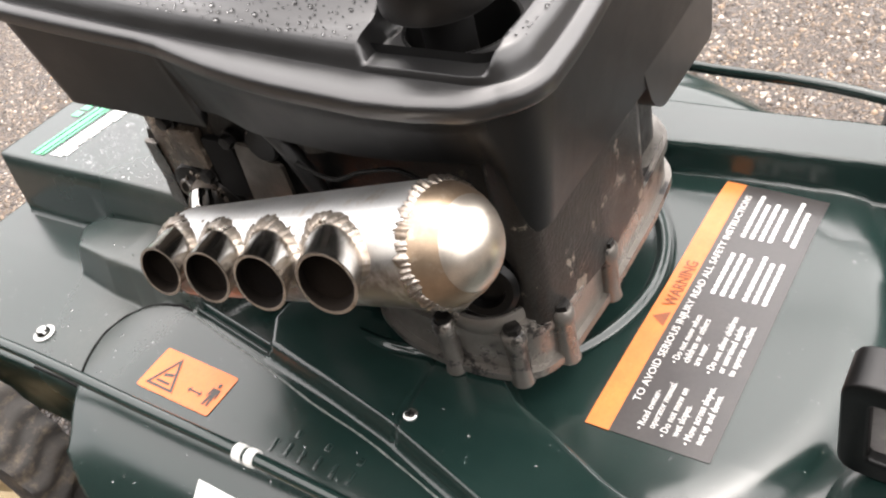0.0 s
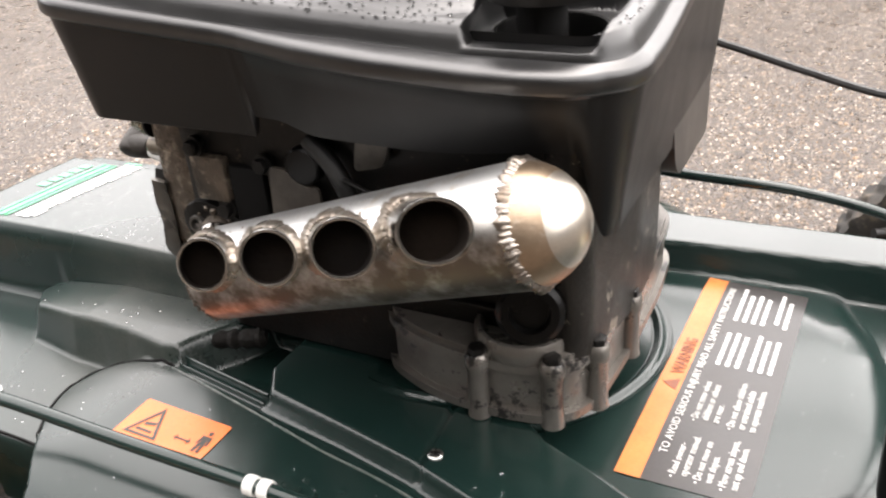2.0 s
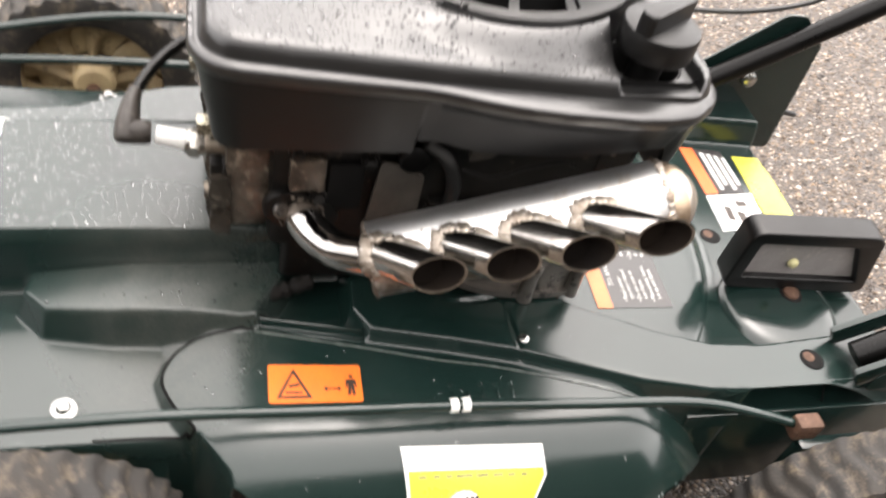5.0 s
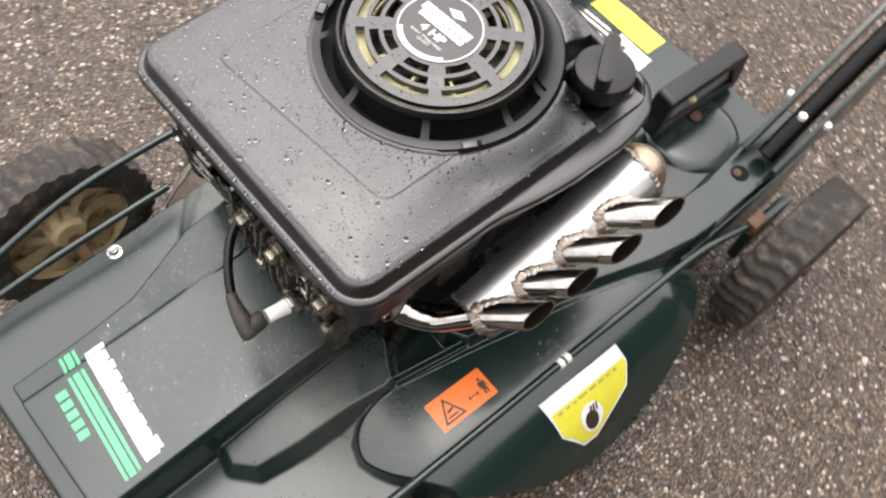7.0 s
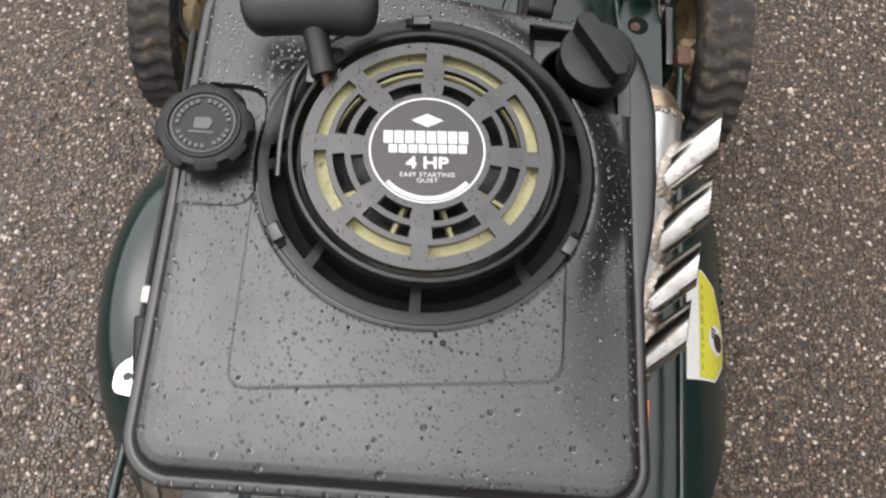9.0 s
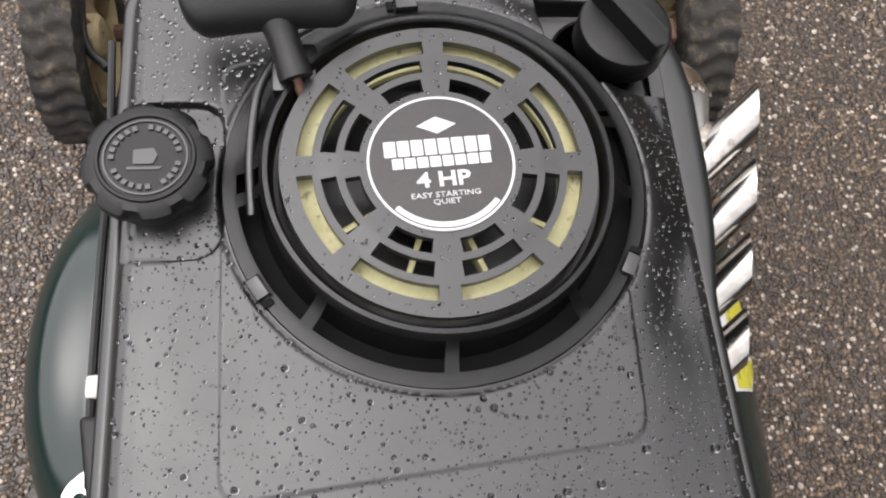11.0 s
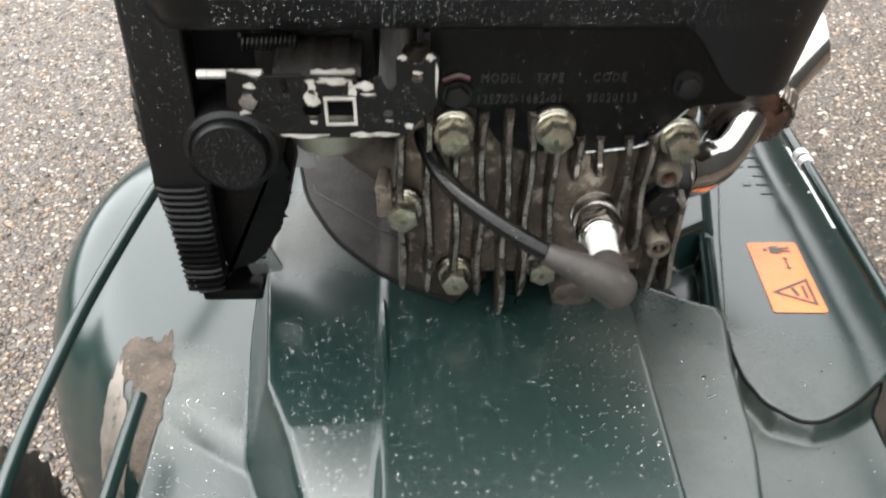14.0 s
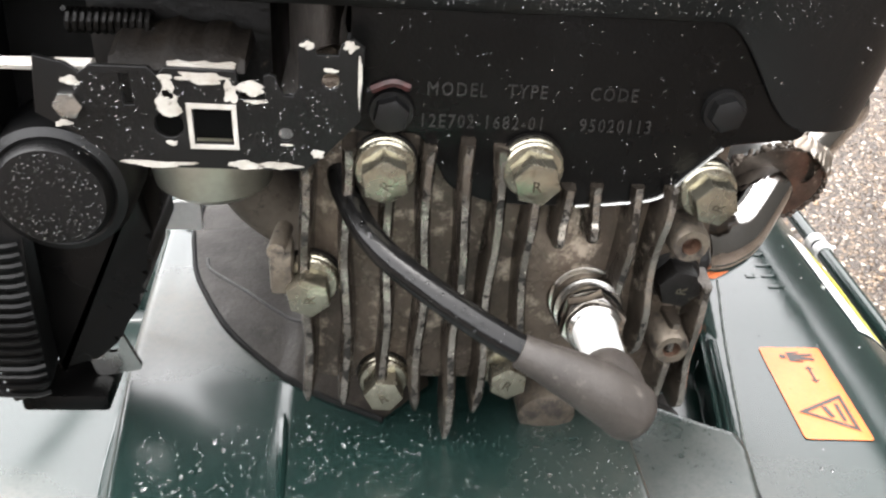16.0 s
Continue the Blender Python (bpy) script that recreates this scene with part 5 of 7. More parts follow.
# fuel tank under the rear corner of the cover
bm = prism(bmesh.new(), rounded([(-0.03, 0.372), (-0.045, 0.333), (-0.062, 0.318), (-0.12, 0.314), (-0.165, 0.31), (-0.165, 0.41), (-0.03, 0.41)], 0.01), 0.14, Matrix.Translation((0, 0.3645, 0)) @ FRONT, 0.006, 3)
part("fuel_tank", bm, BLACK_PLASTIC, ENGINE, "black plastic fuel tank under the cover")

DUSTY_CAST = surface("dusty_grey_casting", (0.17, 0.142, 0.113), (0.075, 0.062, 0.05), (0.016, 0.013, 0.01), spots=38, rough=(0.5, 0.75), metal=0.3, bump=0.4, patch_at=(0.58, 0.68))
# ---- carburettor bowl, intake and air cleaner on the side ----
CARB = part("carburettor", revolve(bmesh.new(), [(0.0, 0.0), (0.017, 0.0), (0.022, 0.004), (0.0235, 0.012), (0.0235, 0.034), (0.02, 0.04), (0.0, 0.04)], 40, Matrix.Translation((-0.117, 0.062, 0.345))), surface("dull_bowl_metal", (0.4, 0.4, 0.33), (0.3, 0.29, 0.24), rough=(0.3, 0.45), metal=0.8),
            ENGINE, "dull metal carburettor bowl")
part("carb_body", box(bmesh.new(), (-0.15, 0.04, 0.384), (-0.09, 0.1, 0.43), 0.005), GREASY_ALU, CARB)
part("intake", tube(bmesh.new(), smooth_line([(-0.117, 0.1, 0.345), (-0.102, 0.104, 0.318), (-0.085, 0.11, 0.3)], 5), 0.017, 24), DUSTY_CAST, CARB, "dirty grey intake casting")
part("pale_plate", box(bmesh.new(), (-0.159, 0.118, 0.289), (-0.1355, 0.121, 0.304), 0.001), surface("pale_dusty_sheet", (0.78, 0.78, 0.76), (0.6, 0.59, 0.57), rough=(0.4, 0.6)), CASE, "pale sheet-metal tab")
bm = bmesh.new()
front = [(-0.2065, 0.03, 0.448), (-0.1765, 0.03, 0.446), (-0.181, 0.032, 0.36), (-0.1835, 0.034, 0.337), (-0.181, 0.03, 0.268), (-0.1985, 0.03, 0.2575), (-0.2085, 0.03, 0.335)]
a = [bm.verts.new(p) for p in front]
b = [bm.verts.new((x - 0.012, y + 0.085, z + 0.004)) for x, y, z in front]
bm.faces.new(a)
bm.faces.new(b[::-1])
for i in range(len(a)):
    j = (i + 1) % len(a)
    bm.faces.new((a[j], a[i], b[i], b[j]))
bmesh.ops.bevel(bm, geom=list(bm.edges), offset=0.004, segments=3, affect="EDGES", profile=0.6)
AIRBOX = part("air_cleaner", bm, BLACK_SIDE, ENGINE, "black plastic air cleaner housing with ribbed duct")
for k in range(17):
    z = 0.2665 + k * 0.0043
    part("rib", tube(bmesh.new(), smooth_line([(-0.2075 + 0.0005 * (16 - k), 0.0305, z + 0.0006), (-0.202, 0.0282, z + 0.0003), (-0.188, 0.0282, z), (-0.1825, 0.0305, z)], 3), 0.0014, 6), BLACK_PAINT, AIRBOX)
PRIMER_M = axis_to((-0.1655, 0.055, 0.358), (-0.1635, -0.5, 0.352))
part("round_cover", revolve(bmesh.new(), [(0.0255, 0.0), (0.0255, 0.02), (0.024, 0.0245), (0.0212, 0.026), (0.0198, 0.0255), (0.0192, 0.0285), (0.018, 0.03), (0.0, 0.0312)], 48, PRIMER_M), BLACK_SIDE, AIRBOX, "round black cover beaded with rain")
part("lower_body", prism(bmesh.new(), rounded([(-0.184, 0.34), (-0.142, 0.352), (-0.139, 0.331), (-0.1425, 0.322), (-0.142, 0.314), (-0.1465, 0.306), (-0.1475, 0.298), (-0.1535, 0.289), (-0.157, 0.281), (-0.166, 0.272), (-0.184, 0.262)], 0.0018, 2), 0.05, Matrix.Translation((0, 0.095, 0)) @ FRONT, 0.003), BLACK_PAINT, AIRBOX)
part("mount_tab", plate_mesh(rounded([(-0.176, 0.283), (-0.16, 0.287), (-0.151, 0.262), (-0.17, 0.258)], 0.003), [circle(-0.1625, 0.274, 0.003)], 0.002, Matrix.Translation((0, 0.05, 0)) @ FRONT), BRIGHT_ZINC, AIRBOX)
part("foot", box(bmesh.new(), (-0.198, 0.036, 0.25), (-0.163, 0.06, 0.2585), 0.002), BLACK_PAINT, AIRBOX)
part("housing_screw", revolve(bmesh.new(), [(0.0, 0.0), (0.0045, 0.0), (0.0045, 0.004), (0.003, 0.0055), (0.0, 0.0055)], 16, axis_to((-0.197, 0.024, 0.4555), (-0.197, -1, 0.47))), BRIGHT_ZINC, AIRBOX)

# throttle bracket that sticks out beside the cover
TAB = Matrix.Translation((-0.2165, 0.076, 0.437))
part("cable_tab", plate_mesh(rounded([(-0.011, -0.012), (0.02, -0.016), (0.02, 0.016), (0.0, 0.014), (-0.011, 0.004)], 0.006), [circle(-0.002, -0.001, 0.0034)], 0.0018, TAB), BRIGHT_ZINC, ENGINE, "bright zinc tab with a hole")
part("cable_clamp", box(bmesh.new(), (-0.2185, 0.125, 0.432), (-0.206, 0.138, 0.445), 0.003), surface("pale_plastic", (0.5, 0.48, 0.44), (0.42, 0.4, 0.36)), ENGINE)
part("throttle_cable", tube(bmesh.new(), smooth_line([(-0.2135, 0.08, 0.44), (-0.2155, 0.13, 0.441), (-0.2165, 0.2, 0.438), (-0.22, 0.28, 0.425), (-0.225, 0.36, 0.42)], 5), 0.0026, 8), BLACK_RUBBER, ENGINE)

# ---- exhaust ----
EXHAUST = thing("exhaust_header", (0.148, 0.23, 0.3), "home-welded steel exhaust collector with four slash-cut tips", "exhaust")
EX_F, EX_R, EX_RAD = V((0.1415, 0.131, 0.3142)), V((0.150, 0.338, 0.385)), 0.0312
EX_FRONT = 0.0282
EX_M = axis_to(EX_F, EX_R)
EX_A = (EX_R - EX_F).normalized()
EX_LEN = (EX_R - EX_F).length
TIP_DIR, TIP_RAD = V((0.69, 0.54, 0.42)).normalized(), 0.0146
TIP_FACE = (TIP_DIR - EX_A * TIP_DIR.dot(EX_A)).normalized()


def stained_steel():
    """Polished tube with a brown, sooty scorch along the row of welds."""
    m = surface("scorched_polished_steel", (0.66, 0.66, 0.645), (0.52, 0.525, 0.53), (0.44, 0.35, 0.26), grain=1200, spots=26, rough=(0.34, 0.48),
                metal=1.0, bump=0.08, patch_at=(0.56, 0.75), relief=0.0003)
    nt = m.node_tree
    p = next(n for n in nt.nodes if n.type == "BSDF_PRINCIPLED")
    side = EX_A.cross(TIP_FACE)
    mid = (TIP_FACE + side * (0.75 if side.z < 0 else -0.75)).normalized()
    dot = nt.nodes.new("ShaderNodeVectorMath")
    dot.operation = "DOT_PRODUCT"
    nt.links.new(coords(nt), dot.inputs[0])
    dot.inputs[1].default_value = mid / (U * EX_RAD)
    lumps = noise_node(nt, 75, 6, 0.65, coords(nt))
    tot = nt.nodes.new("ShaderNodeMath")
    tot.operation = "MULTIPLY_ADD"
    nt.links.new(lumps.outputs[0], tot.inputs[0])
    tot.inputs[1].default_value = 0.9
    nt.links.new(dot.outputs["Value"], tot.inputs[2])
    here = (V((0.148, 0.23, 0.3)) - EX_F).dot(mid) / EX_RAD
    span = nt.nodes.new("ShaderNodeMapRange")
    span.inputs["From Min"].default_value, span.inputs["From Max"].default_value = 1.1 - here, 1.42 - here
    span.inputs["To Max"].default_value = 0.85
    nt.links.new(tot.outputs[0], span.inputs[0])
    old = p.inputs["Base Color"].links[0].from_socket
    nt.links.new(mixed(nt, span.outputs[0], old, (0.075, 0.05, 0.03)), p.inputs["Base Color"])
    return m


STAINED_STEEL = stained_steel()
SCORCHED = surface("scorched_weld", (0.36, 0.325, 0.285), (0.2, 0.16, 0.125), (0.5, 0.47, 0.43), grain=600, spots=80, rough=(0.22, 0.45), metal=0.9, bump=0.5, patch_at=(0.55, 0.68))
BURNT = surface("burnt_brown_steel", (0.115, 0.094, 0.076), (0.045, 0.036, 0.029), (0.24, 0.205, 0.17), spots=90, rough=(0.35, 0.6), metal=0.6, bump=0.4)
part("collector", revolve(bmesh.new(), [(EX_FRONT - 0.0018, 0.004), (EX_FRONT - 0.0016, 0.0), (EX_FRONT, 0.0006), ((EX_FRONT + EX_RAD) / 2, EX_LEN * 0.5), (EX_RAD, EX_LEN), (EX_RAD - 0.002, EX_LEN + 0.001)], 72, EX_M), STAINED_STEEL, EXHAUST,
     "polished steel collector tube with heat stains")
CAP_PROFILE = ((0.95, -0.001), (0.945, 0.0025), (0.9, 0.0065), (0.82, 0.0112), (0.72, 0.0155), (0.6, 0.0193), (0.47, 0.0223), (0.33, 0.0246), (0.19, 0.0261), (0.08, 0.0267), (0.0, 0.0268))
END_CAP = part("end_cap", revolve(bmesh.new(), [(EX_RAD * r, EX_LEN + z) for r, z in CAP_PROFILE], 72, EX_M), CAP_STEEL, EXHAUST, "brushed steel end cap beaten to a blunt cone", 60)
part("heat_tint", revolve(bmesh.new(), [(EX_RAD * r + 0.00018, EX_LEN + z + 0.00012) for r, z in CAP_PROFILE[1:5]], 72, EX_M), surface("straw_brown_heat_tint", (0.4, 0.305, 0.22), (0.32, 0.24, 0.17), (0.47, 0.39, 0.31), spots=60, rough=(0.32, 0.46), metal=1.0, bump=0.15), END_CAP, "straw-brown heat tint beside the weld")
TIPS = [V((0.1917, 0.1667, 0.3549)), V((0.1968, 0.2153, 0.3704)), V((0.2025, 0.2639, 0.3873)), V((0.2057, 0.313, 0.4057))]


def exhaust_tip(tip):
    """A slash-cut pipe with an open, hollow end."""
    u = TIP_DIR.orthogonal().normalized()
    w = TIP_DIR.cross(u)
    bm = bmesh.new()
    n = 48
    rows = []
    for rad, back in ((TIP_RAD, 0.062), (TIP_RAD, 0.03), (TIP_RAD, 0.0), (TIP_RAD - 0.0007, -0.0003), (TIP_RAD - 0.0016, 0.0), (TIP_RAD - 0.0016, 0.006), (TIP_RAD - 0.0016, 0.017)):
        rows.append([])
        for k in range(n):
            a = 2 * math.pi * k / n
            off = rad * (math.cos(a) * u + math.sin(a) * w)
            t = -off.dot(TIP_FACE) / TIP_DIR.dot(TIP_FACE)
            rows[-1].append(bm.verts.new(tip + off + TIP_DIR * (t * (1 - max(back, 0) / 0.062) - back)))
    grid_faces(bm, rows, close_v=True)
    for f in bm.faces:
        if any(v in rows[5] or v in rows[6] for v in f.verts):
            f.material_index = 1
    bm.faces.new(rows[6]).material_index = 1
    return bm


def beads(path, r, seed, spread=0.0018):
    """A lumpy run of weld: overlapping blobs along a line."""
    rg = random.Random(seed)
    bm = bmesh.new()
    for p in path:
        m = Matrix.Translation(V(p) + V((rg.uniform(-1, 1), rg.uniform(-1, 1), rg.uniform(-1, 1))) * spread)
        m = m @ Euler((rg.uniform(0, 6), rg.uniform(0, 6), 0)).to_matrix().to_4x4() @ Matrix.Diagonal((rg.uniform(0.8, 1.3), rg.uniform(0.7, 1.1), rg.uniform(0.6, 1.0), 1))
        bmesh.ops.create_icosphere(bm, subdivisions=2, radius=r * rg.uniform(0.75, 1.35), matrix=m)
    return bm


def lumpy(path, r, seed, spread):
    """An uneven weld: small drops of metal frozen over one another along a line, in bursts of larger and smaller ones."""
    rg = random.Random(seed)
    bm = bmesh.new()
    grow = 1.0
    for i, p in enumerate(path):
        if i % 5 == 0:
            grow = rg.uniform(0.65, 1.25)
        off = V((rg.gauss(0, 0.5), rg.gauss(0, 0.5), rg.gauss(0, 0.5))) * spread
        m = Matrix.Translation(V(p) + off) @ Euler((rg.uniform(0, 6), rg.uniform(0, 6), 0)).to_matrix().to_4x4() @ Matrix.Diagonal((rg.uniform(0.8, 1.5), rg.uniform(0.7, 1.1), rg.uniform(0.5, 0.9), 1))
        bmesh.ops.create_icosphere(bm, subdivisions=2, radius=r * grow * rg.uniform(0.7, 1.25), matrix=m)
    return bm


def bead_run(path, outs, r, seed, across=1.35, proud=0.6):
    """A hand-laid weld: one closed bead, rippled like a row of drops frozen one over the other, wider and narrower on its way."""
    rg = random.Random(seed)
    n, m = len(path), 12
    bm = bmesh.new()
    rows, phase, wide, target, sway = [], 0.0, 1.0, 1.0, 0.0
    rate = rg.uniform(0.5, 0.9)
    for i in range(n):
        if phase > math.pi:
            phase, rate, target = 0.0, rg.uniform(0.45, 1.0), rg.uniform(0.6, 1.3)
            sway = rg.uniform(-0.35, 0.35)
        phase += rate
        wide += (target - wide) * 0.35
        blend = min(1.0, (n - 1 - i) / 12)
        g = r * (1 + (wide - 1) * blend) * (0.62 + 0.5 * abs(math.sin(phase)) ** 0.7)
        out = outs[i].normalized()
        t = V(path[(i + 1) % n]) - V(path[i - 1])
        b = out.cross((t - out * t.dot(out)).normalized())
        c = V(path[i]) + b * sway * r * blend
        rows.append([])
        for k in range(m):
            a = 2 * math.pi * k / m
            h = g * rg.uniform(0.86, 1.14)
            rows[-1].append(bm.verts.new(c + b * h * across * math.cos(a) + out * h * proud * math.sin(a)))
    grid_faces(bm, rows + [rows[0]], close_v=True)
    return bm


def around(z, rad, a0, a1, n):
    return [EX_M @ V((rad * math.cos(a0 + (a1 - a0) * k / n), rad * math.sin(a0 + (a1 - a0) * k / n), z)) for k in range(n)]


ring = around(EX_LEN + 0.0004, EX_RAD - 0.0016, 0, 2 * math.pi, 300)
part("cap_weld", bead_run(ring, [(q - EX_R).normalized() + EX_A * 0.75 for q in ring], 0.0032, 3, 1.2, 0.6), WELD, EXHAUST, "lumpy bright weld round the end cap", 170)
part("front_weld", lumpy(around(0.0008, EX_FRONT - 0.0012, 0, 2 * math.pi, 260), 0.0014, 7, 0.0012), BURNT, EXHAUST, "rough brown weld", 170)
for i, tip in enumerate(TIPS):
    ob = part("tip_pipe", exhaust_tip(tip), [TIP_STEEL, SOOT], EXHAUST, "slash-cut polished steel tip with sooty bore")
    # weld where the pipe leaves the collector
    u = TIP_DIR.orthogonal().normalized()
    w = TIP_DIR.cross(u)
    ring = []
    for k in range(150):
        a = 2 * math.pi * k / 150
        q = tip + (TIP_RAD + 0.0016) * (math.cos(a) * u + math.sin(a) * w)
        # walk back along the pipe until it meets the collector
        for s in range(300):
            c = q - TIP_DIR * s * 0.00025
            h = (c - EX_F).dot(EX_A)
            if (c - EX_F - EX_A * h).length < EX_FRONT + 0.0012 + (EX_RAD - EX_FRONT) * h / EX_LEN:
                ring.append(c)
                break
    outs = [(q - tip - TIP_DIR * (q - tip).dot(TIP_DIR)).normalized() + (q - EX_F - EX_A * (q - EX_F).dot(EX_A)).normalized() for q in ring]
    part("pipe_weld", bead_run(ring, outs, 0.0027, 20 + i, 2.0, 0.45), SCORCHED, ob, "spattered weld with brown heat stain", 170)
# stain-dark spatter along the seam
seam = []
rg = random.Random(11)
for tip in TIPS:
    root = tip - TIP_DIR * 0.044
    for k in range(16):
        c = root + V((rg.uniform(-0.012, 0.012), rg.uniform(-0.026, 0.02), rg.uniform(0.004, 0.02)))
        h = (c - EX_F).dot(EX_A)
        if 0.004 < h < EX_LEN:
            o = c - EX_F - EX_A * h
            seam.append(EX_F + EX_A * h + o.normalized() * (EX_FRONT + (EX_RAD - EX_FRONT) * h / EX_LEN))
tagged(part("spatter", beads(seam, 0.0009, 13, 0.0), WELD, EXHAUST), "fine weld spatter", kind="stuff")
# a faint worn stamp along the top of the collector
bm = bmesh.new()
out = V((0.195, -0.325, 0.925)).normalized()
for k in range(17):
    if k in (7, 12):
        continue
    h = 0.345 + 0.0172 * k
    up = EX_A.cross(out)
    q = EX_F + EX_A * EX_LEN * h + out * (EX_FRONT + (EX_RAD - EX_FRONT) * h - 0.0001)
    box(bm, (-0.0009, -0.0015, 0), (0.0009 - 0.0004 * (k % 3), 0.0015, 0.00015), 0, Matrix.Translation(q) @ Matrix((EX_A, -up, out)).transposed().to_4x4())
part("stamp", bm, surface("worn_stamp", (0.5, 0.49, 0.47), (0.66, 0.65, 0.63), rough=(0.3, 0.42), metal=0.9, spots=400), EXHAUST, "worn unreadable stamp")
ELBOW = smooth_line([(0.074, 0.0845, 0.306), (0.086, 0.0855, 0.3035), (0.095, 0.0905, 0.3), (0.106, 0.099, 0.298), (0.12, 0.1115, 0.3), (0.14, 0.134, 0.3142)], 7)
part("elbow", tube(bmesh.new(), ELBOW[8:], 0.0148, 28), CHROME, EXHAUST, "bright bent steel elbow")
# upper end coloured dark brown in place of the tube's dark reflection
part("elbow_root", tube(bmesh.new(), ELBOW[:9], 0.01485, 28), BURNT, EXHAUST, "dark brown end of the elbow")
SIDE_ON = Matrix(((0, 0, 1, 0), (1, 0, 0, 0), (0, 1, 0, 0), (0, 0, 0, 1)))
SCREW_STEEL = surface("dull_screw_steel", (0.22, 0.21, 0.2), (0.13, 0.12, 0.115), rough=(0.3, 0.45), metal=1.0)
FL_M = Matrix.Translation((0.0775, 0.0845, 0.306)) @ SIDE_ON @ Matrix.Rotation(radians(-20), 4, "Z")
FLANGE = part("flange", prism(bmesh.new(), rounded([(-0.03, -0.009), (-0.014, -0.019), (0.014, -0.019), (0.03, -0.009), (0.03, 0.009), (0.014, 0.019), (-0.014, 0.019), (-0.03, 0.009)], 0.008, 4), 0.008, FL_M, 0.0015), GREASY_ALU, EXHAUST, "oily scorched exhaust flange")
part("socket_screw", revolve(bmesh.new(), [(0.0, 0.0), (0.006, 0.0), (0.006, 0.0078), (0.0053, 0.0088), (0.0036, 0.0088), (0.0034, 0.004), (0.0, 0.004)], 24, axis_to((0.0815, 0.0687, 0.3095), (0.18, 0.068, 0.338))), SCREW_STEEL, FLANGE)
part("flange_weld", lumpy([V((0.0862, 0.0845 + 0.0165 * math.cos(k * 0.25), 0.306 + 0.0165 * math.sin(k * 0.25))) for k in range(26)], 0.0022, 31, 0.002), BURNT, FLANGE, "rough brown weld", 170)
part("front_disc", revolve(bmesh.new(), [(0.0, 0.0012), (EX_FRONT * 0.5, 0.0006), (EX_FRONT - 0.003, -0.0002), (EX_FRONT - 0.001, 0.0012)], 48, EX_M), BURNT, EXHAUST, "rusty end plate of the collector")


# ---- stickers on the deck ----
def sheet_on_deck(outline, lift, h=0.004):
    """A thin film that follows the deck inside an outline."""
    xs, ys = [p[0] for p in outline], [p[1] for p in outline]
    nx, ny = max(2, int((max(xs) - min(xs)) / h)), max(2, int((max(ys) - min(ys)) / h))
    bm = bmesh.new()
    ring = [bm.verts.new((x, y, 0)) for x, y in outline]
    bm.faces.new(ring)
    for i in range(1, nx):
        x = min(xs) + (max(xs) - min(xs)) * i / nx
        bmesh.ops.bisect_plane(bm, geom=list(bm.verts) + list(bm.edges) + list(bm.faces), plane_co=(x, 0, 0), plane_no=(1, 0, 0))
    for i in range(1, ny):
        y = min(ys) + (max(ys) - min(ys)) * i / ny
        bmesh.ops.bisect_plane(bm, geom=list(bm.verts) + list(bm.edges) + list(bm.faces), plane_co=(0, y, 0), plane_no=(0, 1, 0))
    return drape(bm, lift)


def drape(bm, lift):
    """Lays flat things on the deck."""
    vs = list(bm.verts)
    z = deck_height(np.array([v.co.x for v in vs]), np.array([v.co.y for v in vs]))
    for v, h in zip(vs, z):
        v.co.z += float(h) + lift
    return bm


def film(name, outline, mat, lift=0.0006, parent=None, label=""):
    return part(name, sheet_on_deck(outline, lift), mat, parent or MOWER, label, smooth=60)


def drape_words(bm, text, size, x, y, angle, lift, narrow=1.0, bold=0.0, align="LEFT"):
    t = bmesh.new()
    words(t, text, size, Matrix.Translation((x, y, 0)) @ Matrix.Rotation(radians(angle), 4, "Z"), thick=0.00008, narrow=narrow, bold=bold, align=align)
    drape(t, lift)
    me = bpy.data.meshes.new("w")
    t.to_mesh(me)
    t.free()
    bm.from_mesh(me)


def drape_bars(bm, rects, lift):
    for r in rects:
        t = sheet_on_deck(r, lift, 0.01)
        me = bpy.data.meshes.new("b")
        t.to_mesh(me)
        t.free()
        bm.from_mesh(me)


# warning label behind the engine
WL_O, WL_ANG = V((0.104, 0.367)), 180 - 2.4
ca, sa = math.cos(radians(WL_ANG)), math.sin(radians(WL_ANG))


def wl(a, b):
    """A place on the label: a along the text, b down from the orange bar's upper edge."""
    return (WL_O.x + ca * a + sa * b, WL_O.y + sa * a - ca * b)


LAB = film("warning_label", [wl(0.0, 0.0), wl(0.264, 0.0), wl(0.264, 0.078), wl(0.002, 0.078)], GREY_FILM, 0.0005, label="dark warning label with orange bar and white text")
film("orange_bar", [wl(0, 0), wl(0.264, 0), wl(0.264, 0.0158), wl(0, 0.0158)], FADED_ORANGE, 0.0009, LAB, "faded orange bar")
bm = bmesh.new()
x, y = wl(0.114, 0.0135)
drape_words(bm, "WARNING", 0.0122, x, y, WL_ANG, 0.0014, narrow=0.83, bold=0.0002)
drape_bars(bm, [[wl(0.0935, 0.0135), wl(0.1085, 0.0135), wl(0.101, 0.003)]], 0.0012)
part("bar_print", bm, surface("faded_brown_ink", (0.2, 0.05, 0.014), (0.13, 0.034, 0.01), rough=(0.4, 0.5), spots=120), LAB, "black print")
bm = bmesh.new()
x, y = wl(0.0275, 0.0245)
drape_words(bm, "TO AVOID SERIOUS INJURY READ ALL SAFETY INSTRUCTIONS", 0.0072, x, y, WL_ANG, 0.001, narrow=1.1)
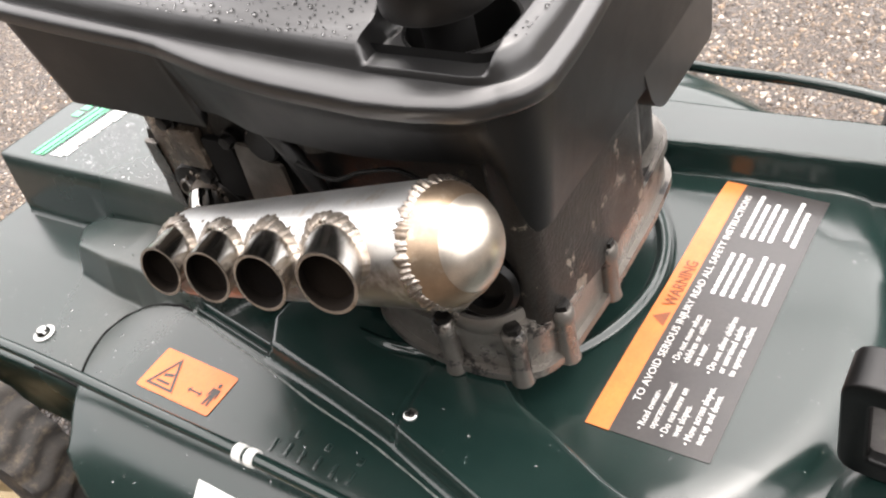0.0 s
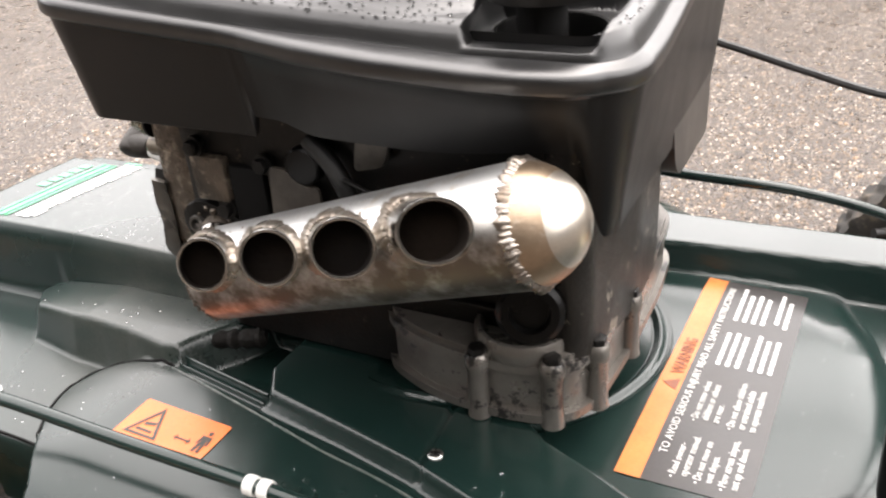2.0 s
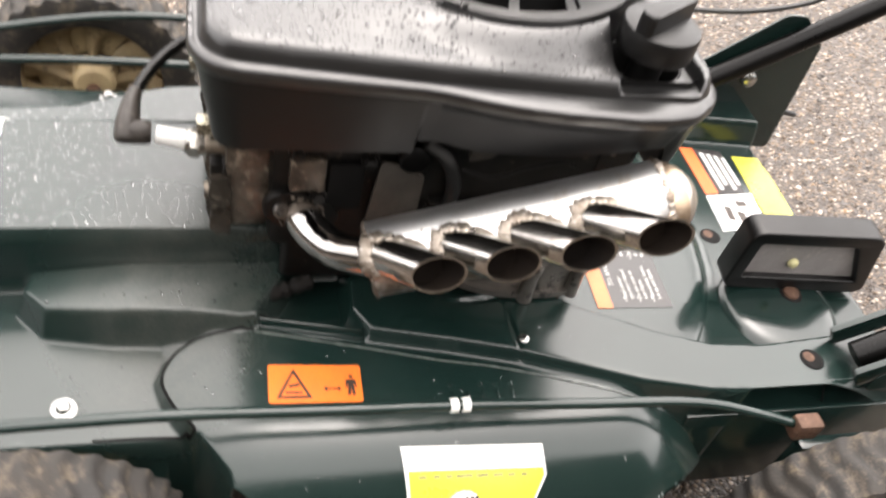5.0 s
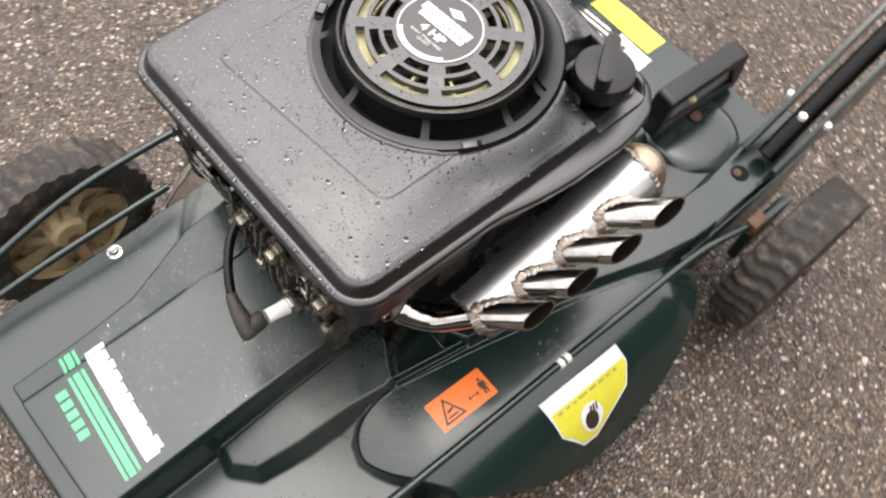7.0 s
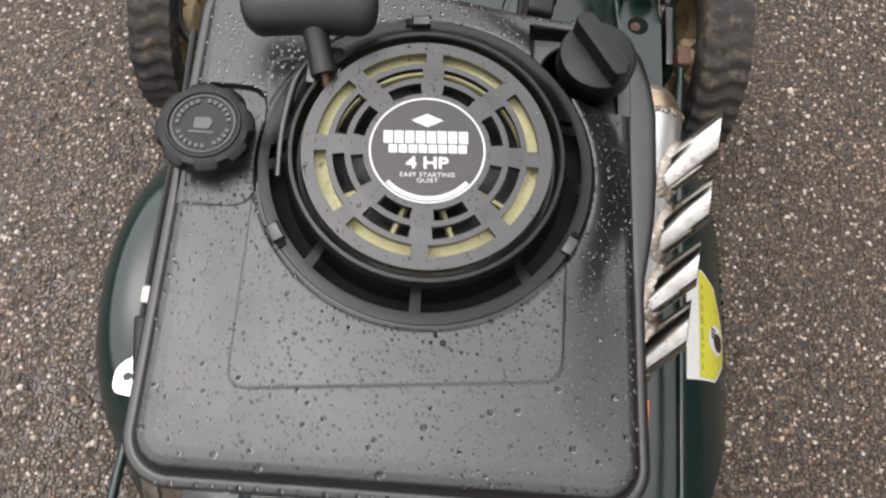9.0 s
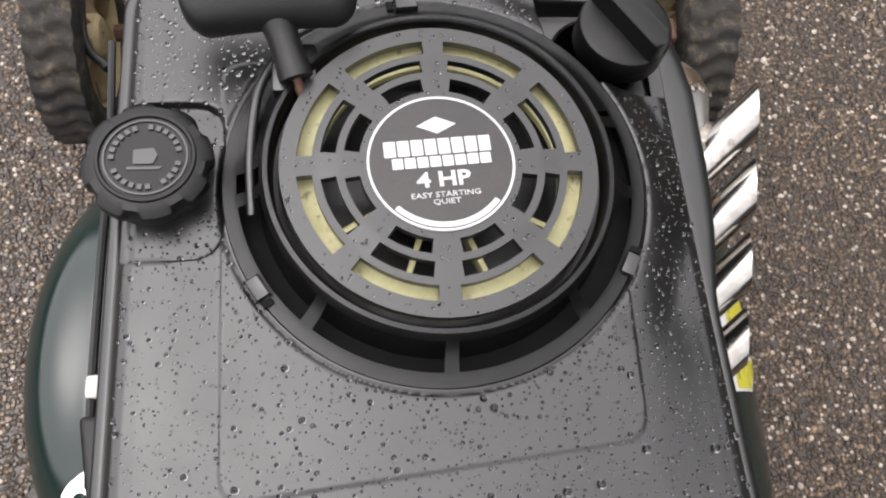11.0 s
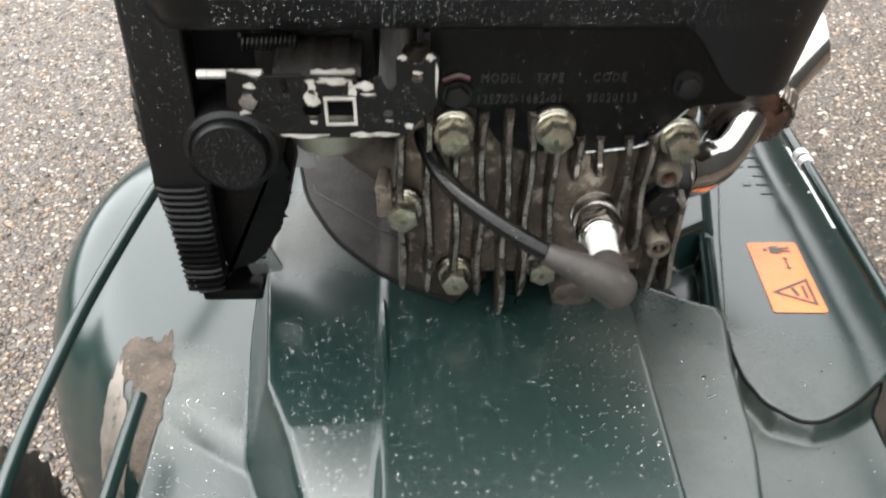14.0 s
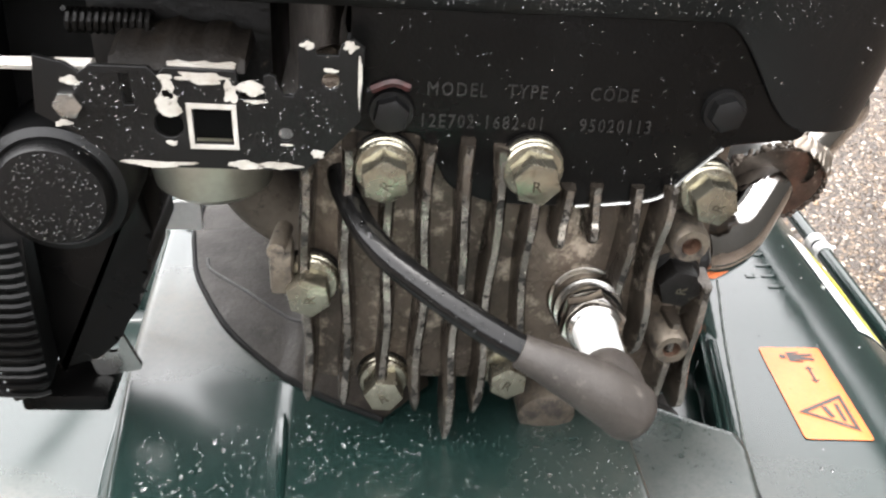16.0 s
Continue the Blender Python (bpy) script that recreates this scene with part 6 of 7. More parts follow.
for a, b, text in ((0.008, 0.034, "•"), (0.0115, 0.034, "Read owner-"), (0.0115, 0.0405, "operator manual."), (0.008, 0.0485, "•"), (0.0115, 0.0485, "Do not mow on"), (0.0115, 0.055, "wet slopes."),
                   (0.008, 0.063, "•"), (0.0115, 0.063, "Mow across slopes,"), (0.0115, 0.0695, "not up and down."), (0.0655, 0.034, "•"), (0.069, 0.034, "Do not mow when"), (0.069, 0.0405, "children or others"), (0.069, 0.047, "are near."),
                   (0.0655, 0.0565, "•"), (0.069, 0.0565, "Do not allow children"), (0.069, 0.063, "or untrained adults"), (0.069, 0.0695, "to operate machine.")):
    x, y = wl(a, b)
    drape_words(bm, text, 0.0066, x, y, WL_ANG, 0.001, narrow=0.86)
bars = []
rg = random.Random(9)
for a0, rows_at in ((0.136, (0.031, 0.0375, 0.044)), (0.136, (0.053, 0.0595, 0.066)), (0.2, (0.031, 0.0375, 0.044, 0.0505)), (0.205, (0.06, 0.0665))):
    for b in rows_at:
        end = a0 + rg.uniform(0.036, 0.052)
        while a0 < end:
            w = rg.uniform(0.003, 0.009)
            bars.append([wl(a0, b), wl(a0 + w, b), wl(a0 + w, b + 0.003), wl(a0, b + 0.003)])
            a0 += w + 0.0011
        a0 = 0.136 if rows_at[0] in (0.053,) or (b < 0.05 and len(rows_at) == 3) else 0.2
drape_bars(bm, bars, 0.001)
part("white_print", bm, WHITE_FILM, LAB, "white safety text")

# orange hazard sticker on the discharge hump
OS = [(0.1605, 0.059), (0.1642, 0.1321), (0.1991, 0.1313), (0.1963, 0.058)]
STK = film("hazard_sticker", rounded(OS, 0.002, 2), ORANGE_FILM, 0.0006, label="orange hazard sticker with black triangle")


def os_at(a, b):
    p, q = V(OS[0]).lerp(V(OS[1]), a), V(OS[3]).lerp(V(OS[2]), a)
    r = p.lerp(q, b)
    return (r.x, r.y)


tri_o, tri_i = [(0.08, 0.88), (0.46, 0.88), (0.27, 0.1)], [(0.13, 0.82), (0.41, 0.82), (0.27, 0.24)]
bars = []
for k in range(3):
    j = (k + 1) % 3
    bars.append([os_at(*tri_o[k]), os_at(*tri_o[j]), os_at(*tri_i[j]), os_at(*tri_i[k])])
bars += [[os_at(0.18, 0.76), os_at(0.36, 0.76), os_at(0.36, 0.7), os_at(0.18, 0.7)], [os_at(0.22, 0.62), os_at(0.33, 0.56), os_at(0.33, 0.48), os_at(0.21, 0.54)]]
bars += [[os_at(0.855, 0.42), os_at(0.91, 0.42), os_at(0.925, 0.82), os_at(0.895, 0.82), os_at(0.885, 0.62), os_at(0.87, 0.82), os_at(0.84, 0.82)], [os_at(0.83, 0.4), os_at(0.935, 0.4), os_at(0.945, 0.62), os_at(0.93, 0.62), os_at(0.915, 0.5), os_at(0.85, 0.5), os_at(0.835, 0.62), os_at(0.82, 0.62)], [os_at(0.862, 0.29), os_at(0.885, 0.26), os_at(0.908, 0.29), os_at(0.903, 0.37), os_at(0.867, 0.37)]]
bars += [[os_at(0.6, 0.62), os_at(0.76, 0.62), os_at(0.76, 0.66), os_at(0.6, 0.66)], [os_at(0.585, 0.64), os_at(0.62, 0.56), os_at(0.62, 0.72)], [os_at(0.775, 0.64), os_at(0.74, 0.56), os_at(0.74, 0.72)]]
for name, chosen in (("triangle_symbol", bars[:5]), ("person_symbol", bars[5:8]), ("arrow_symbol", bars[8:])):
    bm = bmesh.new()
    drape_bars(bm, chosen, 0.0009)
    part(name, bm, INK, STK)

# white and yellow sticker on the flank
HS = [(0.2375, 0.1554), (0.2419, 0.272), (0.262, 0.2745), (0.281, 0.262), (0.2985, 0.205), (0.297, 0.185), (0.2776, 0.1615)]
ST2 = film("hand_hazard_sticker", HS, WHITE_FILM, 0.0008, label="white and yellow danger sticker on the green flank")
film("yellow_field", [(0.254, 0.161), (0.2575, 0.2715), (0.262, 0.2725), (0.2797, 0.261), (0.297, 0.205), (0.2955, 0.186), (0.277, 0.1635)], YELLOW_FILM, 0.0013, ST2)
film("white_disc", [(0.2805 + 0.0125 * math.cos(k * 0.35), 0.205 + 0.0155 * math.sin(k * 0.35)) for k in range(18)], WHITE_FILM, 0.0018, ST2)
bm = bmesh.new()
drape_bars(bm, [[(0.2835 + 0.008 * math.cos(k * 0.5), 0.2035 + 0.0095 * math.sin(k * 0.5)) for k in range(12)]] + [[(0.272 + 0.0, 0.206 + 0.0042 * k), (0.279, 0.2035 + 0.0042 * k), (0.279, 0.2062 + 0.0042 * k), (0.272, 0.2088 + 0.0042 * k)] for k in range(3)], 0.0022)
part("dark_symbol", bm, INK, ST2)
rg = random.Random(8)
bm, y = bmesh.new(), 0.169
while y < 0.258:
    w = rg.uniform(0.004, 0.013)
    x0 = 0.2572 + (y - 0.169) * 0.032
    drape_bars(bm, [[(x0, y), (x0 + 0.0022, y), (x0 + 0.0022, y + w), (x0, y + w)]], 0.0017)
    y += w + rg.uniform(0.0025, 0.006)
part("print", bm, surface("faded_olive_print", (0.26, 0.25, 0.08), (0.17, 0.165, 0.055), spots=200), ST2, "faded print")

# maker's sticker on the front hood: pale block lettering and green stripes, drawn as plain shapes
rg = random.Random(21)
x, top, low = -0.1, [], []
while x < 0.034:
    w = rg.uniform(0.011, 0.017)
    yy = -0.157 - (x + 0.1) * 0.085
    lift = rg.uniform(-0.002, 0.003)
    top += [(x, yy + lift), (x + w * 0.82, yy + lift - 0.001), (x + w * 0.82, yy - 0.0045), (x + w, yy - 0.0045)]
    low += [(x, yy - 0.0195), (x + w, yy - 0.0205)]
    x += w
film("maker_sticker", top + low[::-1], WHITE_FILM, 0.0006, label="white block-shaped sticker on the hood")
bm = bmesh.new()
drape_bars(bm, [[(-0.112, y0), (0.043, y0 - 0.0125), (0.043, y0 - 0.0125 - h), (-0.112, y0 - h)] for y0, h in ((-0.182, 0.0035), (-0.1875, 0.007), (-0.1965, 0.0035))], 0.0006)
drape_bars(bm, [[(-0.075 + k * 0.012, -0.209 - k * 0.001), (-0.066 + k * 0.012, -0.2095 - k * 0.001), (-0.066 + k * 0.012, -0.221 - k * 0.001), (-0.075 + k * 0.012, -0.2205 - k * 0.001)] for k in range(5)], 0.0006)
part("green_stripes", bm, MINT_FILM, MOWER, "mint green stripes on the hood")

# stickers at the rear of the deck
RS = film("rear_label", [(-0.1556, 0.5654), (-0.0705, 0.5645), (-0.074, 0.617), (-0.15, 0.618)], GREY_FILM, 0.0006, label="small warning labels on the rear of the deck")
film("red_bar", [(-0.1556, 0.5654), (-0.0705, 0.5645), (-0.072, 0.5815), (-0.154, 0.582)], surface("red_orange_film", (0.72, 0.13, 0.03), (0.62, 0.11, 0.03)), 0.001, RS)
bm = bmesh.new()
drape_bars(bm, [[(-0.146 + 0.003 * k, 0.588 + 0.0085 * k), (-0.079 - 0.008 * (k % 2), 0.588 + 0.0085 * k), (-0.079 - 0.008 * (k % 2), 0.5925 + 0.0085 * k), (-0.146 + 0.003 * k, 0.5925 + 0.0085 * k)] for k in range(4)], 0.001)
part("print", bm, WHITE_FILM, RS)
film("white_panel", [(-0.0685, 0.5635), (-0.0092, 0.5588), (-0.0135, 0.6195), (-0.0727, 0.6245)], WHITE_FILM, 0.0008, RS)
bm = bmesh.new()
drape_bars(bm, [[(-0.052, 0.578), (-0.028, 0.575), (-0.026, 0.583), (-0.048, 0.586)], [(-0.044, 0.59), (-0.022, 0.589), (-0.026, 0.598), (-0.039, 0.6)], [(-0.06, 0.596), (-0.05, 0.596), (-0.05, 0.609), (-0.058, 0.609)]], 0.0012)
part("figure_symbol", bm, INK, RS)
film("yellow_panel", [(-0.1397, 0.63), (-0.1374, 0.669), (-0.0234, 0.6605), (-0.0248, 0.6237)], YELLOW_FILM, 0.0008, RS)

SEALANT = surface("pale_sealant", (0.11, 0.12, 0.11), (0.02, 0.03, 0.026), spots=260, rough=(0.35, 0.6), bump=0.2)


def smooth_pairs(pts):
    return [(p.x, p.y) for p in smooth_line([(x, y, 0) for x, y in pts], 6)]


# ---- screws, bolts and holes in the deck ----
for x, y, r in ((0.153, 0.2736, 0.0048),):
    p = on_deck(x, y)
    s = part("deck_screw", revolve(bmesh.new(), [(0.0048, -0.001), (0.0048, 0.0008), (0.0035, 0.0019), (0.0, 0.0021)], 20, Matrix.Translation(p)), BRIGHT_ZINC, MOWER)
    bm = bmesh.new()
    for a in (0.3, 0.3 + math.pi / 2):
        prism(bm, [(-0.0026, -0.0005), (0.0026, -0.0005), (0.0026, 0.0005), (-0.0026, 0.0005)], 0.0002, Matrix.Translation(p + V((0, 0, 0.0021))) @ Matrix.Rotation(a, 4, "Z"))
    part("cross_slot", bm, DARK, s)
for x, y in ((0.175, -0.0926), (-0.224, -0.087)):
    p = on_deck(x, y)
    s = part("deck_bolt", revolve(bmesh.new(), [(0.0092, -0.001), (0.0092, 0.0012), (0.006, 0.0018), (0.0055, 0.0045), (0.004, 0.006), (0.0, 0.0062)], 24, Matrix.Translation(p)), BRIGHT_ZINC, MOWER)
# holes are near-black discs on the sheet, their shade in the colour
for x, y in ((0.1893, 0.5416), (-0.178, 0.53), (-0.002, 0.539)):
    p = on_deck(x, y)
    s = part("rail_hole", revolve(bmesh.new(), [(0.0115, 0.0002), (0.0102, 0.0012), (0.0092, 0.0008), (0.0, 0.0007)], 28, Matrix.Translation(p)), [DARK], MOWER, "dark round hole in the rail")
    part("hole_rust", revolve(bmesh.new(), [(0.0055, 0.0009), (0.003, 0.0013), (0.0, 0.0013)], 20, Matrix.Translation(p + V((-0.003, -0.002, 0)))), RUST, s)
for k, (x, y) in enumerate(((0.205, 0.192), (0.205, 0.204), (0.206, 0.216), (0.206, 0.229), (0.207, 0.242), (0.207, 0.255))):
    p = on_deck(x - 0.006, y, 0.0002)
    bm = bmesh.new()
    box(bm, (p.x - 0.005, p.y - 0.0012, p.z - 0.001), (p.x + 0.005, p.y + 0.0012, p.z + 0.0007), 0.0004)
    if k % 2:
        box(bm, (p.x - 0.0155, p.y - 0.002, p.z - 0.001), (p.x - 0.0095, p.y + 0.002, p.z + 0.0006), 0.0005)
    part("height_mark", bm, GREEN_PAINT, MOWER)


# folded cover edge and trim seam between deck and hump
part("seam", tube(bmesh.new(), [on_deck(x, y, 0.0002) for x, y in smooth_pairs(((0.1265, 0.05), (0.142, 0.117), (0.1505, 0.152), (0.1632, 0.2), (0.1725, 0.245), (0.185, 0.29), (0.2075, 0.362)))],
                 [0.0006 + 0.0004 * math.sin(k * 1.9) ** 2 for k in range(37)], 6), SEALANT, MOWER, "thin line of pale sealant")
for x0, x1, z, r in ((0.1135, 0.1318, 0.2135, 0.0014), (0.119, 0.1375, 0.2105, 0.0009), (0.1225, 0.1412, 0.2095, 0.0011)):
    part("folded_edge", tube(bmesh.new(), [(x0 + (x1 - x0) * k / 8, 0.044 + 0.094 * k / 8, z) for k in range(9)], r, 8), GREEN_PAINT, MOWER)
bm = bmesh.new()
rows = [[bm.verts.new((x0 + (x1 - x0) * k / 8, 0.044 + 0.094 * k / 8, z)) for x0, x1, z in ((0.1135, 0.1318, 0.203), (0.1135, 0.1318, 0.2132), (0.1165, 0.135, 0.2085), (0.1195, 0.138, 0.2102), (0.1213, 0.14, 0.2073), (0.1235, 0.142, 0.2086), (0.1255, 0.144, 0.207))] for k in range(9)]
grid_faces(bm, rows)
part("folded_strip", bm, GREEN_PAINT, MOWER, "folded green sheet edge beside the exhaust", 25)
part("hood_rib", tube(bmesh.new(), [on_deck(x, y, 0.0) for x, y in ((-0.0885, -0.03), (-0.0892, -0.015), (-0.0905, 0.01), (-0.0918, 0.033), (-0.092, 0.038))], [0.0003, 0.0016, 0.0022, 0.0022, 0.0006], 8), GREEN_PAINT, MOWER)
# dark joint round the front of the discharge hump
part("hump_joint", tube(bmesh.new(), [on_deck(x, y, 0.0) for x, y in smooth_pairs(((0.124, 0.05), (0.1235, 0.03), (0.1265, 0.008), (0.1355, -0.0085), (0.149, -0.0185), (0.162, -0.0215), (0.177, -0.017), (0.193, -0.0085), (0.2085, 0.003), (0.2095, -0.001), (0.2065, -0.0045), (0.205, -0.03), (0.2045, -0.07)))], 0.0013, 6), DARK, MOWER)
# torn, muddy corner on the far side
def blot(cx, cy, rx, ry, lobes, n=110):
    return [(cx + rx * math.cos(t) * (1 + 0.12 * math.sin(lobes * t) + 0.07 * math.sin(3 * lobes * t + 1) + 0.045 * math.sin(7 * lobes * t + 2)), cy + ry * math.sin(t) * (1 + 0.12 * math.sin(lobes * t + 2) + 0.06 * math.sin(5 * lobes * t))) for t in (2 * math.pi * k / n for k in range(n))]


film("mud_patch", blot(-0.246, 0.035, 0.013, 0.05, 5), MUD, 0.0006, label="dried mud and rust on the deck")
part("oily_muck", tube(bmesh.new(), smooth_line([(0.078, 0.1, 0.217), (0.086, 0.082, 0.216), (0.093, 0.06, 0.215), (0.1, 0.04, 0.214), (0.106, 0.022, 0.2125)], 5), [0.005 + 0.0035 * abs(math.sin(k * 1.3)) - 0.0001 * k for k in range(21)], 9),
     surface("black_oily_muck", (0.004, 0.0036, 0.0033), (0.009, 0.0075, 0.006), (0.016, 0.013, 0.01), spots=150, rough=(0.5, 0.9), bump=1.0, relief=0.003, spec=0.2), MOWER, "black oily muck beside the exhaust elbow")
film("mud_patch", blot(-0.262, 0.066, 0.014, 0.018, 6), MUD, 0.0007, label="dried mud and rust on the deck")
film("bare_metal", blot(-0.274, 0.004, 0.0125, 0.056, 4), surface("bare_pale_metal", (0.17, 0.145, 0.122), (0.08, 0.068, 0.056), (0.02, 0.024, 0.02), rough=(0.35, 0.6), spots=40), 0.001, label="pale worn patch")

# grimy round step of the deck under the cylinder, with its dark joint
ARC = smooth_pairs(((-0.158, 0.235), (-0.1575, 0.2), (-0.153, 0.173), (-0.149, 0.155), (-0.142, 0.136), (-0.124, 0.1), (-0.096, 0.064), (-0.079, 0.048), (-0.05, 0.03)))
film("grimy_step", ARC + [(-0.03, 0.05), (-0.03, 0.235)], surface("brown_oily_grime", (0.022, 0.018, 0.014), (0.009, 0.0075, 0.006), (0.06, 0.05, 0.04), spots=38, rough=(0.4, 0.65), bump=0.4, patch_at=(0.6, 0.74), spec=0.2), 0.0012, label="brown oily grime on the round deck step")
part("step_joint", tube(bmesh.new(), [on_deck(x, y, 0.0008) for x, y in ARC], 0.0014, 8), DARK, MOWER)
part("step_ridge", tube(bmesh.new(), [on_deck(x, y, 0.001) for x, y in smooth_pairs(((-0.1445, 0.165), (-0.14, 0.1526), (-0.119, 0.1307), (-0.098, 0.1078), (-0.082, 0.094)))], 0.001, 8), GREASY_ALU, MOWER)

# ---- lever handle, disc and handlebar brackets at the rear ----
p = V((0.103, 0.5685, 0.193))
part("lever_disc", revolve(bmesh.new(), [(0.062, -0.0065), (0.059, -0.0035), (0.054, -0.0008), (0.045, 0.0012), (0.03, 0.0024), (0.0, 0.003)], 56, Matrix.Translation(p)), GREEN_PAINT, MOWER, "domed green lever base")
SIDE = Matrix(((0, 0, 1, 0), (1, 0, 0, 0), (0, 1, 0, 0), (0, 0, 0, 1)))
LEV_U, LEV_V = V((math.sin(radians(3)), math.cos(radians(3)), 0)), V((0.07, 0, 0.9975))
LEV_M = Matrix((LEV_U, LEV_V, LEV_U.cross(LEV_V))).transposed().to_4x4()
LEV_M.translation = V((0.083, 0.52, 0.212))
lever_out = rounded([(-0.013, 0.066), (0.126, 0.064), (0.15, -0.02), (-0.01, -0.013)], 0.011, 4)
lever_in = rounded([(-0.003, 0.055), (0.106, 0.053), (0.138, -0.006), (0.0, -0.001)], 0.006, 4)
LEVER = part("bail_lever", plate_mesh(lever_out, [lever_in], 0.027, LEV_M @ Matrix.Translation((0, 0, -0.0135)), 0.0025), BLACK_SIDE, MOWER, "black plastic lever handle with a slanting end")
part("lever_web", prism(bmesh.new(), [(-0.007, 0.059), (0.11, 0.057), (0.143, -0.011), (-0.004, -0.005)], 0.003, LEV_M @ Matrix.Translation((0, 0, -0.0105))), surface("pale_grey_plastic", (0.28, 0.26, 0.255), (0.2, 0.185, 0.18), (0.34, 0.3, 0.275), rough=(0.3, 0.5), spots=30), LEVER)
part("lever_knob", revolve(bmesh.new(), [(0.0, 0.0), (0.005, 0.0), (0.0055, 0.003), (0.004, 0.006), (0.0, 0.007)], 16, LEV_M @ Matrix.Translation((0.052, 0.019, -0.008))), CREAM, LEVER, "small cream knob")
p = on_deck(0.0915, 0.584, 0.006)
PIVOT = part("lever_pivot", revolve(bmesh.new(), [(0.0135, -0.006), (0.0135, 0.003), (0.011, 0.0045), (0.0, 0.0045)], 28, Matrix.Translation(p)), DARK, MOWER)
part("pivot_rust", revolve(bmesh.new(), [(0.0085, 0.0045), (0.0078, 0.0065), (0.0, 0.007)], 24, Matrix.Translation(p)), RUST, PIVOT)

for x, sgn in ((-0.212, -1), (0.219, 1)):
    wing = rounded([(0.56, 0.2), (0.56, 0.258), (0.585, 0.262), (0.665, 0.328), (0.69, 0.328), (0.73, 0.29), (0.735, 0.13), (0.6, 0.13)], 0.006, 3) if sgn < 0 else rounded([(0.585, 0.215), (0.585, 0.235), (0.68, 0.305), (0.73, 0.335), (0.78, 0.33), (0.74, 0.21)], 0.006, 3)
    br = part("handle_bracket", plate_mesh(wing, [], 0.003, Matrix.Translation((x, 0, 0)) @ SIDE, 0.0005), GREEN_PAINT, MOWER, "dark green steel handle bracket")
    part("bracket_bolt", revolve(bmesh.new(), [(0.0105, 0.0), (0.0105, 0.002), (0.008, 0.0065), (0.003, 0.0085), (0.0, 0.0085)], 24, axis_to((x + (0.0015 if sgn < 0 else -0.0015), 0.6544, 0.2383 if sgn < 0 else 0.262), (x + (1 if sgn < 0 else -1), 0.6544, 0.2383))), BRIGHT_ZINC, br)
for x in (-0.195, 0.196):
    tube_ob = part("handlebar", tube(bmesh.new(), smooth_line([(x, 0.575, 0.236), (x, 0.70, 0.318), (x * 1.02, 0.95, 0.48), (x * 1.05, 1.3, 0.71)], 6), 0.0125, 20), BLACK_PAINT, MOWER, "black tubular handlebar")
part("channel", box(bmesh.new(), (0.168, 0.572, 0.222), (0.174, 0.8, 0.245), 0.001, Matrix.Translation((0.17, 0.572, 0.222)) @ Matrix.Rotation(radians(30), 4, "X") @ Matrix.Translation((-0.17, -0.572, -0.222))), GREEN_PAINT, MOWER)
part("channel", box(bmesh.new(), (0.214, 0.572, 0.222), (0.22, 0.8, 0.245), 0.001, Matrix.Translation((0.17, 0.572, 0.222)) @ Matrix.Rotation(radians(30), 4, "X") @ Matrix.Translation((-0.17, -0.572, -0.222))), GREEN_PAINT, MOWER)
for x, y, z in ((0.2225, 0.6336, 0.274), (0.196, 0.618, 0.277), (0.165, 0.64, 0.27)):
    part("clip_stud", revolve(bmesh.new(), [(0.005, 0.0), (0.005, 0.006), (0.0, 0.007)], 16, Matrix.Translation((x, y, z))), WHITE_FILM, MOWER)
part("rod_clip", box(bmesh.new(), (0.236, 0.505, 0.19), (0.252, 0.53, 0.212), 0.004), RUST, MOWER, "rusty clip on the rod's end")
part("rear_apron", box(bmesh.new(), (0.214, 0.42, 0.06), (0.219, 0.672, 0.186), 0.0015), GREEN_PAINT, MOWER)
part("rear_shelf", box(bmesh.new(), (0.12, 0.44, 0.166), (0.2135, 0.665, 0.172), 0.001), GREEN_PAINT, MOWER)
part("axle_bracket", box(bmesh.new(), (0.236, 0.53, 0.09), (0.25, 0.61, 0.17), 0.004), GREEN_PAINT, MOWER)
for x, y in ((0.236, -0.118), (-0.3, -0.112), (-0.31, 0.577)):
    part("axle", tube(bmesh.new(), [(x, y, 0.116), (x * 0.75, y, 0.13)], 0.009, 12), RUST, MOWER)
# joints in the rail and the rear of the deck
for pts in (((0.166, 0.5738), (0.2185, 0.5745)), ((0.0734, 0.5478), (0.095, 0.5375), (0.1158, 0.527))):
    part("sheet_joint", tube(bmesh.new(), [on_deck(x, y, -0.0002) for x, y in pts], 0.0009, 6), DARK, MOWER)
part("engine_cable", tube(bmesh.new(), smooth_line([(-0.19, 0.3, 0.385), (-0.2, 0.362, 0.37), (-0.2, 0.426, 0.352), (-0.2, 0.486, 0.337), (-0.2, 0.55, 0.334), (-0.2, 0.611, 0.338), (-0.2, 0.667, 0.351), (-0.2, 0.706, 0.371), (-0.2, 0.8, 0.425), (-0.2, 1.0, 0.545)], 6), 0.0032, 8), BLACK_RUBBER, MOWER, "thin black control cable")
part("rear_cable", tube(bmesh.new(), smooth_line([(-0.3, 0.5, 0.17), (-0.33, 0.55, 0.16), (-0.36, 0.75, 0.1), (-0.37, 0.9, 0.06)], 6), 0.0045, 10), BLACK_RUBBER, MOWER, "black cable behind the wheel")


# ---- rain ----
def water(name, clear):
    m, nt, p = nodes_of(name)
    p.inputs["Base Color"].default_value = (clear, clear, clear, 1)
    p.inputs["Roughness"].default_value = 0.02
    p.inputs["IOR"].default_value = 1.36
    p.inputs["Transmission Weight"].default_value = 1.0
    return m


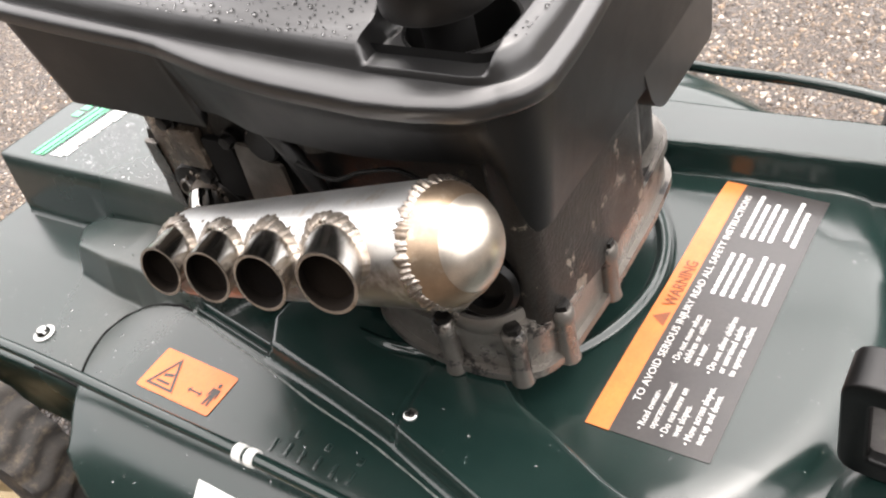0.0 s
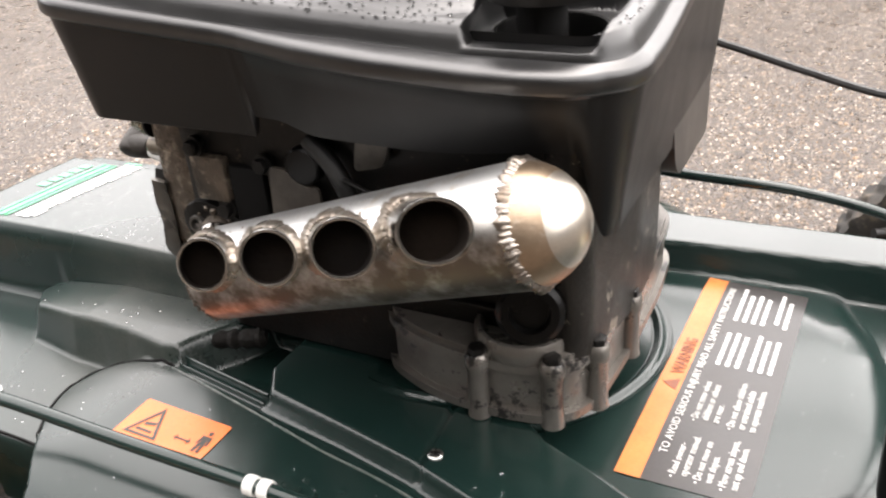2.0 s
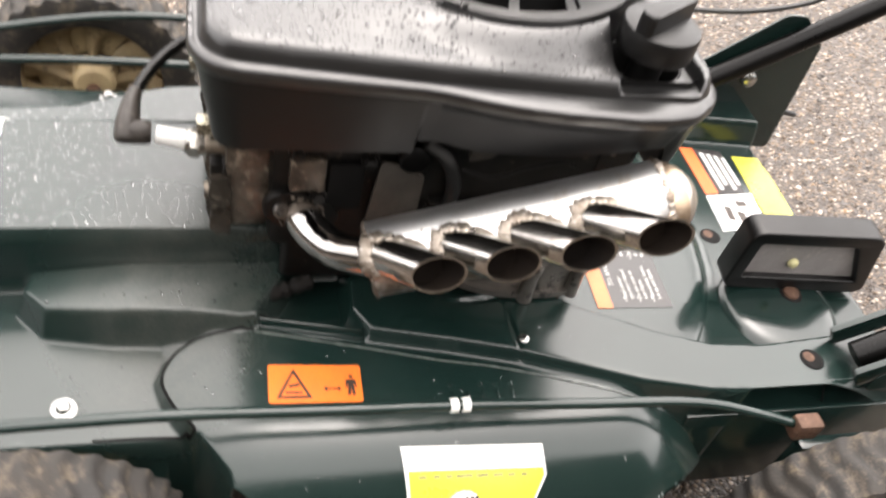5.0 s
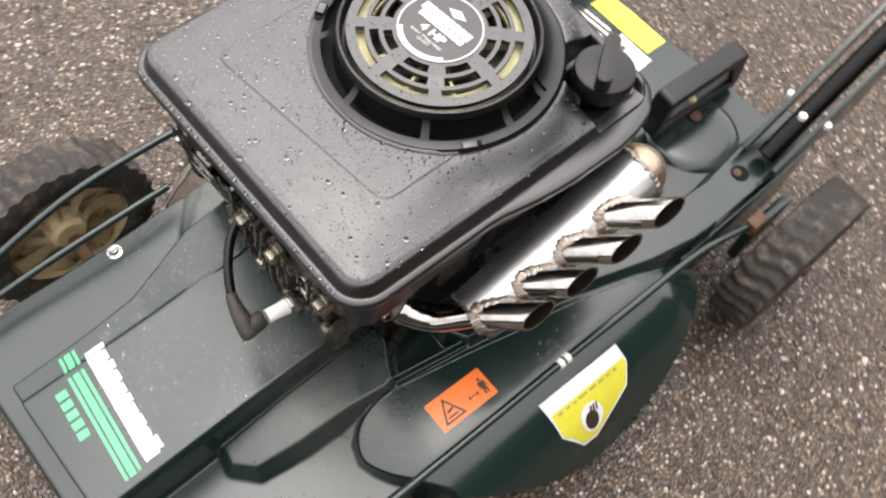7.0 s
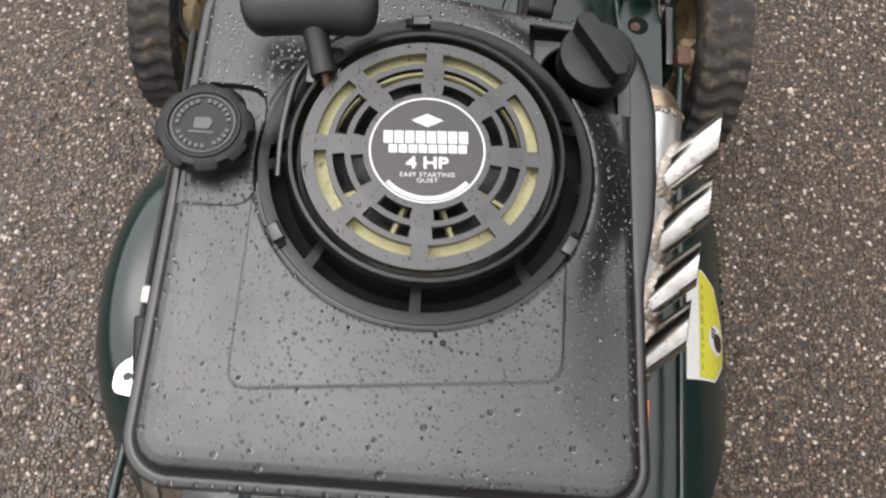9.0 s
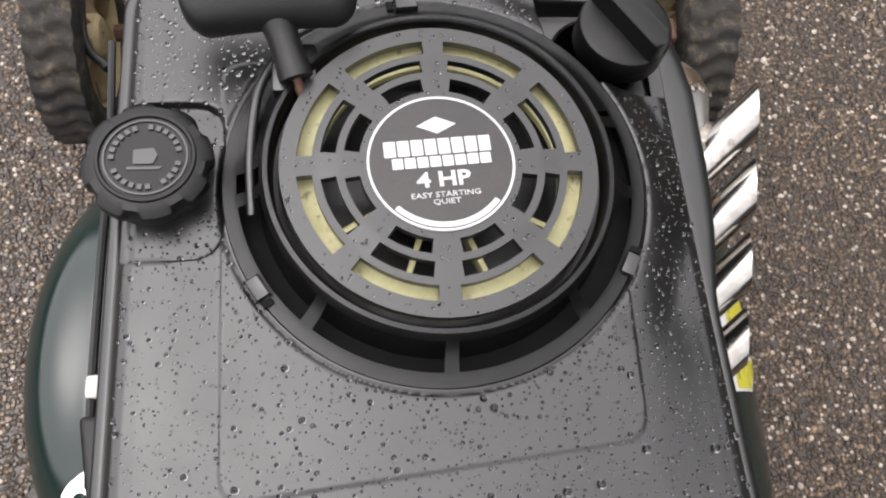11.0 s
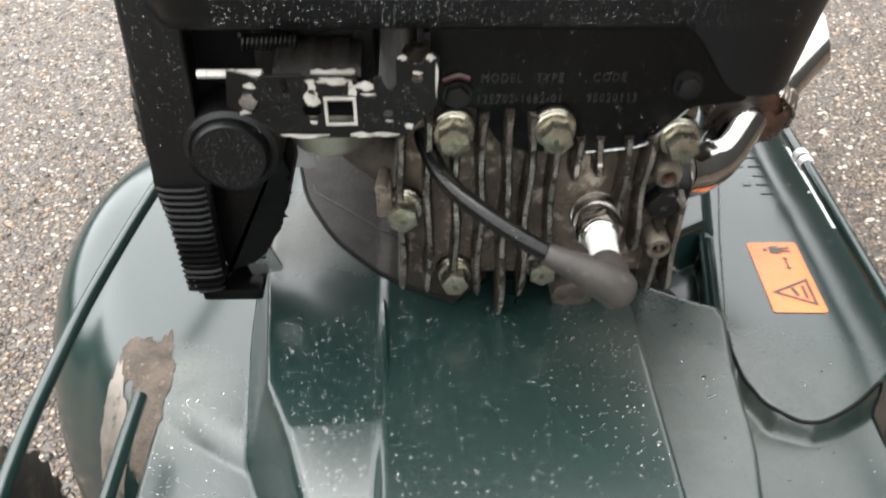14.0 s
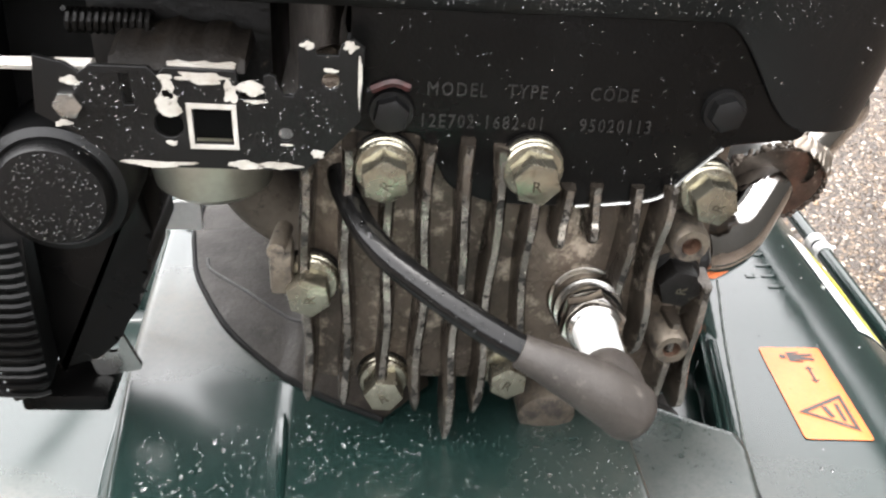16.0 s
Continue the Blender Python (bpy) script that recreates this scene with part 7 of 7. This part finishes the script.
# Grey tints darken the beads and damp their glints; the water itself is clear
WATER, DIMMED_WATER, DARKENED_WATER = water("rain_water", 1.0), water("dimmed_rain_water", 0.6), water("darkened_rain_water", 0.28)


def drops(name, places, label, low=-0.1, fluid=WATER):
    """Flattened beads of water; places are (x, y, z, normal, radius)."""
    verts, faces = [], []
    n = 9
    for q, nor, r in places:
        k = len(verts)
        u = nor.orthogonal().normalized()
        w = nor.cross(u)
        for f, h in ((0.97, low), (1.0, low + 0.28), (0.87, low + 0.64), (0.5, low + 0.9)):
            for i in range(n):
                a = 2 * math.pi * i / n
                verts.append((q + (u * math.cos(a) + w * math.sin(a)) * r * f + nor * r * h) * U)
        verts.append((q + nor * r * (low + 1.0)) * U)
        for s in range(3):
            faces += [(k + s * n + i, k + s * n + (i + 1) % n, k + (s + 1) * n + (i + 1) % n, k + (s + 1) * n + i) for i in range(n)]
        faces += [(k + 3 * n + i, k + 3 * n + (i + 1) % n, k + 4 * n) for i in range(n)]
        faces.append(tuple(k + n - 1 - i for i in range(n)))
    me = bpy.data.meshes.new(name)
    me.from_pydata(verts, [], faces)
    me.polygons.foreach_set("use_smooth", [True] * len(me.polygons))
    me.materials.append(fluid)
    return tagged(new(name, me), label, "water drops", kind="stuff")


rg = random.Random(77)
places = []
for x, y, r in ((0.064, 0.078, 0.0025), (0.101, 0.077, 0.0026), (0.061, 0.115, 0.0021), (0.074, 0.042, 0.0027), (-0.018, 0.048, 0.003), (-0.116, 0.017, 0.003), (0.039, 0.0625, 0.0025), (0.022, 0.06, 0.0026), (-0.043, 0.018, 0.0031),
                (-0.143, 0.023, 0.0025), (0.091, 0.114, 0.0019), (-0.015, 0.107, 0.0021)):
    d = cover_inset(np.array([x]), np.array([y]))
    places.append((V((x, y, float(cover_top(np.array([x]), np.array([y]), d)[0]))), V((0, 0, 1)), r))
while len(places) < 3000:
    x, y = rg.uniform(-0.2, 0.12), rg.uniform(0.012, 0.37)
    r0 = math.hypot(x - CRANK[0], y - CRANK[1])
    d = float(cover_inset(np.array(x), np.array(y)))
    if d < 0.012 or r0 < 0.117 or math.hypot(x + 0.1795, y - 0.234) < 0.033 or (x > 0.036 and 0.284 < y < 0.362):
        continue
    big = rg.random()
    rad = rg.uniform(0.0004, 0.0009) if big < 0.74 else rg.uniform(0.0009, 0.0015) if big < 0.93 else rg.uniform(0.0012, 0.0018) if y > 0.13 else rg.uniform(0.0016, 0.0024)
    if any(abs(q.x - x) + abs(q.y - y) < 1.5 * (rad + r) for q, nor, r in places):
        continue
    places.append((V((x, y, float(cover_top(np.array([x]), np.array([y]), np.array([d]))[0]))), V((0, 0, 1)), rad))
for k in range(26):
    x = -0.18 + 0.29 * (k + rg.uniform(-0.4, 0.4)) / 26
    places.append((V((x, 0.0058, 0.4742)), V((0, -0.3, 0.95)).normalized(), rg.uniform(0.0009, 0.0022)))
for k in range(320):
    a, rr = rg.uniform(0, 6.28), 0.0176 * rg.random() ** 0.5
    places.append((PRIMER_M @ V((rr * math.cos(a), rr * math.sin(a), 0.0308)), (PRIMER_M.to_3x3() @ V((0, 0, 1))).normalized(), rg.uniform(0.00012, 0.00038)))
for k in range(620):
    a, rr = rg.uniform(0, 6.28), rg.uniform(0.04, 0.082)
    if abs(((math.degrees(a) + 22.5) % 45) - 22.5) < 4 or rr < 0.042 or rr > 0.0755:
        places.append((V((CRANK[0] + rr * math.cos(a), CRANK[1] + rr * math.sin(a), 0.5086 + (0.001 if rr < 0.06 else 0))), V((0, 0, 1)), rg.uniform(0.0004, 0.0009)))
drops("water_drops", places, "rain drops beaded on the black cover", 0.12, DARKENED_WATER)

places = []
spans = (((-0.088, 0.052), (-0.24, -0.1), 160, 0.00035), ((-0.15, 0.05), (-0.2, -0.045), 900, 0.00078), ((-0.15, 0.05), (-0.045, 0.035), 1300, 0.0005), ((-0.16, -0.09), (-0.2, 0.02), 110, 0.0008), ((0.06, 0.11), (-0.12, 0.02), 25, 0.0009), ((-0.15, 0.12), (0.39, 0.5), 130, 0.0006), ((0.14, 0.26), (0.0, 0.4), 120, 0.0008),
         ((-0.235, -0.165), (-0.18, 0.03), 700, 0.0005), ((0.13, 0.21), (-0.2, -0.02), 40, 0.0008))
xs, ys, rs = [], [], []
for (x0, x1), (y0, y1), count, size in spans:
    for k in range(count):
        xs.append(rg.uniform(x0, x1))
        ys.append(rg.uniform(y0, y1))
        rs.append(size * rg.uniform(0.4, 1.0) * (2.2 if rg.random() < 0.03 else 1))
xs, ys = np.array(xs), np.array(ys)
e = 0.001
z0 = deck_height(xs, ys)
gx, gy = (deck_height(xs + e, ys) - z0) / e, (deck_height(xs, ys + e) - z0) / e
for x, y, z, a, b, r in zip(xs, ys, z0, gx, gy, rs):
    if abs(a) < 1.2 and abs(b) < 1.2:
        places.append((V((x, y, z)), V((-a, -b, 1)).normalized(), r))
drops("deck_water_drops", places, "fine rain drops on dark green paint", 0.03, DIMMED_WATER)
lead = smooth_line([(-0.0635, 0.012, 0.3645), (-0.054, -0.006, 0.3595), (-0.037, -0.0225, 0.354), (-0.0195, -0.034, 0.3478), (-0.006, -0.040, 0.343)], 12)
places = []
for k in range(70):
    q = rg.choice(lead)
    nor = V((rg.uniform(-0.4, 0.5), -0.7, rg.uniform(0.1, 0.9))).normalized()
    places.append((q + nor * 0.0046, nor, rg.uniform(0.0003, 0.0008)))
drops("lead_water_drops", places, "tiny rain drops on the ignition lead")
places = []
for x0, x1, z0, z1, y, count in ((-0.15, -0.066, 0.383, 0.41, 0.0078, 300), (-0.06, 0.06, 0.372, 0.43, 0.019, 160), (-0.205, -0.18, 0.36, 0.44, 0.029, 160)):
    for k in range(count):
        x, z = rg.uniform(x0, x1), rg.uniform(z0, z1)
        if -0.124 < x < -0.098 and z < 0.403:
            continue
        places.append((V((x, y, z)), V((0, -1, 0)), rg.uniform(0.00012, 0.00032)))
for k in range(1500):
    x, z = rg.uniform(-0.16, 0.1), rg.uniform(0.432 if x < 0.06 else 0.4, 0.458)
    f = (z - cover_bottom(x, 0.004)) / (0.459 - cover_bottom(x, 0.004))
    if f > 0.05:
        places.append((V((x, 0.003 + 0.0148 * (1 - f) + 0.0045 * f, z)), V((0, -0.97, 0.2)).normalized(), rg.uniform(0.00014, 0.00036)))
drops("front_water_drops", places, "fine rain drops on the black front faces", 0.03)
